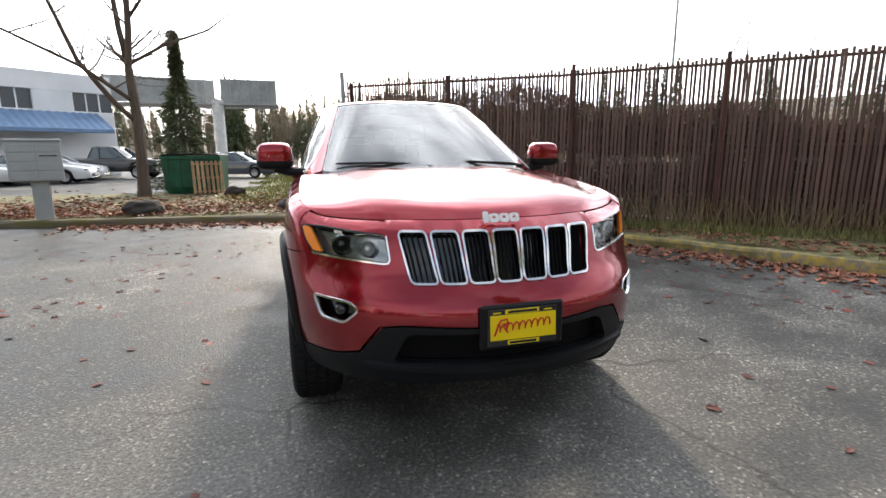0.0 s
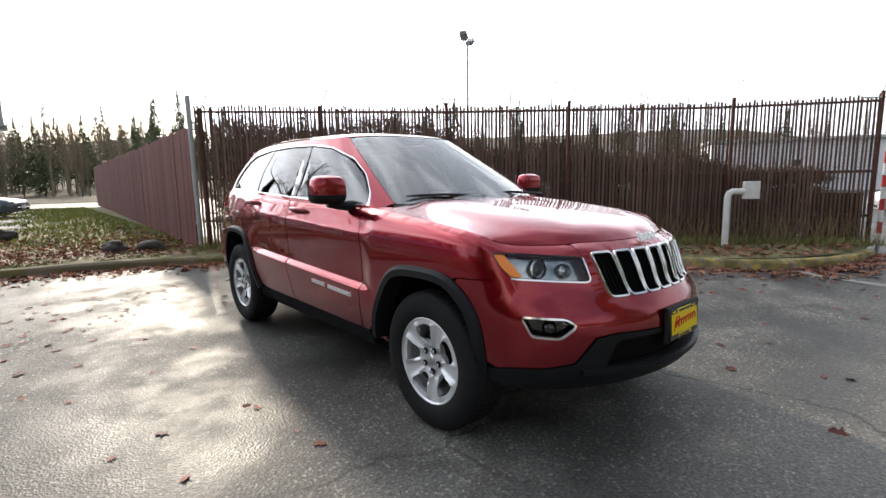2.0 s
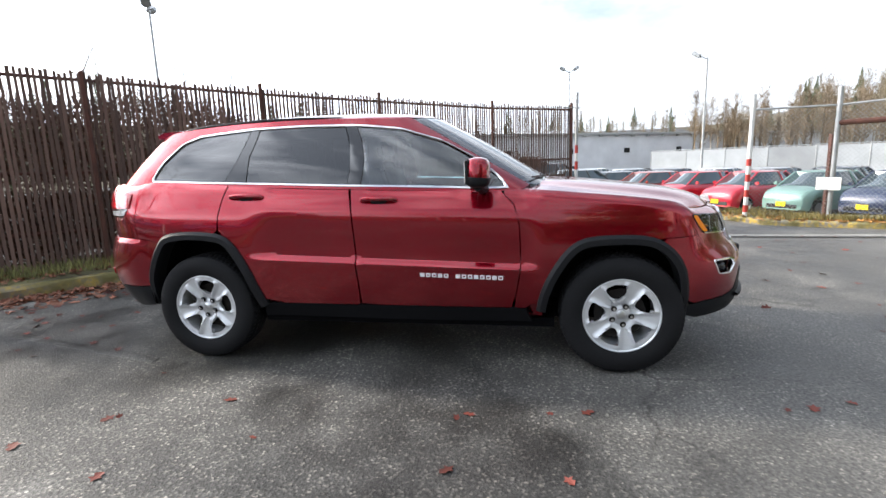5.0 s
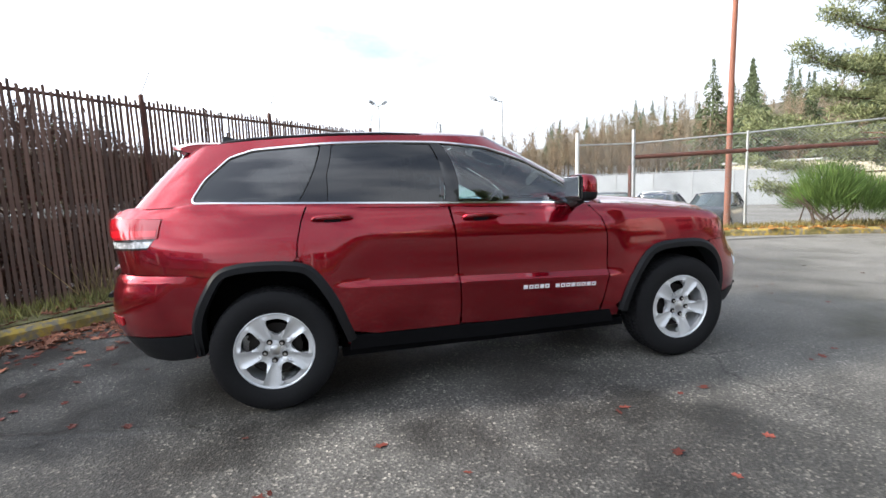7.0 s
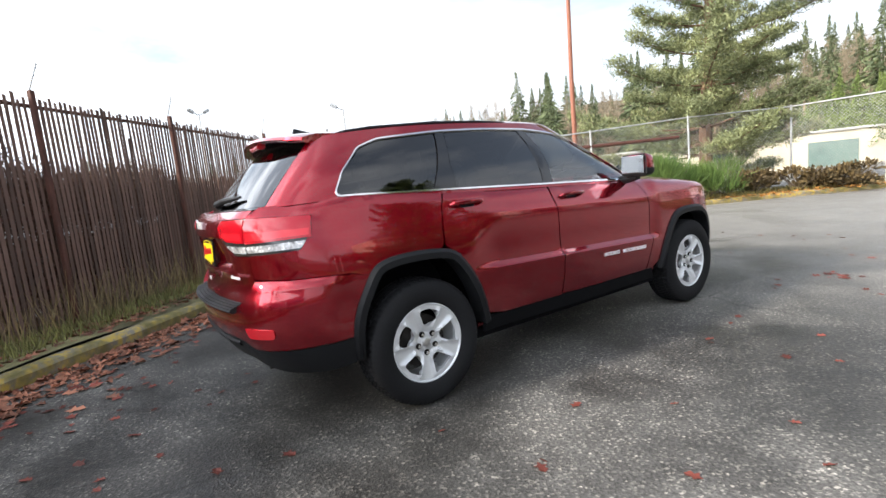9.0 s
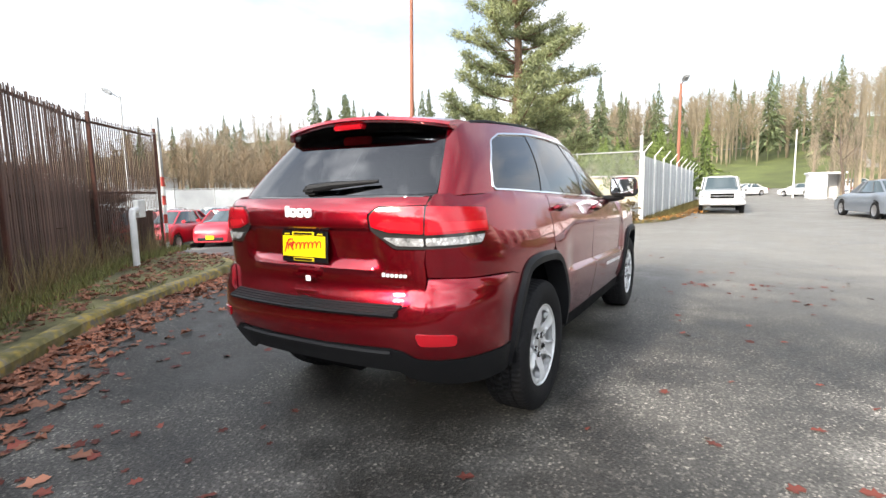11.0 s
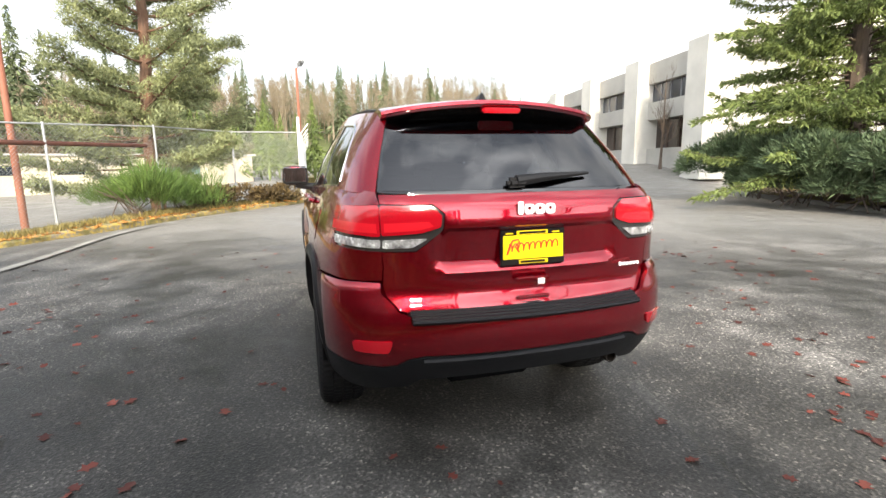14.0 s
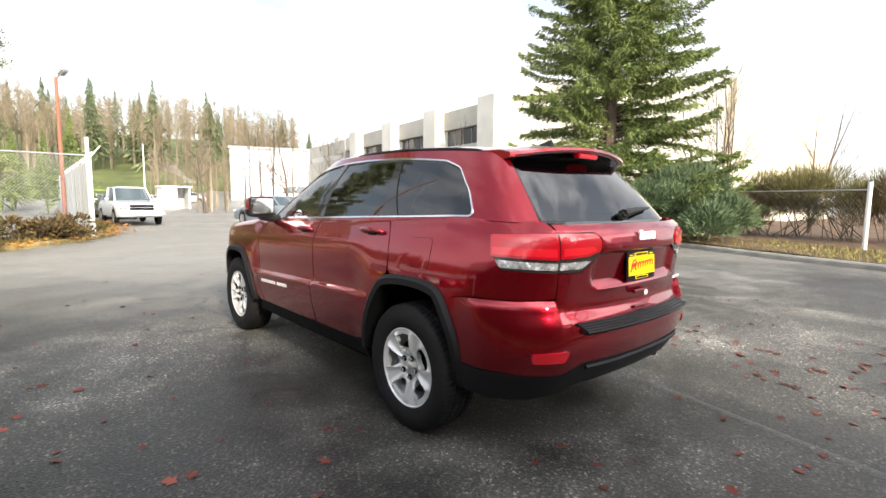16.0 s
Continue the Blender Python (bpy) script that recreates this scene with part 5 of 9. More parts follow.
# badges, plates
def blocks(name, at, turn, widths, height, gap, mat, parent, depth=0.008):
    x = -(sum(widths) + gap * (len(widths) - 1)) / 2
    for k, wd in enumerate(widths):
        bm = bmesh.new()
        tall = height * (1.0 if k == 0 else 0.8)
        outer = [(x, -height / 2), (x + wd, -height / 2), (x + wd, -height / 2 + tall), (x, -height / 2 + tall)]
        cx, cy = x + wd / 2, -height / 2 + tall / 2
        hole = [(cx + (a - cx) * 0.34, cy + (b - cy) * 0.3 + tall * 0.08) for a, b in outer]
        fn = lambda u, v: np.stack([u, 0 * u, v], -1)
        bm = patch(fn, rounded(outer, min(wd, tall) * 0.35, 3), [rounded(hole, 0.003, 2)] if k else (), step=0.02, off=depth, thick=depth, flip=False)
        part(name, bm, mat, parent, "chrome badge block" if k == 0 else "").matrix_basis = at @ turn
        x += wd + gap


face_back = Matrix.Rotation(math.pi, 4, "Z")
blocks("badge_block", Matrix.Translation((0, -2.195, 1.052)) @ Matrix.Rotation(radians(-25), 4, "X"), Matrix(), (0.024, 0.044, 0.044, 0.044), 0.05, 0.003, SILVER, jeep)
blocks("badge_block", Matrix.Translation((0, 2.452, 1.215)), face_back, (0.026, 0.046, 0.046, 0.046), 0.056, 0.004, SILVER, tailgate)
blocks("trim_name_block", Matrix.Translation((-0.525, 2.395, 0.925)) @ Matrix.Rotation(radians(8), 4, "Z"), face_back, (0.016,) * 6, 0.02, 0.006, SILVER, tailgate, 0.005)


def dealer_plate(name, m):
    pl = part(name, (lambda b: (box(b, (0.312, 0.012, 0.162), (0, 0, 0), 0.005), b)[1])(bmesh.new()), GLOSSBLACK, jeep, "black framed yellow dealer plate with red script")
    pl.matrix_basis = m
    bm = bmesh.new()
    box(bm, (0.29, 0.004, 0.104), (0, -0.0075, 0.001), 0.001)
    part("plate_face", bm, YELLOW, pl, "yellow plate face")
    for w, h, x, z in ((0.15, 0.018, -0.005, 0.064), (0.14, 0.018, 0.0, -0.064), (0.035, 0.006, -0.115, 0.062), (0.035, 0.006, 0.11, 0.062)):
        bm = bmesh.new()
        box(bm, (w, 0.003, h), (x, -0.0068, z), 0.001)
        part("surround_bar", bm, YELLOW, pl)
    for z, w in ((0.064, 0.128), (-0.064, 0.118)):
        bm = bmesh.new()
        box(bm, (w, 0.003, 0.010), (-0.004, -0.009, z))
        part("lettering_bar", bm, GLOSSBLACK, pl)
    # script: one running stroke with loops
    bm = bmesh.new()
    xs = np.linspace(-0.118, 0.125, 90)
    tube(bm, [(x + 0.006 * math.sin(i * 0.62), -0.0105, 0.006 + 0.02 * (x / 0.12) * 0.35 + 0.017 * math.sin(i * 0.62 + 1.2)) for i, x in enumerate(xs)], 0.0032, 5)
    tube(bm, [(-0.128, -0.0105, -0.03), (-0.112, -0.0105, 0.012), (-0.1, -0.0105, 0.032), (-0.075, -0.0105, 0.036), (-0.068, -0.0105, 0.022), (-0.09, -0.0105, 0.006), (-0.07, -0.0105, -0.02)], 0.004, 5)
    part("script", bm, PLATERED, pl, "red script stroke")
    return pl


dealer_plate("front_plate", Matrix.Translation((0.02, -2.405, 0.628)) @ Matrix.Rotation(radians(-4), 4, "X"))
dealer_plate("rear_plate", Matrix.Translation((0.0, 2.425, 1.04)) @ face_back @ Matrix.Rotation(radians(-3), 4, "X"))
bm = bmesh.new()
box(bm, (0.37, 0.02, 0.19), (0.02, -2.395, 0.628), 0.01)
part("plate_bracket", bm, TRIM, jeep, "black plate bracket")
bm = bmesh.new()
box(bm, (0.17, 0.02, 0.022), (0.0, 2.433, 0.898), 0.006, seg=2)
box(bm, (0.16, 0.02, 0.016), (0.0, 2.437, 0.815), 0.005, seg=2)
part("gate_pull", bm, CHERRY, tailgate)
bm = bmesh.new()
box(bm, (0.034, 0.006, 0.028), (-0.035, 2.447, 0.885), 0.003)
part("price_sticker", bm, WHITEPL, tailgate, "small white sticker")
bm = bmesh.new()
lathe(bm, [(0.032, 0.0), (0.032, 0.12), (0.027, 0.12), (0.027, 0.0)], 24, "y")
ex = part("exhaust_tip", bm, CAST, jeep, "sooty round exhaust tip")
ex.matrix_basis = Matrix.Translation((-0.53, 2.17, 0.405))
# fuel flap on the left flank
flap = rounded(on_body([("y", 1.47, 1.17), ("y", 1.65, 1.175), ("y", 1.655, 1.01), ("y", 1.475, 1.005)], 1), 0.03, 4)
part("fuel_flap", patch(low, flap, step=0.03, off=0.0065, thick=0.006), CHERRY, jeep)
part("fuel_flap_gap", ribbon(low, resample(flap, 0.02), 0.007, 0.0, 0.0045, closed=True), SHELL, jeep)

# dark inner shell with wheel wells, floor and cabin lining
bm = bmesh.new()
us, zs = np.linspace(-U, U, 260), np.linspace(0.34, 1.0, 14)
fa, ra = [(y, z - 0.0) for y, z in arch(True, -0.03)], [(y, z) for y, z in arch(False, -0.03)]
rows = []
for k in range(15):
    zz = 0.34 + (top_line(out_y(np.abs(us))) - 0.03 - 0.34) * k / 14
    uv = np.stack([us, zz], 1)
    rows.append(low(us, zz) - normals_of(low, uv) * 0.06)
vs = quads(bm, [[tuple(p) for p in r] for r in rows])
dead = []
for f in bm.faces:
    c = f.calc_center_median()
    q = np.array([[c.y, c.z]])
    if abs(c.x) > 0.6 and (inside(fa + [(-1.85, 0.1), (-0.9, 0.1)], q)[0] or inside(ra + [(1.0, 0.1), (1.95, 0.1)], q)[0]):
        dead.append(f)
bmesh.ops.delete(bm, geom=dead, context="FACES")
part("inner_shell", bm, CHERRY, jeep, sharp=0)
bm = bmesh.new()
box(bm, (1.56, 2.1, 0.06), (0, 0.0, 0.29))
box(bm, (1.1, 3.5, 0.06), (0, -0.1, 0.29))
part("floor_pan", bm, DARKWELL, jeep, smooth=False)
for front in (True, False):
    for side in (-1, 1):
        bm = bmesh.new()
        pts = arch(front, -0.035)
        rows = [[(side * x, y, z) for y, z in pts] for x in (0.91, 0.56)]
        quads(bm, rows)
        bm.faces.new([bm.verts.new((side * 0.56, y, z)) for y, z in pts])
        part("wheel_well", bm, DARKWELL, jeep, smooth=False)
bm = bmesh.new()
for y in (-1.4575, 1.4575):
    tube(bm, [(-0.75, y, 0.36), (0.75, y, 0.36)], 0.04, 8)
box(bm, (0.9, 3.2, 0.12), (0, 0, 0.31), 0.04)
box(bm, (0.5, 0.5, 0.16), (0.1, 1.95, 0.4), 0.05)
part("underbody", bm, DARKWELL, jeep)
bm = bmesh.new()
box(bm, (1.42, 0.42, 0.28), (0, -0.72, 1.06), 0.09, seg=3)
part("dashboard", bm, SEATGREY, jeep, "dark dashboard")
bm = bmesh.new()
ring = [(0.36 + 0.185 * math.cos(a), -0.42 - 0.07 * math.sin(a), 1.12 + 0.17 * math.sin(a)) for a in np.linspace(0, 2 * math.pi, 25)]
tube(bm, ring, 0.016, 6)
box(bm, (0.12, 0.04, 0.1), (0.36, -0.44, 1.12), 0.03, seg=2)
part("steering_wheel", bm, TRIM, jeep)
for y, xs in ((0.12, (-0.37, 0.37)), (0.98, (-0.4, 0.0, 0.4))):
    for x in xs:
        bm = bmesh.new()
        box(bm, (0.5 if len(xs) == 2 else 0.42, 0.52, 0.2), (x, y - 0.12, 0.78), 0.07, seg=2)
        box(bm, (0.48 if len(xs) == 2 else 0.42, 0.16, 0.62), (x, y + 0.2, 1.1), 0.07, Matrix.Rotation(radians(-14), 4, "X"), seg=2)
        box(bm, (0.27, 0.1, 0.17), (x, y + 0.29, 1.5), 0.045, Matrix.Rotation(radians(-12), 4, "X"), seg=2)
        part("seat", bm, SEATGREY, jeep, "dark cloth seat")
bm = bmesh.new()
box(bm, (0.98, 1.6, 0.02), (0, 0.95, 1.655), 0.005)
part("headliner", bm, SEATGREY, jeep)


# ---- wheels ----
def wheel_mesh():
    tyre = bmesh.new()
    lathe(tyre, [(0.235, -0.105), (0.25, -0.118), (0.30, -0.128), (0.345, -0.124), (0.372, -0.108), (0.3825, -0.09), (0.3855, -0.06), (0.380, -0.055), (0.380, -0.045), (0.3865, -0.04), (0.3865, -0.006), (0.380, 0.0), (0.3865, 0.006), (0.3865, 0.04), (0.380, 0.045), (0.380, 0.055), (0.3855, 0.06), (0.3825, 0.09), (0.372, 0.108), (0.345, 0.124), (0.30, 0.128), (0.25, 0.118), (0.235, 0.105)], 288)
    # siped tread: shoulder lugs and staggered centre blocks cut into the band
    for v in tyre.verts:
        r, ang = math.hypot(v.co.y, v.co.z), math.atan2(v.co.z, v.co.y)
        if r > 0.378:
            lug = math.sin(ang * 72 + v.co.x * 60 + (1.6 if v.co.x > 0 else 0))
            k = (r - 0.006 * (lug < -0.15)) / r
            v.co.y, v.co.z = v.co.y * k, v.co.z * k
    rim = bmesh.new()
    lathe(rim, [(0.243, 0.098), (0.243, 0.109), (0.236, 0.112), (0.229, 0.104), (0.224, 0.06), (0.214, -0.02), (0.214, -0.09), (0.236, -0.105)], 72)
    # spoked face: five wide spokes with five openings
    windows = []
    for k in range(5):
        a = 2 * math.pi * (k + 0.5) / 5
        pts = [(0.098, -0.17), (0.098, 0.17), (0.15, 0.37), (0.201, 0.40), (0.207, 0.0), (0.201, -0.40), (0.15, -0.37)]
        windows.append(rounded([(r * math.cos(a + d * 0.92), r * math.sin(a + d * 0.92)) for r, d in pts], 0.02, 3))
    disc = [(0.232 * math.cos(a), 0.232 * math.sin(a)) for a in np.linspace(0, 2 * math.pi, 73)[:-1]]

    def dish(u, v):
        r, a = np.hypot(u, v), np.arctan2(v, u)
        spoke = 0.5 + 0.5 * np.cos(5 * a)
        h = 0.085 + 0.018 * smooth01((r - 0.06) / 0.16) - 0.012 * smooth01((r - 0.035) / 0.03) * smooth01((0.09 - r) / 0.03) + (0.014 * np.exp(-((spoke - 0.6) / 0.16) ** 2) - 0.006 * smooth01((spoke - 0.75) / 0.2)) * smooth01((r - 0.075) / 0.03) * smooth01((0.228 - r) / 0.02)
        return np.stack([h, u, v], -1)

    face = patch(dish, disc, windows, step=0.012, off=0.0, thick=0.03)
    nut = bmesh.new()
    bmesh.ops.create_cone(nut, cap_ends=True, segments=6, radius1=0.0125, radius2=0.0105, depth=0.026, matrix=Matrix.Rotation(math.pi / 2, 4, "Y"))
    recess = bmesh.new()
    lathe(recess, [(0.001, -0.006), (0.017, -0.006), (0.0185, 0.0), (0.0175, 0.0015), (0.015, -0.003)], 16)
    cap = bmesh.new()
    lathe(cap, [(0.0005, 0.094), (0.02, 0.0935), (0.031, 0.088), (0.033, 0.075)], 24)
    disc_b = bmesh.new()
    lathe(disc_b, [(0.05, 0.03), (0.16, 0.03), (0.16, 0.005), (0.05, 0.005)], 40, closed=True)
    box(disc_b, (0.07, 0.1, 0.12), (0.02, -0.13, 0.03), 0.02, seg=2)
    return tyre, rim, face, cap, disc_b, recess, nut


first = None
for y in (-1.4575, 1.4575):
    for side in (-1, 1):
        wh = new("wheel")
        wh.parent = jeep
        wh.matrix_basis = Matrix.Translation((side * 0.805, y, 0.3865)) @ (Matrix() if side > 0 else Matrix.Rotation(math.pi, 4, "Z")) @ Matrix.Rotation(radians(20 + 31 * y * side), 4, "X")
        if first is None:
            meshes = wheel_mesh()
            first = [part(n, b, m, wh, l) for n, b, m, l in zip(("tyre", "rim", "spokes", "hub_cap", "brake", "nut_recess", "lug_nut"), meshes, (RUBBER, ALLOY, ALLOY, SATIN, CAST, CAST, CHROME), ("black all-season tyre", "", "five-spoke silver alloy face", "", "dark brake disc", "", ""))]
            made = first
        else:
            made = [again(ob, wh) for ob in first]
        for k in range(5):
            a = 2 * math.pi * k / 5
            at = Matrix.Translation((0.09, 0.062 * math.cos(a), 0.062 * math.sin(a)))
            for ob in made[-2:]:
                if k:
                    again(ob, wh, at)
                else:
                    ob.matrix_basis = at

# ---- plants ----
BARK = material("grey_brown_bark", (0.115, 0.085, 0.065), 0.9, var=0.35, scale=6, fine=40, bump=0.6, stretch=(1, 1, 0.25))
PINEBARK = material("pine_bark", (0.17, 0.095, 0.06), 0.9, var=0.35, scale=5, fine=30, bump=0.6, stretch=(1, 1, 0.3))


def leaf_material(name, base, k=0.45, trans=0.25):
    m, t, p = nodes_of(name)
    rnd_ = t.nodes.new("ShaderNodeNewGeometry").outputs["Random Per Island"]
    n = noise_node(t, 0.7, 3)
    col = mix_node(t, 1.0, ramp_node(t, rnd_, [(0.0, [c * (1 - k) for c in base]), (0.7, base), (1.0, [min(1, c * (1 + k)) for c in base])]).outputs[0], ramp_node(t, n.outputs["Fac"], [(0.3, (0.7, 0.72, 0.7)), (0.7, (1.15, 1.1, 1.0))]).outputs[0], "MULTIPLY")
    link(t, col, p.inputs["Base Color"])
    p.inputs["Roughness"].default_value = 0.65
    p.inputs["Specular IOR Level"].default_value = 0.3
    return m


PINE_N = leaf_material("pine_needles", (0.235, 0.265, 0.135))
SPRUCE_N = leaf_material("spruce_needles", (0.155, 0.205, 0.065))
JUNIPER_N = leaf_material("juniper_needles", (0.11, 0.16, 0.085))
FIR_FAR = leaf_material("far_fir_needles", (0.115, 0.145, 0.075))
BROWN_FAR = leaf_material("far_bare_twigs", (0.25, 0.21, 0.155), 0.35)
BROOM_N = leaf_material("broom_stems", (0.10, 0.17, 0.04))
HEDGE_N = leaf_material("hedge_leaves", (0.19, 0.22, 0.085), 0.3)
OLIVE_N = leaf_material("olive_scrub", (0.17, 0.155, 0.06), 0.45)
BRAMBLE_N = leaf_material("bramble_leaves", (0.12, 0.085, 0.04), 0.6)
THICKET_N = leaf_material("dead_thicket", (0.12, 0.068, 0.048), 0.5)
GRASS_N = leaf_material("grass_blades", (0.24, 0.24, 0.09), 0.5)
DRYGRASS_N = leaf_material("dry_grass_stems", (0.30, 0.23, 0.12), 0.4)
LEAF_N = leaf_material("fallen_leaves", (0.17, 0.045, 0.034), 0.6)
DRIFT_N = leaf_material("drifted_leaves", (0.30, 0.13, 0.085), 0.55)


def raw_mesh(name, verts, faces, mat):
    me = bpy.data.meshes.new(name)
    me.from_pydata([tuple(v) for v in verts], [], faces)
    me.materials.append(mat)
    return new(name, me)


class Blades:
    """Many small pointed blades in one mesh."""

    def __init__(self, seed):
        self.r, self.v, self.f = np.random.RandomState(seed), [], []

    def add(self, base, tip, width, belly=0.5):
        """Arrays of bases and tips (n, 3): one diamond-shaped blade each."""
        base, tip = np.atleast_2d(base), np.atleast_2d(tip)
        n = len(base)
        d = tip - base
        side = np.cross(d, self.r.normal(size=(n, 3)))
        side /= np.maximum(np.linalg.norm(side, axis=1), 1e-9)[:, None]
        mid = base + d * belly
        w = (np.zeros(n) + width)[:, None] * 0.5
        k = len(self.v)
        block = np.stack([base, mid + side * w, tip, mid - side * w], 1).reshape(-1, 3)
        self.v.extend(block.tolist())
        self.f.extend([(k + 4 * i, k + 4 * i + 1, k + 4 * i + 2, k + 4 * i + 3) for i in range(n)])

    def make(self, name, mat):
        return raw_mesh(name, self.v, self.f, mat)


def child(ob, parent):
    ob.parent = parent
    return ob


def branches(bm, rnd_, start, way, length, radius, level, ends, sides=5, spread=0.55, lift=0.12, kids=(3, 5)):
    """Recursive tapered limbs."""
    pts, p, d = [Vector(start)], Vector(start), Vector(way).normalized()
    n = 5 if level > 1 else 4
    for k in range(n):
        d = (d + Vector((rnd_.gauss(0, 0.13), rnd_.gauss(0, 0.13), rnd_.gauss(0, 0.08) + lift * 0.5))).normalized()
        p = p + d * length / n
        pts.append(p.copy())
    radii = [radius * (1 - 0.72 * k / n) for k in range(n + 1)]
    tube(bm, pts, radii, sides if level > 1 else 3, cap=False)
    if level == 0:
        ends.append((pts[-1], d))
        return
    for k in range(rnd_.randint(*kids)):
        t = rnd_.uniform(0.3, 1.0)
        i = min(int(t * n), n - 1)
        q = pts[i].lerp(pts[i + 1], t * n - i)
        a = rnd_.uniform(0, 2 * math.pi)
        o = d.orthogonal().normalized()
        o = Matrix.Rotation(a, 3, d) @ o
        w = (d * (1 - spread) + o * spread * rnd_.uniform(0.7, 1.3) + Vector((0, 0, lift))).normalized()
        branches(bm, rnd_, q, w, length * rnd_.uniform(0.5, 0.72), radius * (1 - 0.6 * t) * 0.6, level - 1, ends, sides, spread, lift, kids)


def bare_tree(at, h, r, seed, label, levels=3, stems=1, spread=0.5, lift=0.12, mat=None, kids=(3, 5)):
    rnd_ = random.Random(seed)
    tree = thing("bare_tree", label, "tree", "leafless trees", at=Matrix.Translation(at))
    tr, cr, ends = bmesh.new(), bmesh.new(), []
    for s in range(stems):
        lean = Vector((rnd_.gauss(0, 0.07), rnd_.gauss(0, 0.07), 1)) if stems == 1 else Vector((rnd_.gauss(0, 0.25), rnd_.gauss(0, 0.25), 1))
        pts, p = [Vector((0, 0, -0.1))], Vector((0, 0, -0.1))
        for k in range(8):
            lean = (lean + Vector((rnd_.gauss(0, 0.05), rnd_.gauss(0, 0.05), 0.1))).normalized()
            p = p + lean * h / 8
            pts.append(p.copy())
        radii = [r * (1.35 if k == 0 else 1 - 0.85 * k / 8) for k in range(9)]
        tube(tr, pts, radii, 8)
        for k in range(rnd_.randint(9, 12)):
            t = rnd_.uniform(0.22, 0.97)
            i = min(int(t * 8), 7)
            a = rnd_.uniform(0, 2 * math.pi)
            w = Vector((math.cos(a), math.sin(a), rnd_.uniform(0.5, 1.1)))
            branches(cr, rnd_, pts[i].lerp(pts[i + 1], t * 8 - i), w, h * 0.42 * (1.1 - t * 0.7), r * (1 - 0.8 * t) * 0.55, levels - 1, ends, 4, spread, lift, kids)
    part("trunk", tr, mat or BARK, tree)
    part("crown", cr, mat or BARK, tree, sharp=0)
    return tree


def pine_tree(at, h, reach, seed):
    """Whorls of rising limbs that carry rounded tufts, with sky between the tiers."""
    rnd_, bl = random.Random(seed), Blades(seed)
    tree = thing("pine_tree", "tall pale green pine with tufted tiers behind the fence", "tree", at=Matrix.Translation(at))
    tr, lb = bmesh.new(), bmesh.new()
    pts = [Vector((0.1 * math.sin(k * 0.9), 0.1 * math.cos(k * 0.7), h * k / 12 - 0.1)) for k in range(13)]
    tube(tr, pts, [0.23 * (1 - 0.88 * k / 12) + 0.012 for k in range(13)], 9)
    part("trunk", tr, PINEBARK, tree)
    z = 0.9
    while z < h - 0.3:
        t = z / h
        lean = rnd_.uniform(0, 6.283)
        for k in range(rnd_.choice((4, 5, 5, 6))):
            i = min(int(t * 12), 11)
            base = pts[i].lerp(pts[i + 1], t * 12 - i)
            a = lean + 6.283 * k / 5 + rnd_.gauss(0, 0.35)
            length = reach * (1.22 - 0.48 * smooth01((t - 0.24) / 0.2) - 0.50 * max(0, t - 0.45) / 0.55) * rnd_.choice((0.45, 0.75, 0.95, 1.1)) * rnd_.uniform(0.85, 1.1)
            up = rnd_.uniform(0.0, 0.3) + 0.25 * t
            ps = [base + Vector((math.cos(a + 0.2 * u) * length * u, math.sin(a + 0.2 * u) * length * u, length * (up * u - 0.25 * u * (1 - u)))) for u in np.linspace(0, 1, 6)]
            tube(lb, ps, [0.045 * (1 - t * 0.6) * (1 - 0.85 * j / 5) + 0.006 for j in range(6)], 4, cap=False)
            for u in np.linspace(0.38, 1.0, max(3, int(length / 0.33))):
                j = min(int(u * 5), 4)
                c = ps[j].lerp(ps[min(j + 1, 5)], min(u * 5 - j, 1))
                for side in (-1, 0, 1):
                    w = 0.36 * (1.15 - u) * length / reach + 0.1
                    cc = np.array(c) + np.array([-math.sin(a) * side * w, math.cos(a) * side * w, 0.05 + 0.06 * rnd_.random()]) + bl.r.normal(size=3) * (0.07, 0.07, 0.05)
                    n = 72
                    d = bl.r.normal(size=(n, 3)) + (math.cos(a) * 0.35, math.sin(a) * 0.35, 0.55)
                    d /= np.linalg.norm(d, axis=1)[:, None]
                    off = bl.r.normal(size=(n, 3)) * (0.12, 0.12, 0.075)
                    bl.add(cc + off, cc + off + d * bl.r.uniform(0.1, 0.2, (n, 1)), 0.032)
        z += rnd_.uniform(0.36, 0.66)
    part("branchwork", lb, PINEBARK, tree, sharp=0)
    child(bl.make("crown", PINE_N), tree)
    return tree


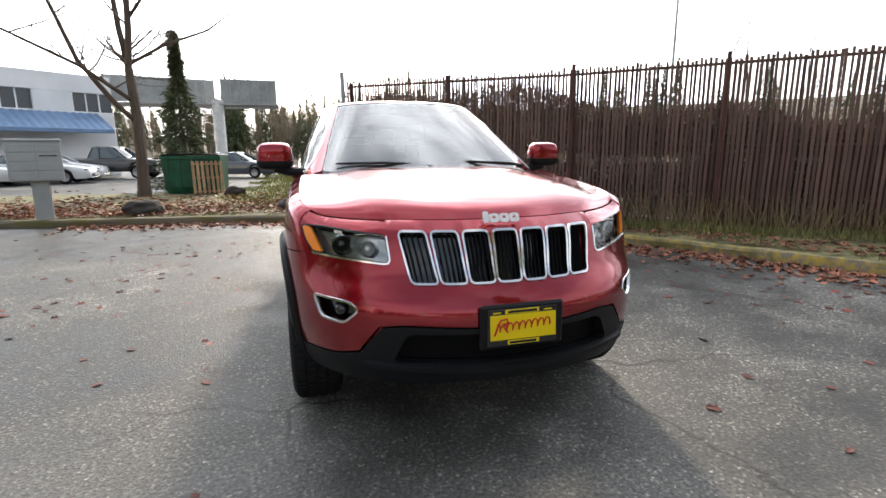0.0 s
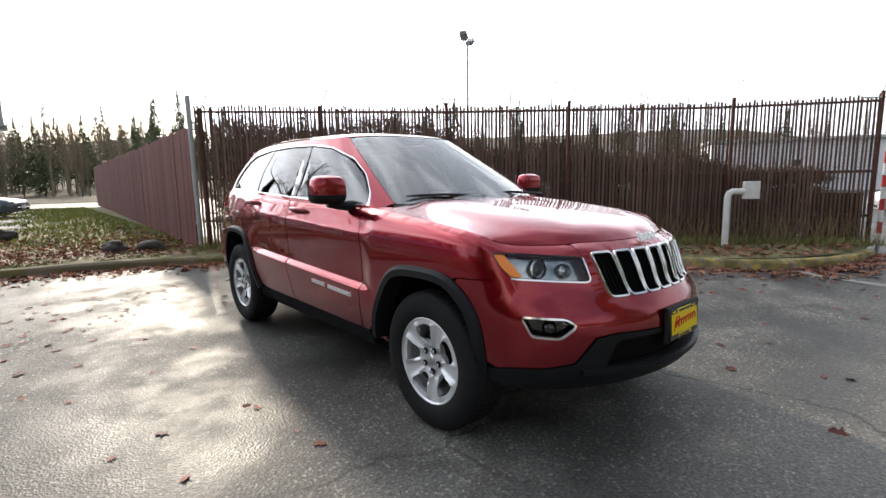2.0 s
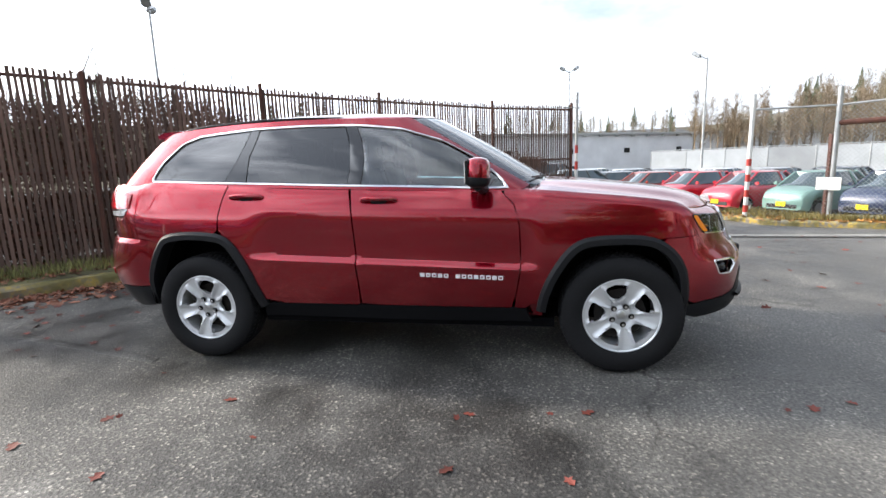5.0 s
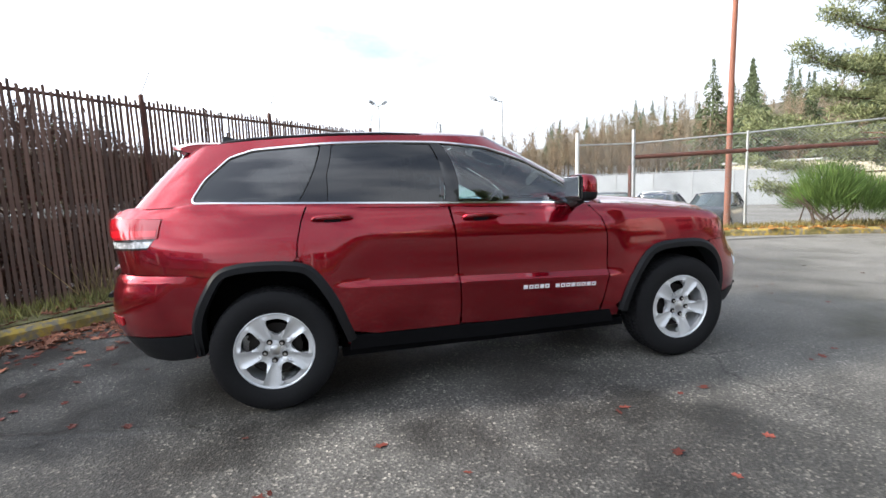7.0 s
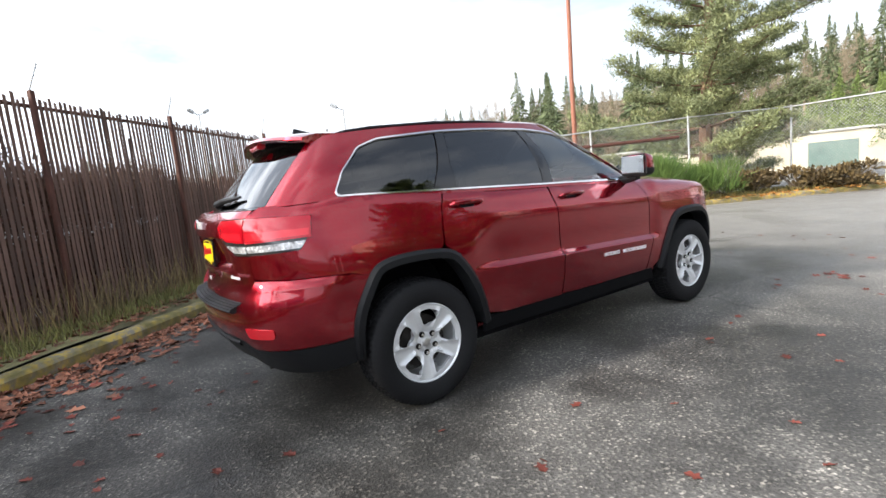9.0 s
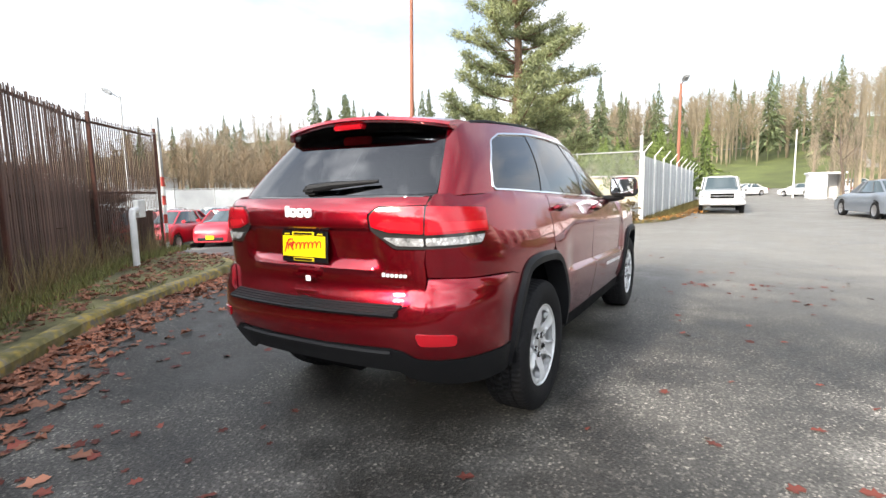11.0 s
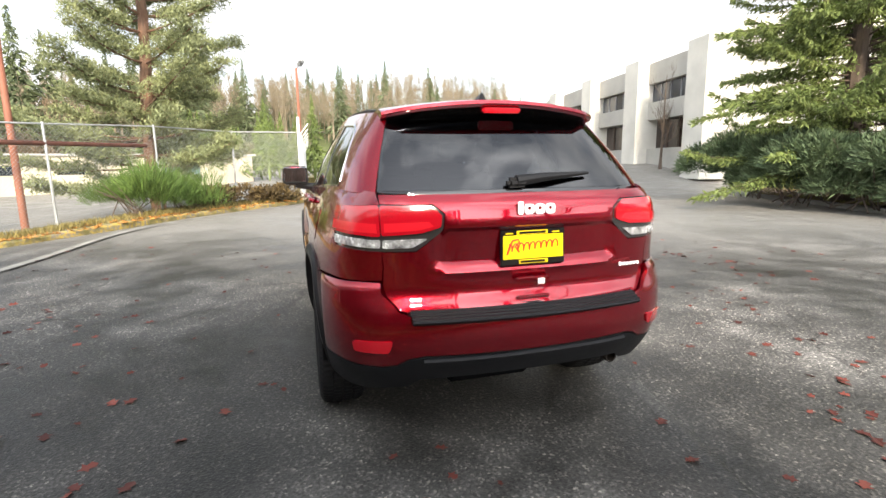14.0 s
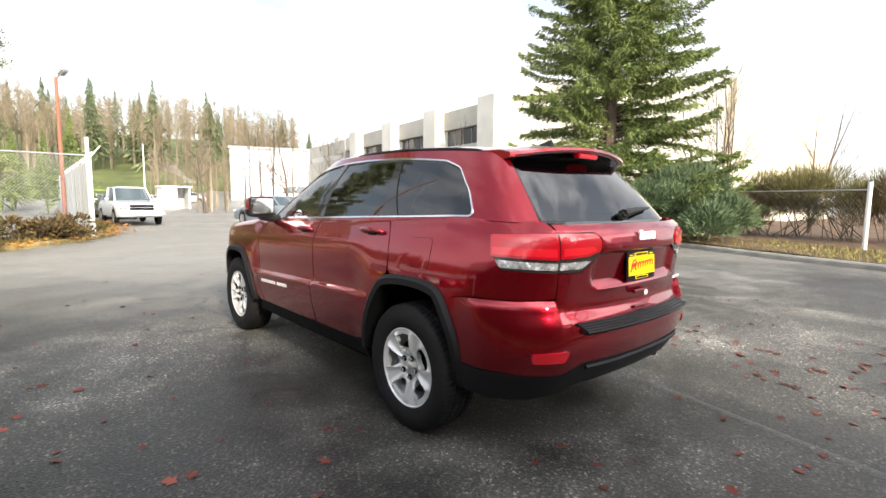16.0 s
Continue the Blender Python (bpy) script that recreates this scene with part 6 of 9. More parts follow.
def spruce_tree(at, h, reach, seed):
    """Uneven boughs that dip and lift again, hung with short drooping sprays."""
    rnd_, bl = random.Random(seed), Blades(seed)
    tree = thing("spruce_tree", "broad green spruce with ragged drooping boughs", "tree", at=Matrix.Translation(at))
    tr, lb = bmesh.new(), bmesh.new()
    tube(tr, [(0, 0, -0.1), (0.05, 0, h * 0.3), (0, 0.05, h * 0.7), (0, 0, h)], [0.3, 0.24, 0.12, 0.02], 9)
    part("trunk", tr, BARK, tree)
    count = 330
    for k in range(count):
        t = 0.07 + 0.91 * (k + rnd_.random()) / count
        a = k * 2.39996 + rnd_.gauss(0, 0.45)
        length = reach * (1 - t) ** 0.62 * rnd_.choice((0.5, 0.75, 0.9, 1.0, 1.12)) * rnd_.uniform(0.85, 1.08) + 0.25
        droop, rise, tip = 0.42 * (1 - t) * rnd_.uniform(0.5, 1.3), rnd_.uniform(0.02, 0.3), rnd_.uniform(0.05, 0.3)
        bend = rnd_.gauss(0, 0.22)
        ps = [Vector((math.cos(a + bend * u) * length * u, math.sin(a + bend * u) * length * u, t * h + length * (rise * u - droop * u * u + tip * u ** 4))) for u in np.linspace(0, 1, 7)]
        tube(lb, ps, [0.035 * (1 - 0.85 * j / 6) for j in range(7)], 3, cap=False)
        out = np.array([math.cos(a), math.sin(a), 0])
        side = np.array([-out[1], out[0], 0])
        for u in np.linspace(0.2, 1.0, max(6, int(length / 0.13))):
            j = min(int(u * 6), 5)
            c = np.array(ps[j].lerp(ps[min(j + 1, 6)], min(u * 6 - j, 1)))
            spray = 0.5 * (1.05 - 0.75 * u) * min(1, length / 1.8) * rnd_.uniform(0.5, 1.25)
            n = 15
            for sgn in (-1, 1):
                v = bl.r.uniform(0, 1, (n, 1))
                fall = np.array([0, 0, -1.0]) * v * v * spray * rnd_.uniform(0.3, 1.0)
                q = c + side * sgn * v * spray + out * v * spray * 0.5 + fall + bl.r.normal(size=(n, 3)) * 0.025
                d = side * sgn * bl.r.uniform(-0.2, 0.8, (n, 1)) + out * bl.r.uniform(0.1, 1.0, (n, 1)) + np.array([0, 0, 1]) * bl.r.uniform(-0.9, 0.35, (n, 1))
                d /= np.linalg.norm(d, axis=1)[:, None]
                bl.add(q, q + d * bl.r.uniform(0.1, 0.24, (n, 1)), 0.042)
    part("branchwork", lb, BARK, tree, sharp=0)
    child(bl.make("crown", SPRUCE_N), tree)
    return tree


def shrub(name, label, at, size, n, mat, seed, blade=(0.18, 0.35), width=0.04, up=0.5, dark=None, category="shrub", group=""):
    """A low mass of foliage with an uneven, lobed outline, thinning to twigs inside."""
    bl = Blades(seed)
    ob = thing(name, label, category, group, at=Matrix.Translation(at))
    sx, sy_, sz = size
    lobes = bl.r.uniform(-1, 1, (9, 3)) * (0.62 * sx, 0.62 * sy_, 0) + np.array([0, 0, 1]) * bl.r.uniform(0.15, 0.62, (9, 1)) * sz
    rad = bl.r.uniform(0.32, 0.5, 9)
    which = bl.r.randint(0, 9, n)
    d = bl.r.normal(size=(n, 3))
    d /= np.linalg.norm(d, axis=1)[:, None]
    d[:, 2] = np.abs(d[:, 2]) * 0.9 - 0.15
    q = lobes[which] + d * rad[which][:, None] * np.array([sx, sy_, sz]) * bl.r.uniform(0.55, 1.0, (n, 1))
    q[:, 2] = np.maximum(q[:, 2], 0.02)
    w = d + bl.r.normal(size=(n, 3)) * 0.45 + (0, 0, up)
    w /= np.linalg.norm(w, axis=1)[:, None]
    bl.add(q, q + w * bl.r.uniform(*blade, (n, 1)), width)
    child(bl.make("foliage", mat), ob)
    tw, rnd_ = bmesh.new(), random.Random(seed)
    for k in range(14):
        a = rnd_.uniform(0, 6.28)
        tube(tw, [(rnd_.gauss(0, sx * 0.2), rnd_.gauss(0, sy_ * 0.2), -0.02), (math.cos(a) * sx * 0.35, math.sin(a) * sy_ * 0.35, sz * 0.35), (math.cos(a) * sx * 0.7, math.sin(a) * sy_ * 0.7, sz * rnd_.uniform(0.4, 0.8))], [0.02, 0.014, 0.006], 4, cap=False)
    part("inner_stem", tw, BARK, ob, sharp=0)
    return ob


def blade_field(name, label, mat, seed, places, height_, width, lean=0.35, kind="stuff", category="grass"):
    """Upright blades at plan places (n, 3)."""
    bl = Blades(seed)
    n = len(places)
    d = bl.r.normal(size=(n, 3)) * lean
    d[:, 2] = 1
    bl.add(places, places + d * bl.r.uniform(0.35, 1.0, (n, 1)) * height_, width, 0.35)
    return tagged(bl.make(name, mat), label, category, kind=kind)


def far_wood(name, label, spots, kind_, seed, mat, fat=0.23, twig=1.0):
    """Distant trees, one object: spots of (x, y, height)."""
    bl = Blades(seed)
    for x, y, h in spots:
        z = float(height(x, y)) - 0.3
        bl.add(np.array([[x, y, z]]), np.array([[x, y, z + h]]), h * 0.022 + 0.12, 0.15)
        bl.add(np.array([[x + 0.02, y, z]]), np.array([[x, y, z + h]]), h * 0.02 + 0.12, 0.15)
        if kind_ == "fir":
            n = 760
            crown0 = bl.r.uniform(0.08, 0.3)
            t = crown0 + (0.99 - crown0) * bl.r.uniform(0, 1, n) ** 0.85
            a = bl.r.uniform(0, 6.283, n)
            tiers = 0.72 + 0.28 * np.sin(t * h * bl.r.uniform(2.2, 3.2) + 2.0 * np.sin(a + bl.r.uniform(0, 6)))
            r = h * fat * (1.01 - t) ** 1.15 * bl.r.uniform(0.3, 1.15, n) * tiers * 1.4
            p = np.stack([x + np.cos(a) * r * 0.45, y + np.sin(a) * r * 0.45, z + t * h], 1)
            q = np.stack([x + np.cos(a) * r, y + np.sin(a) * r, z + t * h - r * bl.r.uniform(-0.1, 0.55, n)], 1)
            thin = 0.3 + 0.85 * (1 - t)
            bl.add(p, q, h * 0.026 * thin)
            q2 = p + (q - p) * bl.r.uniform(0.3, 1.0, (n, 1)) + bl.r.normal(size=(n, 3)) * h * 0.008 * thin[:, None]
            bl.add(q2, q2 + bl.r.normal(size=(n, 3)) * h * 0.02 * thin[:, None] - (0, 0, h * 0.012), h * 0.022 * thin)
        else:
            n = 90
            t = bl.r.uniform(0.35, 0.97, n)
            a = bl.r.uniform(0, 6.283, n)
            ln = h * bl.r.uniform(0.08, 0.26, n) * (1.15 - t)
            p = np.stack([x + 0 * t, y + 0 * t, z + t * h], 1)
            q = p + np.stack([np.cos(a) * ln, np.sin(a) * ln, ln * bl.r.uniform(0.8, 2.2, n)], 1)
            bl.add(p, q, (h * 0.003 + 0.03) * twig, 0.2)
            m = 300
            k = bl.r.randint(0, n, m)
            u = bl.r.uniform(0.3, 1, (m, 1))
            s = p[k] + (q[k] - p[k]) * u
            bl.add(s, s + bl.r.normal(size=(m, 3)) * h * 0.028 + (0, 0, h * 0.035), (h * 0.003 + 0.03) * twig, 0.2)
    return tagged(bl.make(name, mat), label, "woods", kind="stuff")

# ---- fences ----
RUST = material("rusty_brown_slat", (0.17, 0.102, 0.08), 0.85, var=0.45, scale=2.5, fine=40, bump=0.4, stretch=(1, 1, 0.15), per_object=0.45)
RUSTPOST = material("rusty_steel_post", (0.10, 0.04, 0.028), 0.75, 0.2, var=0.35, scale=5, fine=50, bump=0.3)
REDBOARD = material("faded_red_board", (0.17, 0.045, 0.04), 0.8, var=0.3, scale=2, fine=30, bump=0.3, stretch=(1, 1, 0.2), per_object=0.3)
GALV = material("galvanised_steel", (0.42, 0.43, 0.43), 0.5, 0.6, var=0.2, scale=6, fine=60)
WHITEPAINT = material("chalky_white_paint", (0.7, 0.7, 0.68), 0.6, var=0.12, scale=4, fine=40)
REDPAINT = material("red_marker_paint", (0.45, 0.04, 0.03), 0.6, var=0.2)
POLERED = material("weathered_red_pole", (0.30, 0.115, 0.07), 0.75, var=0.25, scale=3, fine=40, bump=0.3, stretch=(1, 1, 0.2))
WIRE = plain("chain_link_wire", (0.32, 0.33, 0.33), 0.55, 0.5)

ZF = 0.17
slat_fence = thing("slat_fence", "tall rusty brown slatted fence with ragged top", "fence")
rnd = random.Random(11)


def slat_shape(k):
    """A rough slat one metre high, thicker in the middle, with a chipped top."""
    r = random.Random(k)
    bm = bmesh.new()
    rows = []
    for z in (0.0, 0.25, 0.5, 0.75, 1.0):
        w, t, o = 0.0195 + r.uniform(-0.0025, 0.0025), 0.0022, r.uniform(-0.004, 0.004)
        rows.append([(-w + o, -t * 0.4, z), (-w * 0.4 + o, -t, z), (w * 0.4 + o, -t, z), (w + o, -t * 0.4, z), (w + o, t, z), (-w + o, t, z)])
    rows[-1] = [(x, y, z + r.uniform(-0.012, 0.004)) for x, y, z in rows[-1]]
    quads(bm, rows, close=True, cap=True)
    bmesh.ops.recalc_face_normals(bm, faces=bm.faces)
    me = bpy.data.meshes.new("slat")
    bm.to_mesh(me)
    bm.free()
    me.materials.append(RUST)
    return me


SLATS = [slat_shape(k) for k in range(4)]


pitch = 0.064
total = float(_fl[-1])
for k in range(int(total / pitch)):
    if rnd.random() < 0.006:
        continue
    d = pitch * (k + 0.5) + rnd.uniform(-0.006, 0.006)
    p, q = fence_at(d / total), fence_at(min(1, d / total + 0.01))
    h = 2.535 + 0.14 * max(0, 1 - d / 4) + rnd.choice((0, 0, 0, 0.0, 0.03, -0.02)) + rnd.uniform(-0.015, 0.015)
    if rnd.random() < 0.015:
        h -= rnd.uniform(0.15, 0.5)
    ob = new("slat", SLATS[rnd.randrange(4)])
    ob.parent = slat_fence
    ob.matrix_basis = Matrix.Translation((p[0], p[1], ZF - 0.05)) @ Matrix.Rotation(math.atan2(-0.7, 0.72), 4, "Z") @ Matrix.Rotation(rnd.gauss(0, 0.003), 4, "Y") @ Matrix.Diagonal((rnd.uniform(0.9, 1.12), 1, h, 1))
nrm = np.array([0.68, 0.73])
for z in (0.45, 1.22, 2.41):
    bm = bmesh.new()
    tube(bm, [(*(p + nrm * 0.045), ZF + z + (0.1 if k == 0 else 0) * z / 2.4) for k, p in enumerate(FLINE)], 0.024, 8)
    part("rail", bm, RUSTPOST, slat_fence)
for s_ in (0.996, 0.81, 0.568, 0.386, 0.195, 0.012):
    p = fence_at(s_)
    bm = bmesh.new()
    box(bm, (0.055, 0.055, 2.6), (p[0] - 0.05 * nrm[0], p[1] - 0.05 * nrm[1], ZF + 1.26), 0.008, Matrix.Rotation(radians(-43), 4, "Z"))
    part("post", bm, RUSTPOST, slat_fence, "rusty steel post")
    bm = bmesh.new()
    tube(bm, [(p[0], p[1], ZF + 2.5), (p[0] + 0.12, p[1] + 0.02 - 0.14, ZF + 2.88)], 0.011, 5)
    part("barb_arm", bm, GALV, slat_fence)
# dark rusted sheets patched behind the slats
for s0, s1, z0, z1 in ((6.65, 7.85, 0.02, 1.12), (8.2, 9.95, 0.02, 1.22), (11.2, 12.1, 0.0, 0.85)):
    n = max(2, round((s1 - s0) / 0.3))
    for k in range(n):
        p, q = fence_at((s0 + (s1 - s0) * k / n) / total) + nrm * 0.09, fence_at((s0 + (s1 - s0) * (k + 0.97) / n) / total) + nrm * 0.09
        c = (p + q) / 2
        bm = bmesh.new()
        box(bm, (np.hypot(*(q - p)), 0.02, z1 - z0), (c[0], c[1], ZF + (z0 + z1) / 2), 0.004, Matrix.Rotation(math.atan2(*(q - p)[::-1]), 4, "Z"))
        part("backing_board", bm, RUSTPOST, slat_fence, "dark rust-red backing sheet")


def wires(bm, a, b, z0, z1, pitch=0.09, w=0.0035):
    """Crossing diagonal wires between two plan points."""
    a, b = np.array(a, float), np.array(b, float)
    length, tall = np.hypot(*(b - a)), z1 - z0
    way = (b - a) / length
    for sgn in (1, -1):
        s = -tall
        while s < length:
            lo, hi = max(0.0, s), min(length, s + tall)
            if hi - lo > 0.02:
                za, zb = (lo - s), (hi - s)
                if sgn < 0:
                    za, zb = tall - za, tall - zb
                p, q = a + way * lo, a + way * hi
                vs = [bm.verts.new((p[0], p[1], z0 + za - w)), bm.verts.new((q[0], q[1], z0 + zb - w)), bm.verts.new((q[0], q[1], z0 + zb + w)), bm.verts.new((p[0], p[1], z0 + za + w))]
                bm.faces.new(vs)
            s += pitch


bm = bmesh.new()
for a_, b_ in zip(FLINE, FLINE[1:]):
    wires(bm, a_ + nrm * 0.012, b_ + nrm * 0.012, ZF, ZF + 2.48, 0.064, 0.0022)
part("woven_wire", bm, RUSTPOST, slat_fence, "rusty chain-link wire woven through the slats", smooth=False)
corner = thing("corner_post", "tall galvanised corner post between the two fences", "post", at=Matrix.Translation((FC[0] - 0.06, FC[1] - 0.06, 0.1)))
bm = bmesh.new()
tube(bm, [(0, 0, -0.1), (-0.03, 0, 2.85)], 0.045, 12)
part("tube", bm, GALV, corner)
for z in (0.5, 1.4, 2.35):
    bm = bmesh.new()
    tube(bm, [(-0.01, 0, z), (-0.01, 0, z + 0.05)], 0.056, 12)
    part("clamp", bm, GALV, corner)

red_fence = thing("board_fence", "faded red board fence running away along the grass", "fence")
bm = bmesh.new()
box(bm, (0.232, 0.03, 1.0), (0, 0, 0.5), 0.006)
board_mesh = mesh_object("board", bm, REDBOARD)
board_mesh.parent = red_fence
RA0, RA1 = np.array([0.02, 6.7]), np.array([1.15, 33.0])
n = 108
for k in range(n):
    p = RA0 + (RA1 - RA0) * (k + 0.5) / n
    m = Matrix.Translation((p[0] + rnd.uniform(-0.006, 0.006), p[1], 0.1)) @ Matrix.Rotation(math.atan2(*(RA1 - RA0)[::-1]) + rnd.gauss(0, 0.01), 4, "Z") @ Matrix.Diagonal((1.03, 1, 2.3 + rnd.uniform(-0.03, 0.03), 1))
    if k == 0:
        board_mesh.matrix_basis = m
    else:
        again(board_mesh, red_fence, m)

CHAIN = [(8.67, -5.94), (8.4, -7.58), (6.77, -9.85), (5.0, -12.3), (3.16, -14.84), (0.87, -14.9)]
chain = thing("chain_link_fence", "galvanised chain-link fence with top rail round the car lot", "fence")
for k, ((ax, ay), (bx, by)) in enumerate(zip(CHAIN, CHAIN[1:])):
    za, zb = float(height(ax, ay)) + 0.1, float(height(bx, by)) + 0.1
    top = 2.5
    bm = bmesh.new()
    wires(bm, (ax, ay), (bx, by), (za + zb) / 2 + 0.02, (za + zb) / 2 + top - 0.05)
    part("mesh_panel", bm, WIRE, chain, smooth=False)
    bm = bmesh.new()
    tube(bm, [(ax, ay, za + top), (bx, by, zb + top)], 0.022, 8)
    part("top_rail", bm, GALV, chain)
    if k:
        bm = bmesh.new()
        tube(bm, [(ax, ay, za - 0.1), (ax, ay, za + top + 0.05)], 0.032, 8)
        part("post", bm, GALV, chain)
bm = bmesh.new()
tube(bm, [(8.4, -7.6, 1.98), (5.2, -12.1, 2.02)], 0.06, 8)
part("brown_beam", bm, RUSTPOST, chain, "dark brown gate beam")
gate_a = thing("gate_post", "white gate post with red bands", "post", "gate posts", at=Matrix.Translation((8.67, -5.94, -0.25)))
bm = bmesh.new()
tube(bm, [(0, 0, 0), (-0.05, 0, 2.95)], 0.05, 12)
part("tube", bm, WHITEPAINT, gate_a)
for k in range(4):
    bm = bmesh.new()
    tube(bm, [(-0.003 - 0.006 * k, 0, 0.25 + 0.36 * k), (-0.006 - 0.006 * k, 0, 0.42 + 0.36 * k)], 0.0525, 12)
    part("band", bm, REDPAINT, gate_a)
gate_b = thing("gate_post", "rusty gate post beside a white sign", "post", "gate posts", at=Matrix.Translation((8.4, -7.58, -0.2)))
bm = bmesh.new()
tube(bm, [(0, 0, 0), (0, 0, 2.95)], 0.05, 12)
part("tube", bm, GALV, gate_b)
bm = bmesh.new()
box(bm, (0.12, 0.1, 1.9), (0.1, 0.02, 1.0), 0.01)
part("rusty_channel", bm, RUSTPOST, gate_b)
bm = bmesh.new()
box(bm, (0.5, 0.02, 0.28), (-0.1, 0.12, 0.85), 0.005, Matrix.Rotation(radians(35), 4, "Z"))
part("sign_board", bm, WHITEPAINT, gate_b)
white_post = thing("fence_end_post", "white painted fence corner post with barbed-wire arm", "post", at=Matrix.Translation((0.87, -14.9, 0.1)))
bm = bmesh.new()
tube(bm, [(0, 0, 0), (0, 0, 3.05)], 0.055, 12)
part("tube", bm, WHITEPAINT, white_post)
road_fence = thing("slatted_chain_fence", "pale grey slatted chain-link fence with barbed-wire arms along the road", "fence")
GREYSLAT = material("pale_grey_slat", (0.44, 0.46, 0.47), 0.6, var=0.12, scale=1, fine=30, per_object=0.25)
pa, pb = np.array([0.80, -15.0]), np.array([0.2, -42.0])
for k in range(11):
    p = pa + (pb - pa) * k / 10
    z = float(height(*p)) + 0.1
    bm = bmesh.new()
    tube(bm, [(p[0], p[1], z - 0.1), (p[0], p[1], z + 2.5)], 0.035, 8)
    part("post", bm, WHITEPAINT, road_fence)
    bm = bmesh.new()
    tube(bm, [(p[0], p[1], z + 2.45), (p[0] - 0.28, p[1], z + 2.82)], 0.022, 6)
    part("barb_arm", bm, WHITEPAINT, road_fence)
bm = bmesh.new()
box(bm, (0.012, 0.085, 2.35), (0, 0, 1.2), 0)
sl = mesh_object("slat", bm, GREYSLAT, smooth=False)
sl.parent = road_fence
for k in range(230):
    p = pa + (pb - pa) * (k + 0.5) / 230
    m = Matrix.Translation((p[0] + 0.05, p[1], float(height(*p)) + 0.08)) @ Matrix.Rotation(rnd.gauss(0, 0.05), 4, "Z")
    if k:
        again(sl, road_fence, m)
    else:
        sl.matrix_basis = m

striped = thing("marker_pole", "tall steel pole with red and white bands at the fence end", "pole", at=Matrix.Translation((8.75, -2.03, 0.0)))
bm = bmesh.new()
tube(bm, [(0, 0, -0.2), (0.02, 0, 2.98)], 0.036, 12)
part("tube", bm, GALV, striped)
for k in range(8):
    bm = bmesh.new()
    tube(bm, [(0.001, 0, 0.12 + 0.2 * k), (0.002, 0, 0.32 + 0.2 * k)], 0.039, 12)
    part("band", bm, REDPAINT if k % 2 else WHITEPAINT, striped)
bm = bmesh.new()
tube(bm, [(-0.3, 0.35, 2.62), (0.16, -0.1, 2.62)], 0.014, 6)
part("cross_arm", bm, GALV, striped)

reader = thing("card_reader_stand", "white bent-pipe stand carrying a small box", "stand", at=Matrix.Translation((6.72, -0.28, 0.13)))
bm = bmesh.new()
tube(bm, [(0, 0, -0.05), (0, 0, 0.86), (0.015, -0.015, 0.92), (0.06, -0.05, 0.95), (0.24, -0.22, 0.95)], 0.055, 10)
part("pipe", bm, WHITEPAINT, reader)
bm = bmesh.new()
box(bm, (0.09, 0.26, 0.3), (0.27, -0.27, 0.97), 0.012, Matrix.Rotation(radians(40), 4, "Z"))
part("reader_box", bm, WHITEPAINT, reader, "small weathered box")

red_pole = thing("utility_pole", "slim weathered red-brown utility pole", "pole", at=Matrix.Translation((7.47, -9.98, 0.0)))
bm = bmesh.new()
tube(bm, [(0.03, 0, -0.1), (-0.02, 0.05, 4), (-0.16, 0.1, 8), (-0.3, 0.15, 12)], [0.085, 0.07, 0.055, 0.045], 12)
part("shaft", bm, POLERED, red_pole)


def lamp_post(at, h, label, turn, heads=2, mat=GALV, r=0.07):
    ob = thing("lamp_post", label, "lamp post", "lamp posts", at=Matrix.Translation(at) @ Matrix.Rotation(turn, 4, "Z"))
    bm = bmesh.new()
    tube(bm, [(0, 0, -0.1), (0, 0, h)], [r, r * 0.65], 10)
    part("pole", bm, mat, ob)
    for k in range(heads):
        sx = (-1, 1)[k] if heads == 2 else 1
        bm = bmesh.new()
        tube(bm, [(0, 0, h - 0.1), (sx * 0.35, 0, h + 0.12)], 0.03, 6)
        part("arm", bm, mat, ob)
        bm = bmesh.new()
        box(bm, (0.5, 0.34, 0.22), (sx * 0.55, 0, h + 0.22), 0.06, Matrix.Rotation(sx * radians(-32), 4, "Y"), seg=2)
        part("lamp_head", bm, GALV, ob)
    return ob


lamp_post((13.8, 13.5, 0), 7.5, "steel lamp post with two floodlight heads", radians(30))
lamp_post((26.6, -10.6, -0.7), 7.4, "steel lamp post in the car lot", radians(60), 1)
lamp_post((0.7, -28.4, 0.0), 7.3, "brown wooden pole with one lamp arm", radians(120), 1, POLERED, 0.11)
lamp_post((38, -4, -0.6), 8.9, "slim far lamp post with two heads", radians(100))
flag = thing("white_pole", "slim white pole beside the road", "pole", at=Matrix.Translation((-7.6, -55, float(height(-7.6, -55)))))
bm = bmesh.new()
tube(bm, [(0, 0, 0), (0, 0, 6.6)], [0.09, 0.05], 8)
part("pole", bm, WHITEPAINT, flag)

# ---- things on the near verge ----
MAILGREY = material("grey_mailbox_metal", (0.40, 0.42, 0.42), 0.5, 0.3, var=0.1)
GREENSTEEL = material("green_dumpster_steel", (0.012, 0.10, 0.055), 0.5, 0.1, var=0.3, scale=3, fine=30, bump=0.1)
PALLETWOOD = material("pallet_wood", (0.42, 0.27, 0.15), 0.8, var=0.3, scale=5, fine=50, bump=0.3, per_object=0.3)
STONE = material("dark_boulder", (0.04, 0.033, 0.028), 0.95, var=0.4, scale=4, fine=40, bump=0.6)
mail = thing("mailbox_cluster", "grey metal cluster mailbox on a pedestal", "mailbox", at=Matrix.Translation((-5.62, 6.72, 0.12)) @ Matrix.Rotation(radians(22), 4, "Z"))
bm = bmesh.new()
box(bm, (0.28, 0.2, 0.75), (0, 0, 0.37), 0.02)
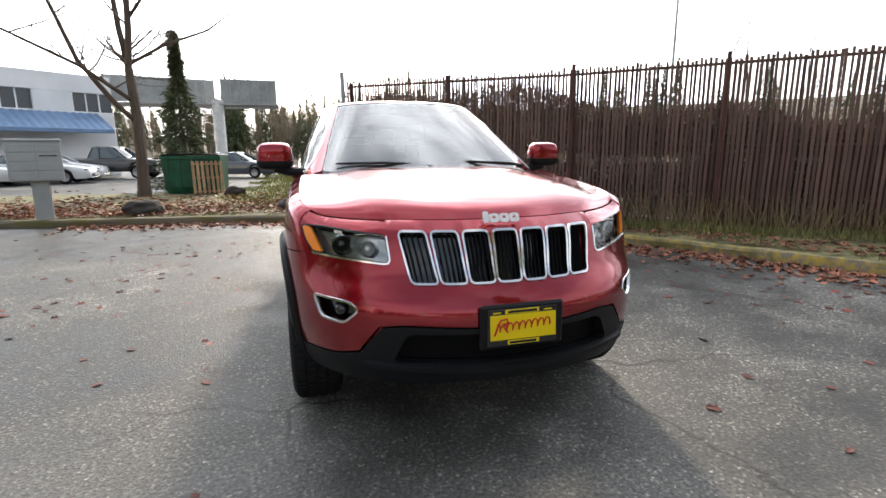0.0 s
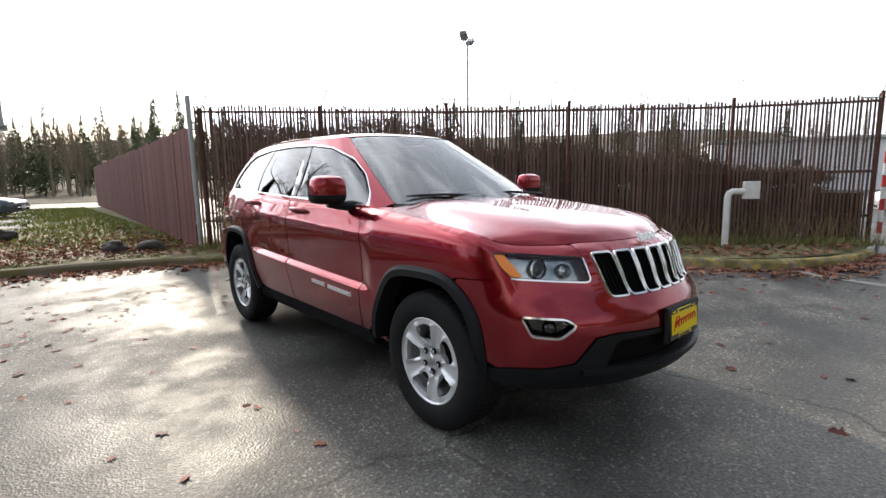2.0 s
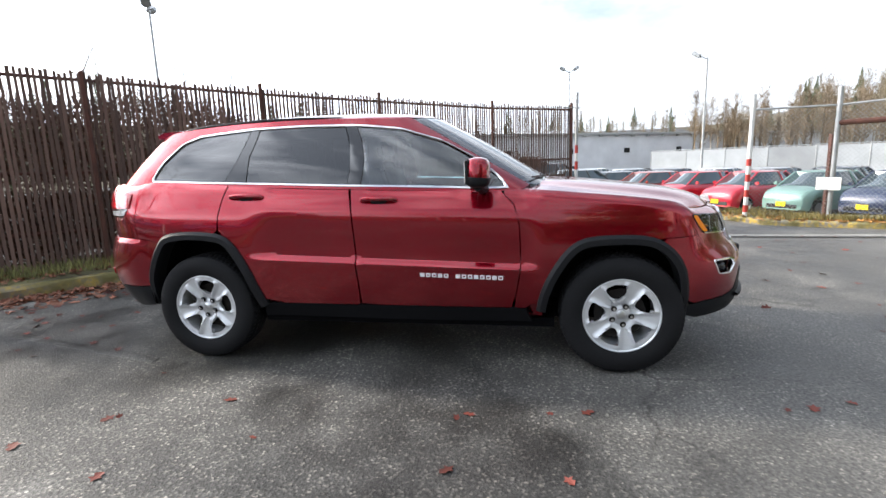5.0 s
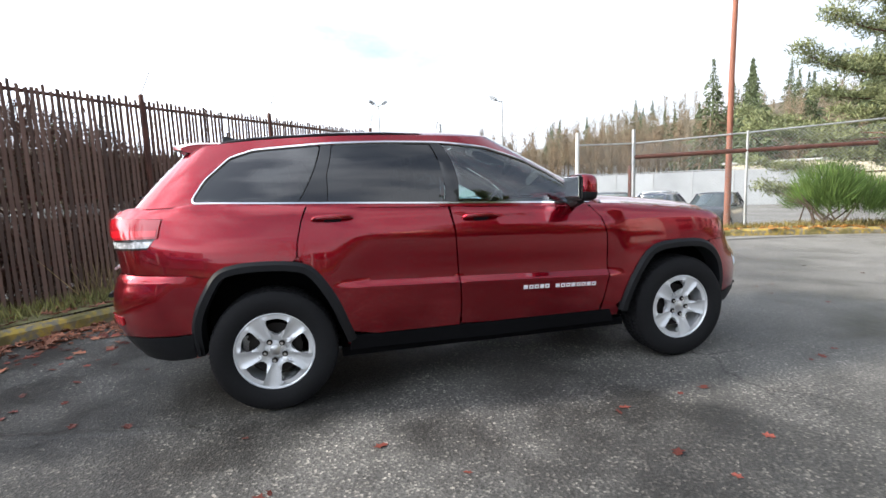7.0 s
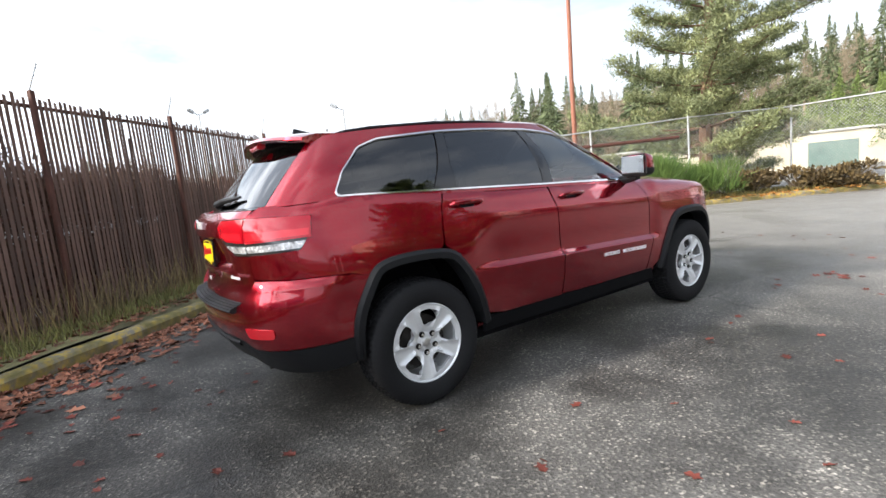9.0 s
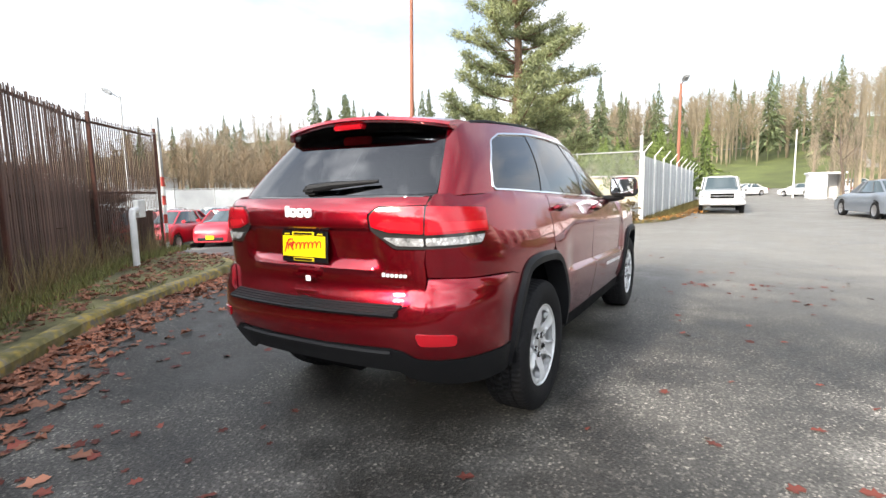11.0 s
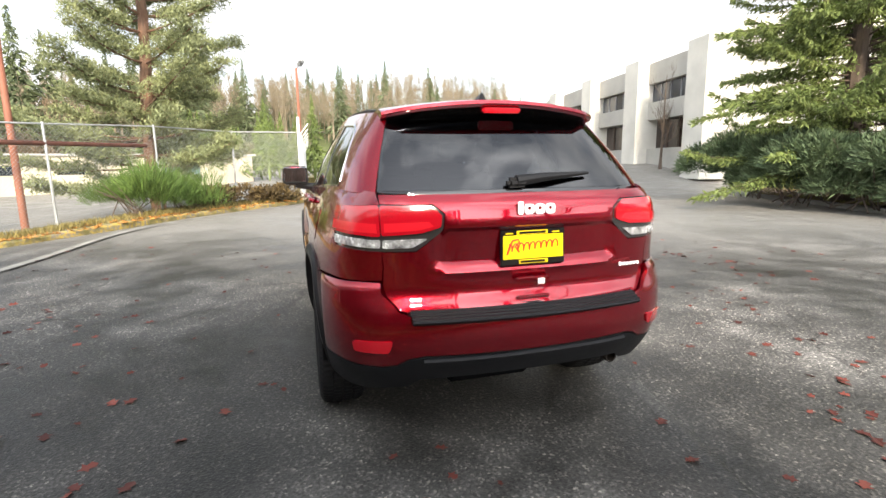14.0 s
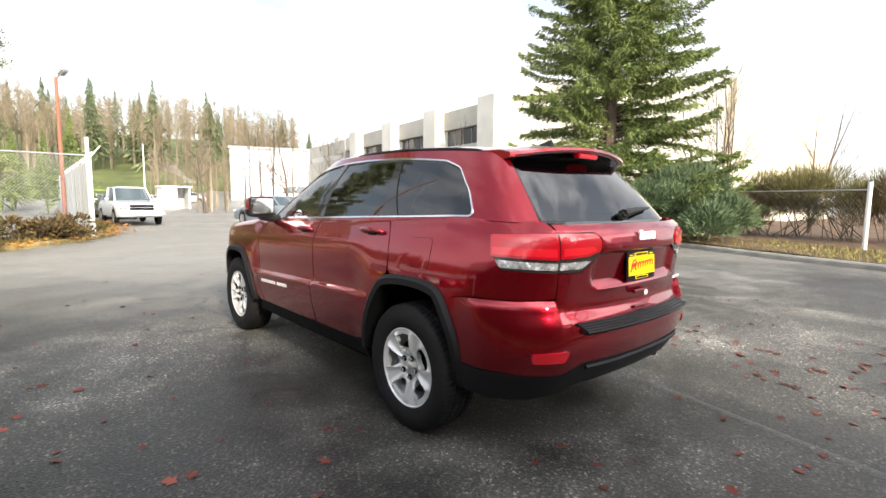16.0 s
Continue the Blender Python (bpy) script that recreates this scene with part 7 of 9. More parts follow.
part("pedestal", bm, MAILGREY, mail)
bm = bmesh.new()
box(bm, (0.8, 0.46, 0.72), (-0.02, 0, 1.1), 0.012)
part("cabinet", bm, MAILGREY, mail)
bm = bmesh.new()
box(bm, (0.84, 0.5, 0.05), (-0.02, 0, 1.48), 0.015)
part("cap", bm, MAILGREY, mail)
for r_ in range(4):
    for c_ in range(2):
        bm = bmesh.new()
        box(bm, (0.36, 0.012, 0.14), (-0.2 + 0.38 * c_, -0.234, 0.84 + 0.165 * r_), 0.004)
        part("mail_door", bm, MAILGREY, mail)
bm = bmesh.new()
box(bm, (0.26, 0.02, 0.02), (0.18, -0.245, 1.2), 0.003)
part("slot", bm, GLOSSBLACK, mail)

dump = thing("dumpster", "green steel dumpster with ribbed side", "dumpster", at=Matrix.Translation((-4.2, 13.25, 0.13)) @ Matrix.Rotation(radians(-5), 4, "Z") @ Matrix.Diagonal((0.86, 0.86, 0.96, 1)))
bm = bmesh.new()
quads(bm, [[(-0.95 * k, -0.55, 0.0), (0.95 * k, -0.55, 0.0), (0.95 * k, 0.55, 0.0), (-0.95 * k, 0.55, 0.0)] if z == 0 else [(-0.95 * k, -0.62, z), (0.95 * k, -0.62, z), (0.95 * k, 0.62, z), (-0.95 * k, 0.62, z)] for z, k in ((0, 0.96), (0.2, 0.98), (1.2, 1.04))], close=True, cap=True)
part("body", bm, GREENSTEEL, dump, smooth=False)
for k in range(5):
    bm = bmesh.new()
    box(bm, (0.07, 0.05, 1.0), (-0.8 + 0.4 * k, -0.63, 0.65), 0.01)
    part("rib", bm, GREENSTEEL, dump)
for sx in (-1, 1):
    bm = bmesh.new()
    box(bm, (0.98, 1.36, 0.05), (sx * 0.49, 0, 1.24), 0.012, Matrix.Rotation(radians(2 * sx), 4, "Y"))
    part("lid", bm, GLOSSBLACK, dump, "dark lid")
bm = bmesh.new()
box(bm, (2.04, 0.05, 0.1), (0, -0.66, 1.14), 0.01)
part("rim", bm, GREENSTEEL, dump)
pallet = thing("pallet", "pale wooden pallet leaning upright on the dumpster", "pallet", at=Matrix.Translation((-3.72, 12.3, 0.13)) @ Matrix.Rotation(radians(14), 4, "Z") @ Matrix.Rotation(radians(-13), 4, "X") @ Matrix.Diagonal((0.85, 1, 0.98, 1)))
for k in range(7):
    bm = bmesh.new()
    box(bm, (0.095, 0.02, 1.02), (-0.46 + 0.153 * k, -0.06, 0.51), 0.004)
    part("slat", bm, PALLETWOOD, pallet)
for z in (0.08, 0.51, 0.94):
    bm = bmesh.new()
    box(bm, (1.02, 0.09, 0.04), (0, 0, z), 0.004)
    part("stringer", bm, PALLETWOOD, pallet)


def boulder(at, size, seed):
    bm = bmesh.new()
    bmesh.ops.create_icosphere(bm, subdivisions=4, radius=1.0)
    for v in bm.verts:
        q = v.co.copy()
        k = 1 + 0.28 * noise.noise(q * 1.1 + Vector((seed, 0, 0))) + 0.12 * noise.noise(q * 3.1 + Vector((0, seed, 0))) + 0.03 * noise.noise(q * 9)
        v.co = Vector((q.x * size[0] * k, q.y * size[1] * k, q.z * size[2] * k))
    ob = mesh_object("boulder", bm, STONE, sharp=0)
    ob.matrix_world = Matrix.Translation((at[0], at[1], 0.13 + size[2] * 0.35)) @ Matrix.Rotation(seed, 4, "Z")
    return tagged(ob, "dark rough boulder on the leafy verge", "boulder", "boulders")


boulder((-4.05, 7.1), (0.42, 0.3, 0.22), 0.4)
boulder((-1.25, 7.25), (0.27, 0.2, 0.17), 1.3)
boulder((-0.7, 7.05), (0.29, 0.2, 0.15), 2.2)
boulder((-2.9, 11.6), (0.3, 0.22, 0.2), 3.1)

UTIL = material("utility_green_box", (0.25, 0.30, 0.30), 0.6, var=0.1)
ub = thing("utility_box", "small grey-green utility pedestal", "utility box", at=Matrix.Translation((-16.2, -2.62, 0.2)))
bm = bmesh.new()
box(bm, (0.25, 0.25, 0.65), (0, 0, 0.33), 0.02)
part("body", bm, UTIL, ub)
bm = bmesh.new()
box(bm, (0.29, 0.29, 0.07), (0, 0, 0.68), 0.02)
part("cap", bm, UTIL, ub)
low_fence = thing("wire_fence", "low galvanised wire fence behind the shrubs", "fence")
LF = [(-17.6, -3.4), (-16.2, -0.4), (-15.0, 1.3)]
for (ax, ay), (bx, by) in zip(LF, LF[1:]):
    bm = bmesh.new()
    wires(bm, (ax, ay), (bx, by), 0.2, 1.75, 0.12)
    part("mesh_panel", bm, WIRE, low_fence, smooth=False)
    bm = bmesh.new()
    tube(bm, [(ax, ay, 1.75), (bx, by, 1.75)], 0.02, 6)
    part("top_rail", bm, GALV, low_fence)
for x, y in ((-15.0, 1.3), (-13.6, 2.0)):
    gp = thing("pipe_post", "white painted pipe gate post", "post", "pipe posts", at=Matrix.Translation((x, y, 0.12)))
    bm = bmesh.new()
    tube(bm, [(0, 0, -0.1), (0, 0, 1.85)], 0.06, 10)
    part("tube", bm, WHITEPAINT, gp)

# ---- buildings ----
PRECAST = material("pale_precast_concrete", (0.62, 0.60, 0.54), 0.85, var=0.14, scale=0.5, fine=20, bump=0.1)
GREYWALL = material("grey_painted_wall", (0.44, 0.44, 0.42), 0.8, var=0.15, scale=0.4, fine=15)
CREAM = material("cream_render", (0.66, 0.60, 0.47), 0.85, var=0.12, scale=0.4, fine=15)
WHITEWALL = material("white_metal_siding", (0.8, 0.81, 0.82), 0.7, var=0.1, scale=0.5, fine=20)
DARKGLASS = plain("dark_window_glass", (0.02, 0.025, 0.03), 0.06, 0.0, 0.0)
BLUEROOF = material("blue_metal_awning", (0.16, 0.26, 0.42), 0.45, 0.2, var=0.2, scale=2, fine=20)
BANDGREY = material("grey_window_spandrel", (0.25, 0.25, 0.26), 0.7, var=0.1)

PANELTAN = material("weathered_tan_panel", (0.40, 0.385, 0.345), 0.85, var=0.16, scale=0.5, fine=20, bump=0.1)
OFFICEGLASS = plain("grey_office_glass", (0.05, 0.055, 0.065), 0.08, 0.0, 0.2)
BROWNGLASS = plain("brown_office_glass", (0.035, 0.022, 0.017), 0.08, 0.0, 0.1)
BROWNBAR = plain("brown_frame", (0.06, 0.04, 0.03), 0.5)


def wall_frame(a, b):
    """A frame with x along the wall from a to b and y pointing into it."""
    d = np.array(b, float) - np.array(a, float)
    return Matrix.Translation((a[0], a[1], 0)) @ Matrix.Rotation(math.atan2(d[1], d[0]), 4, "Z"), float(np.hypot(*d))


def slab(name, parent, m, x0, x1, y0, y1, z0, z1, mat, label="", bevel=0.02):
    bm = bmesh.new()
    box(bm, (x1 - x0, y1 - y0, z1 - z0), ((x0 + x1) / 2, (y0 + y1) / 2, (z0 + z1) / 2), bevel)
    ob = part(name, bm, mat, parent, label, smooth=False)
    ob.matrix_basis = m
    return ob


office = thing("office_building", "pale concrete two-storey office building with tall piers", "building")
A0, A1 = (-25.9, -55), (-20.4, -18.4)
m, length = wall_frame(A1, A0)
BZ = 1.2
slab("core", office, m, 0.4, length, -16, -0.9, BZ - 1, 7.3, GREYWALL)
piers = [-0.75, 6.0, 13.1, 20.6]
for x in piers:
    slab("pier", office, m, x - 0.85, x + 0.85, -0.9, 0.75, BZ - 0.8, 7.75, PRECAST, "tall pale pier")
for k in range(4):
    x0, x1 = piers[k] + 0.85, (piers[k + 1] if k < 3 else 25.2) - 0.85
    slab("parapet_panel", office, m, x0, x1, -0.6, 0.0, 6.25, 7.55, PANELTAN)
    slab("upper_window", office, m, x0, x1, -0.6, -0.35, 5.1, 6.25, OFFICEGLASS, "dark ribbon window")
    for j in range(1, 5):
        slab("mullion", office, m, x0 + (x1 - x0) * j / 5 - 0.03, x0 + (x1 - x0) * j / 5 + 0.03, -0.36, -0.31, 5.1, 6.25, BANDGREY, bevel=0)
    slab("spandrel", office, m, x0, x1, -0.6, -0.05, 4.0, 5.1, PANELTAN)
    slab("lower_window", office, m, x0, x1, -1.0, -0.75, 2.2, 4.0, BROWNGLASS, "brown-tinted recessed ground-floor window")
    for j in range(1, 4):
        slab("door_post", office, m, x0 + (x1 - x0) * j / 4 - 0.05, x0 + (x1 - x0) * j / 4 + 0.05, -0.76, -0.68, 2.2, 4.0, BROWNBAR, bevel=0)
    slab("plinth", office, m, x0, x1, -0.7, -0.1, BZ - 0.8, 2.2, PANELTAN)
for k in range(2):
    x0, x1 = 24.35 + 6.1 * k, 30.4 + 6.0 * k
    slab("end_wall_panel", office, m, x0, x1, -0.6, 0.1, BZ - 0.8, 7.45, PANELTAN)
    slab("end_window", office, m, x0 + 0.5, x1 - 0.5, 0.08, 0.13, 5.5, 6.1, OFFICEGLASS)
    slab("end_door", office, m, x0 + 1.0, x0 + 2.6, 0.08, 0.13, BZ, 3.6, BANDGREY, "grey service door")
railing = thing("entrance_railing", "white slatted railing round the office entrance", "railing")
for j in range(8):
    slab("rail_slat", railing, m, 9.2, 15.2, 3.2, 3.26, 1.35 + 0.16 * j, 1.44 + 0.16 * j, WHITEWALL, bevel=0)
for j in range(5):
    slab("rail_post", railing, m, 9.2 + 1.48 * j, 9.28 + 1.48 * j, 3.26, 3.34, 0.8, 2.6, WHITEWALL, bevel=0)
B1, C1 = (-29.3, -7.6), (-44, -5.6)
m2, l2 = wall_frame(B1, (-20.9, -17.9))
m2 = m2 @ Matrix.Diagonal((1, 1, 1, 1))
for k in range(4):
    slab("wall_panel", office, m2, l2 * k / 4 + 0.01, l2 * (k + 1) / 4 - 0.01, 0.0, 0.5, -0.2, 8.6, PRECAST)
m3, l3 = wall_frame(C1, B1)
for k in range(6):
    slab("wall_panel", office, m3, l3 * k / 6 + 0.015, l3 * (k + 1) / 6 - 0.015, -0.1, 0.6, -0.2, 8.6, CREAM)
slab("roof", office, Matrix(), -43.5, -29, -30, -8.4, 8.2, 8.4, GREYWALL, bevel=0)

side_office = thing("roadside_building", "white two-storey building with blue metal awning", "building")
m4, l4 = wall_frame((-32.3, 16.7), (-13.0, 34.2))
slab("upper_wall", side_office, m4, 0, l4, 0, 8, 5.2, 6.3, WHITEWALL)
slab("lower_wall", side_office, m4, 0, l4, 0, 8, 0, 4.05, WHITEWALL)
for k in range(6):
    x0 = l4 * k / 6
    slab("window_pier", side_office, m4, x0, x0 + 2.1, 0, 8, 4.05, 5.2, WHITEWALL)
    w = slab("window", side_office, m4, x0 + 2.1, x0 + l4 / 6, 0.18, 0.3, 4.05, 5.2, OFFICEGLASS, "dark upper window")
    for j in (1, 2):
        xx = x0 + 2.1 + (l4 / 6 - 2.1) * j / 3
        slab("window_bar", side_office, m4, xx - 0.04, xx + 0.04, 0.12, 0.2, 4.05, 5.2, WHITEWALL, bevel=0)
bm = bmesh.new()
quads(bm, [[(x, -2.0, 2.85 + (0.05 if i % 2 else 0)), (x, 0.02, 3.95 + (0.05 if i % 2 else 0))] for i, x in enumerate(np.linspace(-1, l4 - 1, 120))])
aw = part("awning", bm, BLUEROOF, side_office, "blue ribbed metal awning", smooth=False)
aw.matrix_basis = m4
slab("fascia", side_office, m4, -1, l4 - 1, -2.05, -1.95, 2.65, 2.9, BLUEROOF)

warehouse = thing("long_warehouse", "long low pale warehouse with small high windows", "building")
m5, l5 = wall_frame((44, 14), (102, -88))
slab("wall", warehouse, m5, 0, l5, 0, 6, -1.3, 4.1, WHITEWALL)
slab("roof_edge", warehouse, m5, -0.3, l5, -0.35, 6.3, 4.1, 4.35, GREYWALL)
for k in range(14):
    slab("window", warehouse, m5, 6 + 8 * k, 6.8 + 8 * k, -0.06, 0.05, 2.0, 2.55, DARKGLASS)
for k in range(50):
    slab("rafter_end", warehouse, m5, 1 + 2.3 * k, 1.25 + 2.3 * k, -0.4, -0.05, 3.9, 4.12, GREYWALL, bevel=0)
creamhouse = thing("cream_store_building", "low cream rendered store with a dark door", "building")
TANWALL = material("tan_rendered_wall", (0.50, 0.45, 0.34), 0.85, var=0.12, scale=0.4, fine=15)
m6, l6 = wall_frame((31.5, -33), (5, -45))
slab("wall", creamhouse, m6, 0, l6, 0, 6, -1.2, 2.3, TANWALL)
slab("roof_edge", creamhouse, m6, -0.3, l6 + 0.3, -0.25, 6.2, 2.3, 2.45, GREYWALL)
slab("door", creamhouse, m6, 21.5, 24.5, -0.05, 0.04, -0.3, 1.6, material("faded_green_door", (0.10, 0.16, 0.14), 0.6), "faded green roller door")
for k in range(4):
    slab("window", creamhouse, m6, 2 + 4.2 * k, 4 + 4.2 * k, -0.05, 0.04, 0.9, 1.6, DARKGLASS)
lot_fence = thing("lot_back_fence", "grey privacy-slatted chain-link fence behind the parked cars", "fence")
la, lb_ = np.array([36.0, -10.0]), np.array([21.0, -30.5])
for k in range(10):
    p, q = la + (lb_ - la) * k / 10, la + (lb_ - la) * (k + 1) / 10
    c, ang = (p + q) / 2, math.atan2(*(q - p)[::-1])
    bm = bmesh.new()
    box(bm, (np.hypot(*(q - p)) - 0.06, 0.03, 2.4), (c[0], c[1], 0.53), 0, Matrix.Rotation(ang, 4, "Z"))
    part("slat_panel", bm, GREYSLAT, lot_fence, smooth=False)
    bm = bmesh.new()
    tube(bm, [(p[0], p[1], -0.9), (p[0], p[1], 1.85)], 0.04, 8)
    part("post", bm, GALV, lot_fence)
    bm = bmesh.new()
    tube(bm, [(p[0], p[1], 1.8), (q[0], q[1], 1.8)], 0.03, 8)
    part("top_rail", bm, GALV, lot_fence)
far_shed = thing("white_warehouse", "large white far warehouse", "building")
m7, l7 = wall_frame((-29.5, -54.5), (-17.5, -59.0))
slab("wall", far_shed, m7, 0, l7, -14, 0, 0.3, 7.2, WHITEWALL)
slab("roof_edge", far_shed, m7, -0.2, l7 + 0.2, -14.2, 0.2, 7.2, 7.5, GREYWALL)
for k in range(4):
    slab("joint", far_shed, m7, 2.2 + 2.4 * k, 2.28 + 2.4 * k, -0.05, 0.03, 0.3, 7.2, GREYWALL, bevel=0)
gatehouse = thing("gate_hut", "small white roadside hut with an open dark doorway", "hut", at=Matrix.Translation((-9.6, -52, float(height(-9.6, -52)))))
for nm, sz, at in (("back_wall", (2.4, 0.15, 2.2), (0, -1.2, 1.1)), ("side_wall", (0.15, 2.4, 2.2), (-1.2, 0, 1.1)), ("side_wall", (0.15, 2.4, 2.2), (1.2, 0, 1.1)), ("front_wall", (1.3, 0.15, 2.2), (0.6, 1.2, 1.1)), ("roof", (2.8, 2.9, 0.15), (0, 0, 2.27))):
    bm = bmesh.new()
    box(bm, sz, at, 0.01)
    part(nm, bm, WHITEWALL, gatehouse, smooth=False)

BOARDGREY = material("weathered_board_back", (0.38, 0.39, 0.38), 0.7, var=0.2, scale=1.5, fine=12)
bb = thing("billboard", "large billboard seen from behind on one steel column", "billboard", at=Matrix.Translation((-6.8, 36, 0)))
bm = bmesh.new()
tube(bm, [(0, 0, 0), (0, 0, 5.2)], 0.4, 16)
part("column", bm, WHITEPAINT, bb)
for x0, x1, turn in ((0.3, 4.1, 0.05), (-7.2, -0.2, 0.25)):
    bm = bmesh.new()
    box(bm, (x1 - x0, 0.12, 1.75), ((x0 + x1) / 2, 0.3, 5.85), 0.01, Matrix.Rotation(turn, 4, "Z"))
    pn = part("panel", bm, BOARDGREY, bb, "grey panel back")
    bm = bmesh.new()
    n = int((x1 - x0) / 0.55)
    for k in range(n + 1):
        box(bm, (0.07, 0.1, 1.95), (x0 + (x1 - x0) * k / n, 0.12, 5.9), 0, Matrix.Rotation(0, 4, "Z"))
    box(bm, (x1 - x0 + 0.3, 0.55, 0.08), ((x0 + x1) / 2, -0.1, 4.9))
    box(bm, (x1 - x0 + 0.3, 0.12, 0.25), ((x0 + x1) / 2, 0.15, 4.75))
    part("frame", bm, GALV, bb, smooth=False)

# ---- parked cars ----
CARPAINT = paint("parked_car_paint", (1, 1, 1), 0.15, 0.35, object_colour=True)
LAMPGLASS = plain("lamp_glass", (0.55, 0.57, 0.58), 0.1, 0.5, 0.5)
HUBGREY = plain("wheel_silver", (0.45, 0.45, 0.46), 0.35, 0.8)
CABGLASS = plain("parked_car_glass", (0.05, 0.072, 0.08), 0.05, 0.0, 1.0)


def parked_car(name, label, spec, colour, m, group=""):
    """A parked car from a few measures; it faces its own -y."""
    car = thing(name, label, "car", group, at=m)
    L, W, zb, wb, rw = spec["L"], spec["W"], spec["sill"], spec["base"], spec["wheel"]
    top, plan = pchip(spec["deck"]), pchip([(-L / 2, 0.80), (-L / 2 + 0.12, 0.90), (-L / 2 + 0.5, 0.985), (0, 1.0), (L / 2 - 0.5, 0.985), (L / 2 - 0.12, 0.92), (L / 2, 0.84)])
    bm = bmesh.new()
    rows = []
    nose = pchip([(-L / 2, 0.06), (-L / 2 + 0.25, 0.0), (L / 2 - 0.25, 0.0), (L / 2, 0.06)])
    for y in np.r_[-L / 2, -L / 2 + 0.05, np.linspace(-L / 2 + 0.15, L / 2 - 0.15, 30), L / 2 - 0.05, L / 2]:
        w, zt, zl = W / 2 * float(plan(y)), float(top(y)), zb + float(nose(y))
        for c in (-wb / 2, wb / 2):
            if abs(y - c) < rw + 0.05:
                zl = max(zl, rw + math.sqrt(max((rw + 0.05) ** 2 - (y - c) ** 2, 0)))
        zl = min(zl, zt - 0.12)
        h = zt - zl
        half = [(w * 0.80, zl), (w * 0.97, zl + 0.03), (w, zl + h * 0.45), (w * 0.985, zl + h * 0.72), (w * 0.93, zl + h * 0.93), (w * 0.80, zt)]
        rows.append([(x, y, z) for x, z in half] + [(w * 0.4, y, zt + 0.03), (-w * 0.4, y, zt + 0.03)] + [(-x, y, z) for x, z in half[::-1]])
    quads(bm, rows, close=True, cap=True)
    bmesh.ops.recalc_face_normals(bm, faces=bm.faces)
    body = part("body", bm, CARPAINT, car, sharp=0.9)
    body.color = (*colour, 1)
    y0, y1, y2, y3 = spec["cabin"]
    zr, wt2 = spec["H"], W / 2 * spec.get("tumble", 0.74)

    def cab(grow, lift):
        rows = []
        for u in np.linspace(0, 1, 6):
            k = u ** 0.9
            z_at = lambda y: float(top(y)) - 0.01
            ya, yb = y0 + (y1 - y0) * k, y3 + (y2 - y3) * k
            w = W / 2 * 0.9 + (wt2 - W / 2 * 0.9) * k
            ring = []
            for sx, yy in ((1, ya), (1, ya + (yb - ya) * 0.33), (1, ya + (yb - ya) * 0.66), (1, yb), (-1, yb), (-1, ya + (yb - ya) * 0.66), (-1, ya + (yb - ya) * 0.33), (-1, ya)):
                inset = 0.86 if yy in (ya, yb) else 1.0
                zz = z_at(yy) * (1 - k) + (zr - 0.06) * k + lift
                ring.append((sx * w * inset * grow, yy, zz))
            rows.append(ring)
        return rows

    bm = bmesh.new()
    quads(bm, cab(1.0, 0), close=True)
    part("glasshouse", bm, CABGLASS, car, sharp=1.2)
    rows = cab(1.0, 0)
    edge = rows[-1]
    bm = bmesh.new()
    mid = [(x * 0.6, y * 0.9 + (y1 + y2) / 2 * 0.1, zr - 0.005) for x, y, z in edge]
    quads(bm, [[(x * 1.01, y, z - 0.03) for x, y, z in edge], [(x * 0.99, y, z + 0.012) for x, y, z in edge], mid], close=True)
    bm.faces.new([bm.verts.new((x, y, z)) for x, y, z in mid])
    bmesh.ops.remove_doubles(bm, verts=bm.verts, dist=1e-4)
    bmesh.ops.recalc_face_normals(bm, faces=bm.faces)
    part("roof", bm, CARPAINT, car, sharp=0.9).color = (*colour, 1)
    for i in (0, 3, 4, 7) + spec.get("posts", (1, 6)):
        bm = bmesh.new()
        tube(bm, [Vector(r[i]) * 1.0 + Vector((0.004 if r[i][0] > 0 else -0.004, 0, 0)) for r in rows], 0.035, 6)
        part("window_pillar", bm, CARPAINT, car).color = (*colour, 1)
    for c in (-wb / 2, wb / 2):
        for sx in (-1, 1):
            bm = bmesh.new()
            lathe(bm, [(rw * 0.66, -0.09), (rw * 0.95, -0.09), (rw, -0.06), (rw, 0.06), (rw * 0.95, 0.09), (rw * 0.66, 0.09)], 28)
            tyre = part("tyre", bm, RUBBER, car)
            tyre.matrix_basis = Matrix.Translation((sx * (W / 2 - 0.11), c, rw))
            bm = bmesh.new()
            lathe(bm, [(0.001, 0.05), (rw * 0.18, 0.055), (rw * 0.22, 0.03), (rw * 0.5, 0.04), (rw * 0.62, 0.07), (rw * 0.67, 0.085)], 20)
            rim = part("rim", bm, HUBGREY, tyre)
            rim.matrix_basis = Matrix() if sx > 0 else Matrix.Rotation(math.pi, 4, "Z")
            bm = bmesh.new()
            for k in range(5):
                t = Matrix.Rotation(2 * math.pi * k / 5, 4, "X")
                box(bm, (0.02, rw * 0.16, rw * 0.42), t @ Vector((0.066, 0, rw * 0.36)), 0.004, t)
            part("spokes", bm, HUBGREY, rim)
    fz, lw = spec["lamp_z"], spec.get("lamp", (0.2, 0.17))
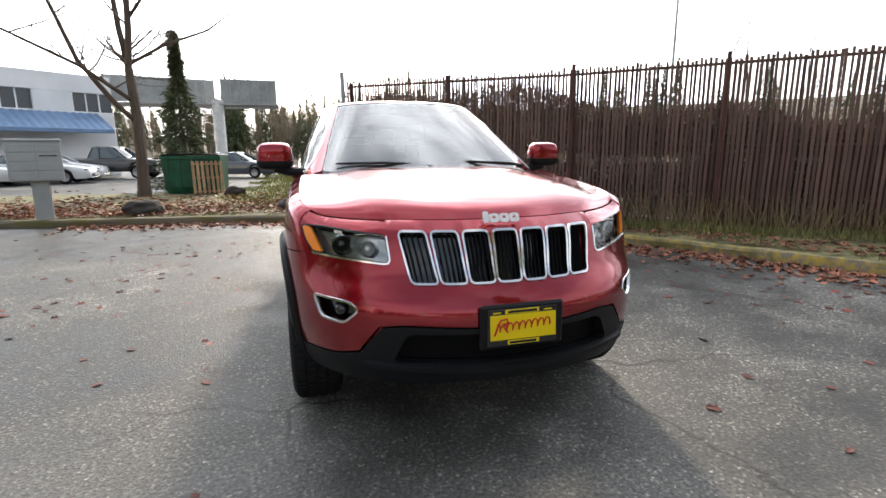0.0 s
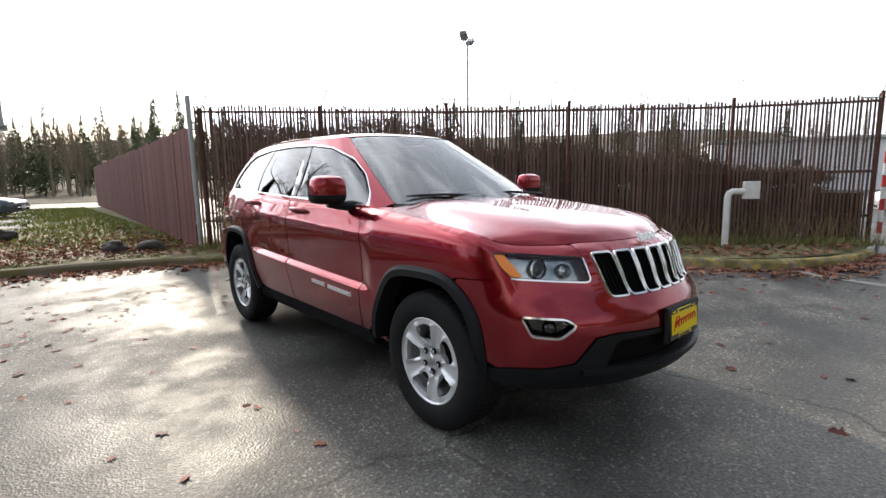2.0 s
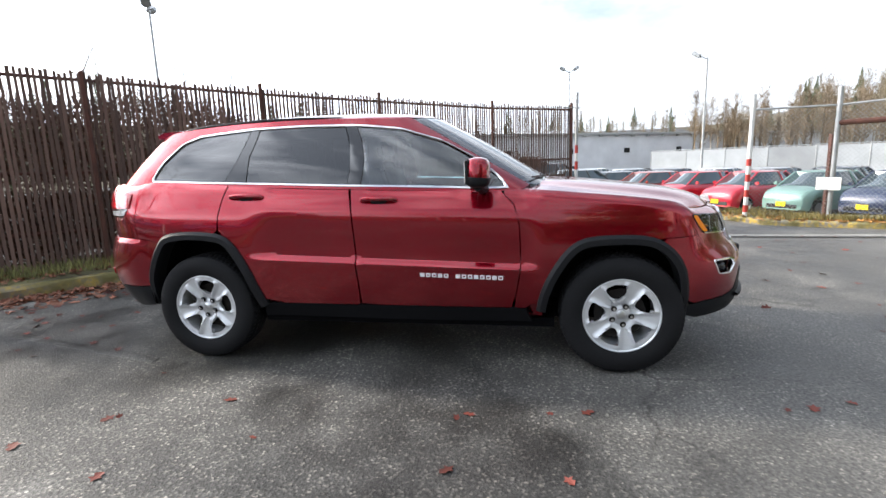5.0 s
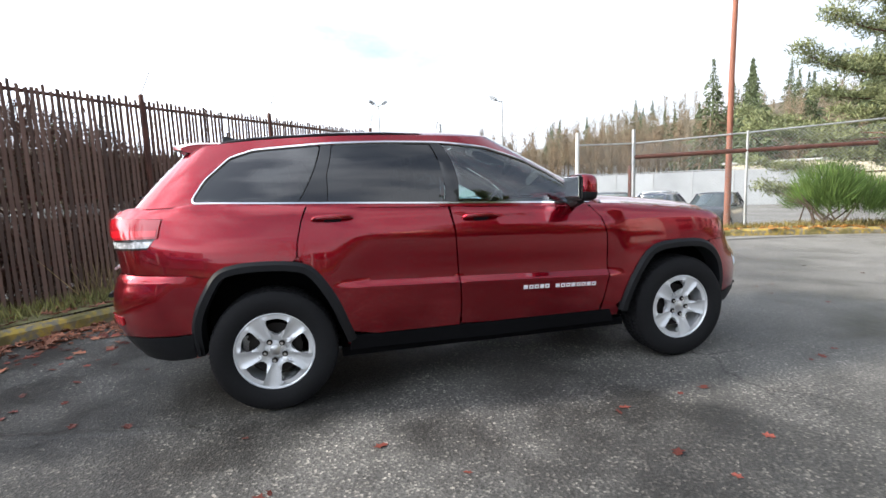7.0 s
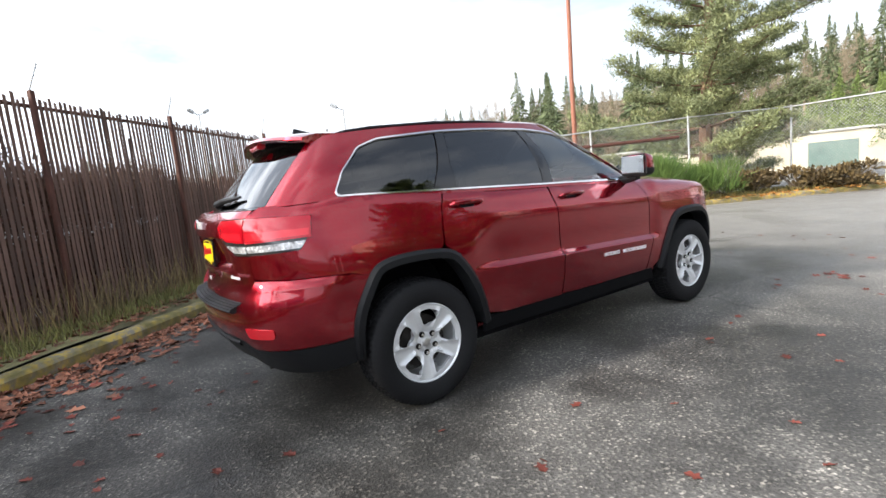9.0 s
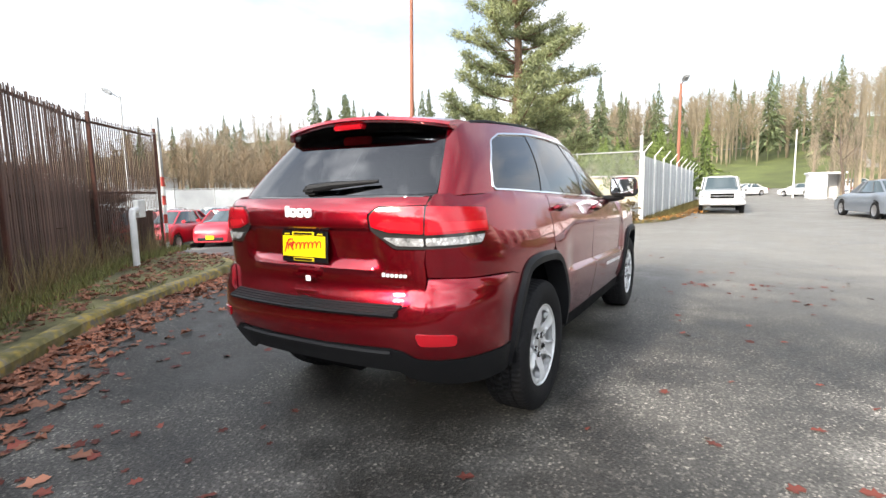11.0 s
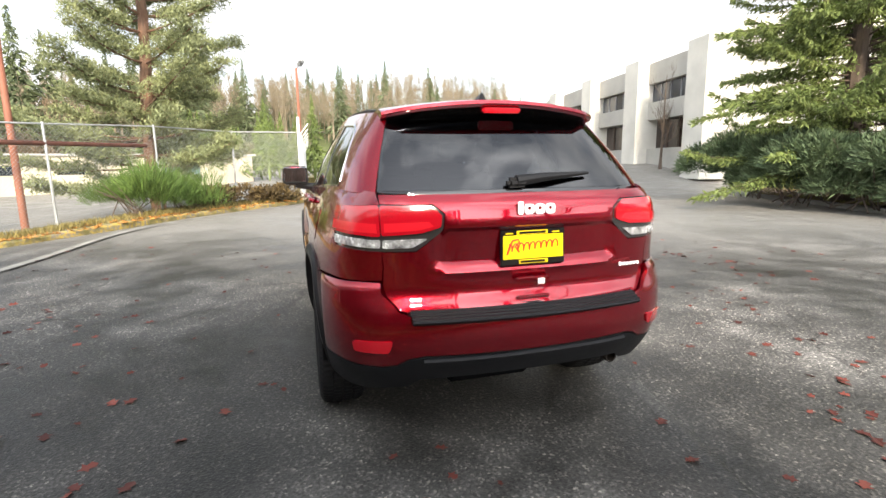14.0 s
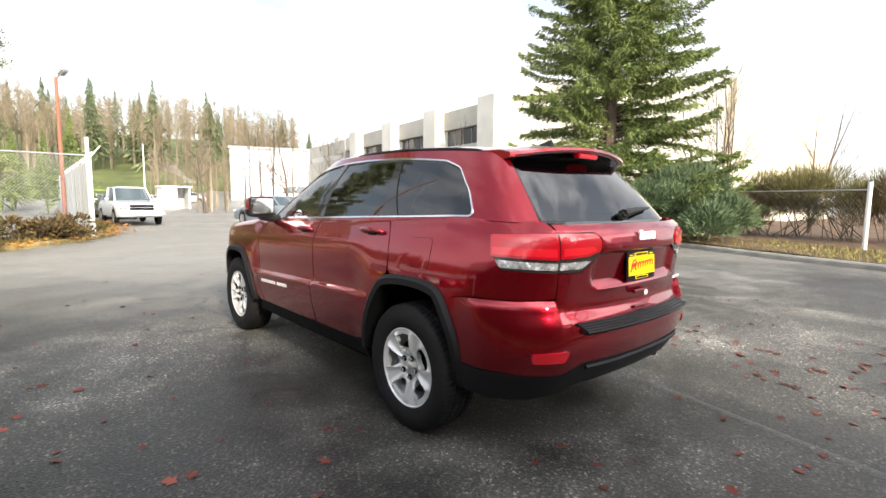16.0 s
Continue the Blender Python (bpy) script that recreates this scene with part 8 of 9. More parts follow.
    for sx in (-1, 1):
        bm = bmesh.new()
        bmesh.ops.create_uvsphere(bm, u_segments=16, v_segments=10, radius=1.0)
        bmesh.ops.scale(bm, vec=(lw[0], 0.09, lw[1]), verts=bm.verts)
        part("headlamp", bm, LAMPGLASS, car).matrix_basis = Matrix.Translation((sx * W * 0.355, -L / 2 + spec.get("lamp_in", 0.16), fz))
        bm = bmesh.new()
        box(bm, (0.17, 0.09, 0.2), (sx * W * 0.40, L / 2 - 0.06, fz + 0.06), 0.02)
        part("tail_light", bm, TAILRED, car)
        bm = bmesh.new()
        box(bm, (0.17, 0.09, 0.12), (sx * (W / 2 + 0.06), y0 + 0.28, float(top(y0)) + 0.09), 0.035, seg=2)
        part("mirror", bm, CARPAINT, car).color = (*colour, 1)
    bm = bmesh.new()
    box(bm, (W * 0.62, 0.04, 0.13), (0, -L / 2 + 0.0, zb + 0.17), 0.02)
    part("grille", bm, GLOSSBLACK, car)
    if spec.get("big_grille"):
        bm = bmesh.new()
        box(bm, (W * 0.5, 0.05, 0.26), (0, -L / 2 + 0.0, fz), 0.03)
        grille = part("upper_grille", bm, GLOSSBLACK, car)
        for z in (-0.125, 0.0, 0.125):
            bm = bmesh.new()
            box(bm, (W * 0.5, 0.03, 0.025), (0, -L / 2 - 0.03, fz + z), 0.008)
            part("grille_bar", bm, SATIN, grille)
        bm = bmesh.new()
        box(bm, (W * 0.96, 0.14, 0.2), (0, -L / 2 - 0.02, zb + 0.16), 0.04, seg=2)
        part("chrome_bumper", bm, SATIN, car)
    bm = bmesh.new()
    box(bm, (0.32, 0.02, 0.15), (0, -L / 2 - 0.03 - (0.07 if spec.get("big_grille") else 0), zb + 0.24), 0.003)
    part("number_plate", bm, YELLOW if spec.get("dealer") else WHITEPL, car)
    return car


def facing(x, y, deg):
    """Stand at a plan place, nose turned deg from -y, counter-clockwise."""
    return Matrix.Translation((x, y, float(height(x, y)))) @ Matrix.Rotation(radians(deg), 4, "Z")


HATCH = {"L": 3.55, "W": 1.63, "H": 1.49, "sill": 0.2, "base": 2.3, "wheel": 0.29, "deck": [(-1.775, 0.66), (-1.68, 0.8), (-1.4, 0.91), (-0.95, 0.985), (0, 1.0), (1.3, 1.0), (1.65, 0.95), (1.775, 0.8)],
         "cabin": (-1.12, -0.42, 1.02, 1.70), "lamp_z": 0.68, "lamp": (0.12, 0.14), "lamp_in": 0.22, "dealer": True, "posts": (2, 5)}
SEDAN = {"L": 4.75, "W": 1.8, "H": 1.44, "sill": 0.2, "base": 2.72, "wheel": 0.31, "deck": [(-2.375, 0.6), (-2.2, 0.72), (-1.5, 0.86), (-0.95, 0.94), (0, 0.96), (1.3, 0.98), (2.1, 0.97), (2.375, 0.8)],
         "cabin": (-1.0, -0.2, 0.95, 1.65), "lamp_z": 0.66, "lamp": (0.24, 0.08)}
PICKUP = {"L": 5.3, "W": 1.95, "H": 1.80, "sill": 0.38, "base": 3.2, "wheel": 0.38, "deck": [(-2.65, 0.94), (-2.52, 1.03), (-1.6, 1.09), (-1.05, 1.13), (0, 1.15), (0.95, 1.15), (1.1, 1.13), (2.5, 1.13), (2.65, 1.06)],
          "cabin": (-1.05, -0.32, 0.75, 1.05), "lamp_z": 0.84, "lamp": (0.17, 0.10), "lamp_in": 0.05, "big_grille": True, "tumble": 0.78, "posts": (2, 5)}
WAGON = {**PICKUP, "L": 4.8, "base": 2.8, "H": 1.78, "deck": [(-2.4, 0.92), (-2.28, 1.02), (-1.5, 1.08), (-1.0, 1.12), (0, 1.14), (2.2, 1.14), (2.4, 1.05)], "cabin": (-1.0, -0.3, 1.95, 2.3), "posts": (1, 2, 5, 6)}
row = "new small hatchbacks in the car lot"
cars = [((0.014, 0.015, 0.018), "black"), ((0.012, 0.022, 0.06), "navy blue"), ((0.2, 0.34, 0.29), "mint green"), ((0.55, 0.012, 0.03), "bright red"), ((0.5, 0.012, 0.03), "bright red"), ((0.30, 0.03, 0.015), "copper red"), ((0.02, 0.02, 0.022), "black"), ((0.5, 0.51, 0.51), "white"), ((0.3, 0.31, 0.32), "silver")]
for k, (c, nm) in enumerate(cars):
    parked_car("hatchback_car", f"{nm} small hatchback with yellow dealer plate", HATCH, c, facing(11.84 + 1.46 * k, -13.6 + 1.5 * k, 213 - k), row)
parked_car("hatchback_car", "dark olive green small hatchback parked side on", HATCH, (0.045, 0.055, 0.045), facing(19.6, -2.7, 202), row)
for k in range(8):
    parked_car("hatchback_car", "pale small hatchback in the second row" if k % 2 else "dark small hatchback in the second row", HATCH, ((0.6, 0.61, 0.62), (0.03, 0.035, 0.05), (0.35, 0.36, 0.37))[k % 3], facing(17.2 + 1.5 * k, -15.0 + 1.8 * k, 205), row)
parked_car("pickup_truck", "white sport truck parked nose-on beside the fence", PICKUP, (0.78, 0.79, 0.8), facing(-1.6, -24.6, 182))
parked_car("sedan_car", "dark sedan parked behind the white truck", SEDAN, (0.05, 0.055, 0.06), facing(-1.9, -31.5, 181))
parked_car("sedan_car", "silver sedan parked across the drive", SEDAN, (0.17, 0.195, 0.23), facing(-7.1, -20.4, 11))
parked_car("utility_wagon", "white sport utility parked on the bank", WAGON, (0.75, 0.76, 0.76), facing(-15.4, -37.0, 80))
parked_car("sedan_car", "white car parked before the building", SEDAN, (0.7, 0.71, 0.72), facing(-13.2, 23.6, 95))
parked_car("sedan_car", "silver-white car parked before the building", SEDAN, (0.6, 0.6, 0.6), facing(-15.4, 22.0, 95))
parked_car("sedan_car", "white car with red lamps parked further along", SEDAN, (0.7, 0.7, 0.7), facing(-13.6, 26.2, 95))
parked_car("pickup_truck", "black long sport truck parked side on", PICKUP, (0.012, 0.012, 0.014), facing(-11.4, 28.4, 80))
parked_car("sedan_car", "dark car parked behind the dumpster", SEDAN, (0.05, 0.06, 0.08), facing(-4.6, 26.5, 70))
for k, (x, y) in enumerate(((-9, -62), (-11.5, -64), (-14, -66), (-4, -66))):
    parked_car("sedan_car", "white car far up the road", SEDAN, (0.7, 0.7, 0.7), facing(x, y, 40 + 30 * k))

# ---- planting ----
pine_tree((5.7, -14.9, 0.0), 15.5, 3.1, 5)
spruce_tree((-14.7, -6.4, 0.1), 13.5, 4.6, 8)
for k, (x, y, sx, sy_, sz) in enumerate(((-14.9, -9.3, 1.9, 1.9, 2.2), (-14.1, -6.9, 1.7, 1.9, 2.0), (-13.7, -4.6, 1.6, 1.8, 1.8), (-14.4, -2.9, 1.5, 1.4, 1.75), (-16.0, -4.4, 2.0, 2.0, 2.4))):
    shrub("juniper_shrub", "spreading blue-green juniper beside the spruce", (x + 0.6, y + 0.2, 0.1), (sx * 1.2, sy_ * 1.2, sz * 1.25), 30000, JUNIPER_N, 20 + k, (0.12, 0.32), 0.034, 0.35, group="junipers")
shrub("broom_shrub", "bright green broom bush on the verge", (5.1, -10.6, 0.1), (1.5, 1.2, 1.35), 3800, BROOM_N, 31, (0.3, 0.6), 0.014, 1.3)
shrub("broom_shrub", "green broom bush by the fence post", (4.2, -11.9, 0.1), (1.2, 1.0, 1.1), 2500, BROOM_N, 32, (0.3, 0.6), 0.014, 1.3)
for k, (x, y) in enumerate(((3.4, -12.9), (2.5, -13.7), (1.7, -14.3), (3.9, -13.6))):
    shrub("bramble", "brown-green bramble under the fence", (x, y, 0.1), (0.95, 0.7, 0.75), 1300, BRAMBLE_N, 40 + k, (0.08, 0.16), 0.07, 0.3, group="brambles")
for k, (x, y, s, m_) in enumerate(((-18.6, -2.4, 1.5, BRAMBLE_N), (-19.4, -1.2, 2.0, OLIVE_N), (-18.8, 0.2, 2.0, OLIVE_N), (-18.2, 1.6, 1.7, BRAMBLE_N), (-17.0, -2.9, 1.0, BRAMBLE_N))):
    shrub("scrub_bush", "dull brown-green winter scrub behind the wire fence", (x, y, 0.1), (s, s, s * 1.45), 9000, m_, 50 + k, (0.2, 0.5), 0.014, 1.0, group="scrub")
# clipped hedge on the bank
hg = thing("clipped_hedge", "long clipped yellow-green hedge on the bank", "hedge")
bl = Blades(61)
HA, HB = np.array([-11.8, -22.5]), np.array([-16.7, -24.1])
n = 16000
u, a = bl.r.uniform(-0.02, 1.02, n), bl.r.uniform(-0.25, math.pi + 0.25, n)
w = HB - HA
side_ = np.array([-w[1], w[0]]) / np.hypot(*w)
rx, rz = 1.15, 1.05
sq = lambda c: np.sign(c) * np.abs(c) ** 0.45
lump = 1 + 0.05 * np.sin(u * 23) + 0.04 * np.sin(u * 57)
px = HA[0] + w[0] * u + side_[0] * rx * sq(np.cos(a)) * lump
py = HA[1] + w[1] * u + side_[1] * rx * sq(np.cos(a)) * lump
pz = np.array([float(height(x, y)) for x, y in zip(px, py)]) + 0.15 + rz * np.maximum(sq(np.sin(a)), 0) * lump
q = np.stack([px, py, pz], 1)
d = bl.r.normal(size=(n, 3)) + np.stack([side_[0] * np.cos(a), side_[1] * np.cos(a), np.sin(a)], 1)
d /= np.linalg.norm(d, axis=1)[:, None]
bl.add(q - d * 0.04, q + d * 0.1, 0.075)
for end_ in (0, 1):      # both clipped ends, slightly bulged
    m = 1500
    s, e = bl.r.uniform(-1.1, 1.1, m), bl.r.uniform(0.03, 1.15, m)
    out = (0.06 + 0.3 * (1 - (s / 1.15) ** 2) * (1 - (e / 1.25) ** 4)) * (2 * end_ - 1)
    c = (HB if end_ else HA) + (w / np.hypot(*w)) * out[:, None] + side_ * s[:, None]
    q = np.stack([c[:, 0], c[:, 1], e + float(height(*(HB if end_ else HA)))], 1)
    d = bl.r.normal(size=(m, 3)) + np.array([w[0], w[1], 0.0]) / np.hypot(*w) * (2 * end_ - 1)
    d /= np.linalg.norm(d, axis=1)[:, None]
    bl.add(q - d * 0.04, q + d * 0.1, 0.075)
child(bl.make("foliage", HEDGE_N), hg)
bm = bmesh.new()
rows = []
for k in range(14):
    c = HA + w * k / 13
    z = float(height(*c))
    rows.append([(c[0] + side_[0] * s * 0.98, c[1] + side_[1] * s * 0.98, z + h) for s, h in ((-1.0, 0.05), (-1.0, 0.8), (-0.75, 1.1), (0.75, 1.1), (1.0, 0.8), (1.0, 0.05))])
quads(bm, rows, close=True, cap=True)
part("inner_growth", bm, HEDGE_N, hg, sharp=0)

# the large tree: limbs fork off a slightly leaning trunk
rt = random.Random(2)
big = thing("bare_tree", "large leafless tree with forked limbs on the verge", "tree", "leafless trees", at=Matrix.Translation((-5.4, 11.95, 0.1)))
BOUGHS = [([(0, 0, -0.1), (-0.05, 0, 0.6), (-0.2, 0.05, 2.2), (-0.45, 0.1, 3.6)], [0.2, 0.155, 0.135, 0.11]),
         ([(-0.45, 0.1, 3.6), (-0.42, 0.0, 4.6), (-0.5, -0.1, 6.2), (-0.35, -0.1, 8.0), (-0.4, 0, 9.6)], [0.095, 0.085, 0.065, 0.04, 0.015]),
         ([(-0.45, 0.1, 3.6), (-0.75, 0.3, 4.7), (-1.05, 0.4, 6.2), (-1.3, 0.5, 8.0), (-1.5, 0.6, 9.2)], [0.085, 0.075, 0.055, 0.035, 0.015]),
         ([(-0.2, 0.05, 2.1), (-0.75, -0.2, 2.7), (-1.5, -0.4, 3.7), (-2.1, -0.6, 5.2), (-2.4, -0.6, 7.2), (-2.5, -0.5, 8.6)], [0.075, 0.07, 0.06, 0.045, 0.025, 0.012]),
         ([(-0.3, 0.05, 2.7), (-1.3, -0.8, 3.5), (-2.7, -1.4, 4.2), (-4.0, -1.8, 5.6)], [0.06, 0.045, 0.03, 0.012]),
         ([(-0.45, 0.1, 3.7), (0.4, 0.3, 4.3), (1.5, 0.5, 4.8), (2.3, 0.8, 5.6)], [0.05, 0.04, 0.025, 0.01]),
         ([(-0.42, 0.0, 4.9), (0.3, -0.4, 5.8), (0.8, -0.6, 7.2)], [0.05, 0.035, 0.012]),
         ([(-1.0, 0.4, 5.8), (-2.2, 1.0, 6.4), (-3.4, 1.5, 7.6)], [0.05, 0.035, 0.012])]
tb, cb, ends = bmesh.new(), bmesh.new(), []
for j, (pts, rad) in enumerate(BOUGHS):
    pts = [(x + 0.112 * z, y, z) for x, y, z in pts]
    tube(tb if j < 2 else cb, [Vector(q) for q in pts], rad, 9 if j < 4 else 6)
    for _ in range(0 if j == 0 else 9):
        i = rt.randrange(len(pts) - 1)
        f = rt.random()
        a = rt.uniform(0, 6.283)
        branches(cb, rt, Vector(pts[i]).lerp(Vector(pts[i + 1]), f), Vector((math.cos(a), math.sin(a), rt.uniform(0.2, 0.9))), rt.uniform(0.9, 2.2), rad[i] * 0.35 + 0.006, 2, ends, 4, 0.5, 0.12, (3, 5))
part("trunk", tb, BARK, big)
part("crown", cb, BARK, big, sharp=0)
for k, (x, y, h) in enumerate(((-9.4, -23.6, 5.8), (-9.9, -27.0, 6.2), (-10.6, -31, 6.0), (-11.4, -35, 6.5), (-12.6, -24.2, 5.2), (-14, -33, 6.5), (-8.8, -38, 6.0), (-20.2, -20.8, 5.5))):
    bare_tree((x, y, float(height(x, y))), h, 0.09, 100 + k, "slim leafless street tree on the bank", 3, 1, 0.45, 0.2)
bare_tree((-20.2, -4.4, 0.1), 6.8, 0.05, 121, "many-stemmed leafless tree before the cream wall", 3, 6, 0.4, 0.25)
bare_tree((-20.5, 3.0, 0.1), 7.5, 0.055, 122, "leafless tree with fine upright twigs", 4, 3, 0.45, 0.25)
bare_tree((-22.5, -1.6, 0.1), 5.6, 0.045, 124, "leafless tree with fine upright twigs behind the fence", 3, 3, 0.4, 0.25)
fir = thing("fir_tree", "narrow dark green fir with a spindly top", "tree", at=Matrix.Translation((-5.0, 15.6, 0.1)))
bl = Blades(71)
n = 17000
t = bl.r.uniform(0.02, 1.0, n) ** 1.35
a = bl.r.uniform(0, 6.283, n)
r = np.where(t < 0.62, 1.15 * (1 - t * 0.95), 0.5 * (1.06 - t)) * (0.75 + 0.35 * np.sin(t * 40 + 2 * a)) * bl.r.uniform(0.35, 1.05, n)
p = np.stack([np.cos(a) * r, np.sin(a) * r, t * 5.4], 1)
dd = np.stack([np.cos(a), np.sin(a), -0.35 + 0 * a], 1) + bl.r.normal(size=(n, 3)) * 0.4
bl.add(p, p + dd * bl.r.uniform(0.08, 0.2, (n, 1)), 0.032)
child(bl.make("crown", leaf_material("fir_needles", (0.10, 0.125, 0.06))), fir)
bm = bmesh.new()
tube(bm, [(0, 0, -0.1), (0, 0, 5.5)], [0.1, 0.012], 7)
part("trunk", bm, BARK, fir)

# thicket behind the slatted fence
rs = np.random.RandomState(5)
bl = Blades(77)
n = 120000
s = rs.uniform(0.0, 0.97, n)
topz = 2.22 + 0.12 * np.sin(s * 9.0) + 0.1 * np.sin(s * 23 + 1) - 0.35 * smooth01((s - 0.30) / 0.2) - 0.25 * smooth01((s - 0.55) / 0.12) - 0.7 * smooth01((s - 0.74) / 0.14)
off = rs.uniform(0.35, 1.5, n)
low_ = rs.uniform(0, 1, n) < 0.55
zz = np.where(low_, rs.uniform(0, 0.95, n), 1.06 + rs.uniform(0, 1, n) * np.maximum(topz - 1.06, 0.1))
b0 = fence_at(s) + nrm * off[:, None]
q = np.stack([b0[:, 0], b0[:, 1], 0.15 + zz], 1)
d = rs.normal(size=(n, 3)) + (0, 0, 0.6)
bl.add(q, q + d * rs.uniform(0.04, 0.15, (n, 1)), 0.016)
tagged(bl.make("thicket", THICKET_N), "dead brown bramble thicket behind the slats", "thicket", kind="stuff")


def along(line, u, off):
    """Points beside a plan line."""
    i = np.clip((u * (len(line) - 1)).astype(int), 0, len(line) - 2)
    f = (u * (len(line) - 1) - i)[:, None]
    p = line[i] * (1 - f) + line[i + 1] * f
    t = line[i + 1] - line[i]
    t = t / np.hypot(t[:, 0], t[:, 1])[:, None]
    return p + np.stack([-t[:, 1], t[:, 0]], 1) * off[:, None]


lines_xy = np.array([p for p in KERB_LINE if p[0] > -9])
n = 26000
p = along(lines_xy, rs.uniform(0, 1, n), 0.18 + rs.uniform(0, 1, n) ** 0.8 * 1.9)
keep = (p @ np.array([0.68, 0.73]) < 5.22) | (p[:, 1] > 6.9)
p = p[keep]
cl = np.array([noise.noise(Vector((x * 1.3, y * 1.3, 2.0))) for x, y in p])
p = p[cl > -0.12]
blade_field("grass", "short mossy winter grass on the verge", GRASS_N, 81, np.c_[p, np.full(len(p), 0.1)], 0.085, 0.012)
n = 6000
s = rs.uniform(0, 1, n)
b0 = fence_at(s) - nrm * rs.uniform(0.0, 0.6, (n, 1))
blade_field("tall_grass", "taller grass along the foot of the slatted fence", GRASS_N, 82, np.c_[b0, np.full(n, 0.13)], 0.19, 0.012, 0.3)
n = 1300
s = rs.uniform(0.3, 1, n)
b0 = fence_at(s) - nrm * rs.uniform(-0.1, 0.35, (n, 1))
blade_field("dry_grass", "dry straw-coloured stems by the fence", DRYGRASS_N, 83, np.c_[b0, np.full(n, 0.13)], 0.75, 0.008, 0.3)
o_xy = np.array([p for p in OPP_LINE if p[1] > -45])
n = 16000
p = along(o_xy, rs.uniform(0, 1, n), 0.2 + rs.uniform(0, 1, n) * 1.3)
blade_field("verge_grass", "rough yellowing grass below the chain-link fence", leaf_material("yellow_grass", (0.21, 0.17, 0.06), 0.5), 84, np.c_[p, height(p[:, 0], p[:, 1]) + 0.1], 0.2, 0.02)
n = 14000
p = np.c_[rs.uniform(-3.2, 0.2, n), rs.uniform(7.5, 30, n) ** 1.0]
p = p[p[:, 0] > -2.7 + 0.5 * np.sin(p[:, 1] * 1.7) + rs.normal(size=len(p)) * 0.25]
n = len(p)
blade_field("lawn", "bright grass slope beside the board fence", leaf_material("bright_grass", (0.25, 0.28, 0.07), 0.4), 85, np.c_[p, np.full(n, 0.11)], 0.12, 0.03)


s_xy = np.array([p for p in SPRUCE_LINE if -16 < p[1] < 8])
n = 16000
p = along(s_xy, rs.uniform(0, 1, n), -0.2 - rs.uniform(0, 1, n) ** 1.4 * 3.2)
blade_field("bed_grass", "patchy yellow-green grass along the planting bed", leaf_material("bed_grass_blades", (0.24, 0.215, 0.075), 0.5), 86, np.c_[p, height(p[:, 0], p[:, 1]) + 0.11], 0.14, 0.022)


def leaves(name, label, places, seed, size=(0.05, 0.11), mat=LEAF_N, curl=0.4):
    """Curled fallen leaves: five-pointed, folded along the rib."""
    r = np.random.RandomState(seed)
    v, f = [], []
    for x, y, z in places:
        s, a = r.uniform(*size), r.uniform(0, 6.283)
        fold, k = r.uniform(0.03, curl), len(v)
        tilt = Matrix.Translation((x, y, z + 0.004)) @ Matrix.Rotation(a, 4, "Z") @ Matrix.Rotation(r.normal() * 0.18, 4, "X")
        for px_, py_, pz_ in ((-0.55, 0, 0), (-0.3, 0.34, fold), (0.0, 0.2, fold * 0.5), (0.18, 0.5, fold), (0.3, 0.16, fold * 0.4), (0.62, 0, 0.05), (0.3, -0.16, fold * 0.4), (0.18, -0.5, fold), (0.0, -0.2, fold * 0.5), (-0.3, -0.34, fold)):
            v.append(tilt @ Vector((px_ * s, py_ * s, abs(pz_) * s)))
        f += [(k, k + 1, k + 2), (k + 2, k + 3, k + 4), (k + 4, k + 5, k + 6), (k + 6, k + 7, k + 8), (k + 8, k + 9, k), (k, k + 2, k + 4, k + 6), (k, k + 6, k + 8)]
    return tagged(raw_mesh(name, v, f, mat), label, "leaves", kind="stuff")


n = 2600
p = along(lines_xy, rs.uniform(0.18, 1, n), -np.abs(rs.normal(size=n)) * 0.33 - 0.02)
leaves("gutter_leaves", "red-brown leaves drifted along the kerb", np.c_[p, 0 * p[:, 0]], 91, (0.05, 0.12), DRIFT_N)
n = 2600
p = along(lines_xy, rs.uniform(0, 1, n), 0.18 + np.abs(rs.normal(size=n)) * 0.9)
leaves("verge_leaves", "brown leaves lying on the verge", np.c_[p, 0 * p[:, 0] + 0.15], 92, (0.05, 0.11), DRIFT_N)
n = 3200
p = np.c_[rs.uniform(-9, 0, n), 6.7 + np.abs(rs.normal(size=n)) * 2.6]
p = p[p[:, 1] > 6.75]
leaves("litter", "thick red-brown leaf litter under the bare tree", np.c_[p, 0 * p[:, 0] + 0.15], 93, (0.07, 0.14), leaf_material("litter_leaves", (0.26, 0.10, 0.055), 0.5))
n = 330
p = np.c_[rs.uniform(-6.5, 5, n), rs.uniform(-6, 7, n)]
p = p[(np.abs(p[:, 0]) > 1.05) | (np.abs(p[:, 1]) > 2.5)]
p = p[p @ np.array([0.66, 0.75]) < 3.3]
leaves("yard_leaves", "scattered wet red-brown leaves on the asphalt", np.c_[p, 0 * p[:, 0]], 94, (0.035, 0.085), LEAF_N, 0.12)
cl = []
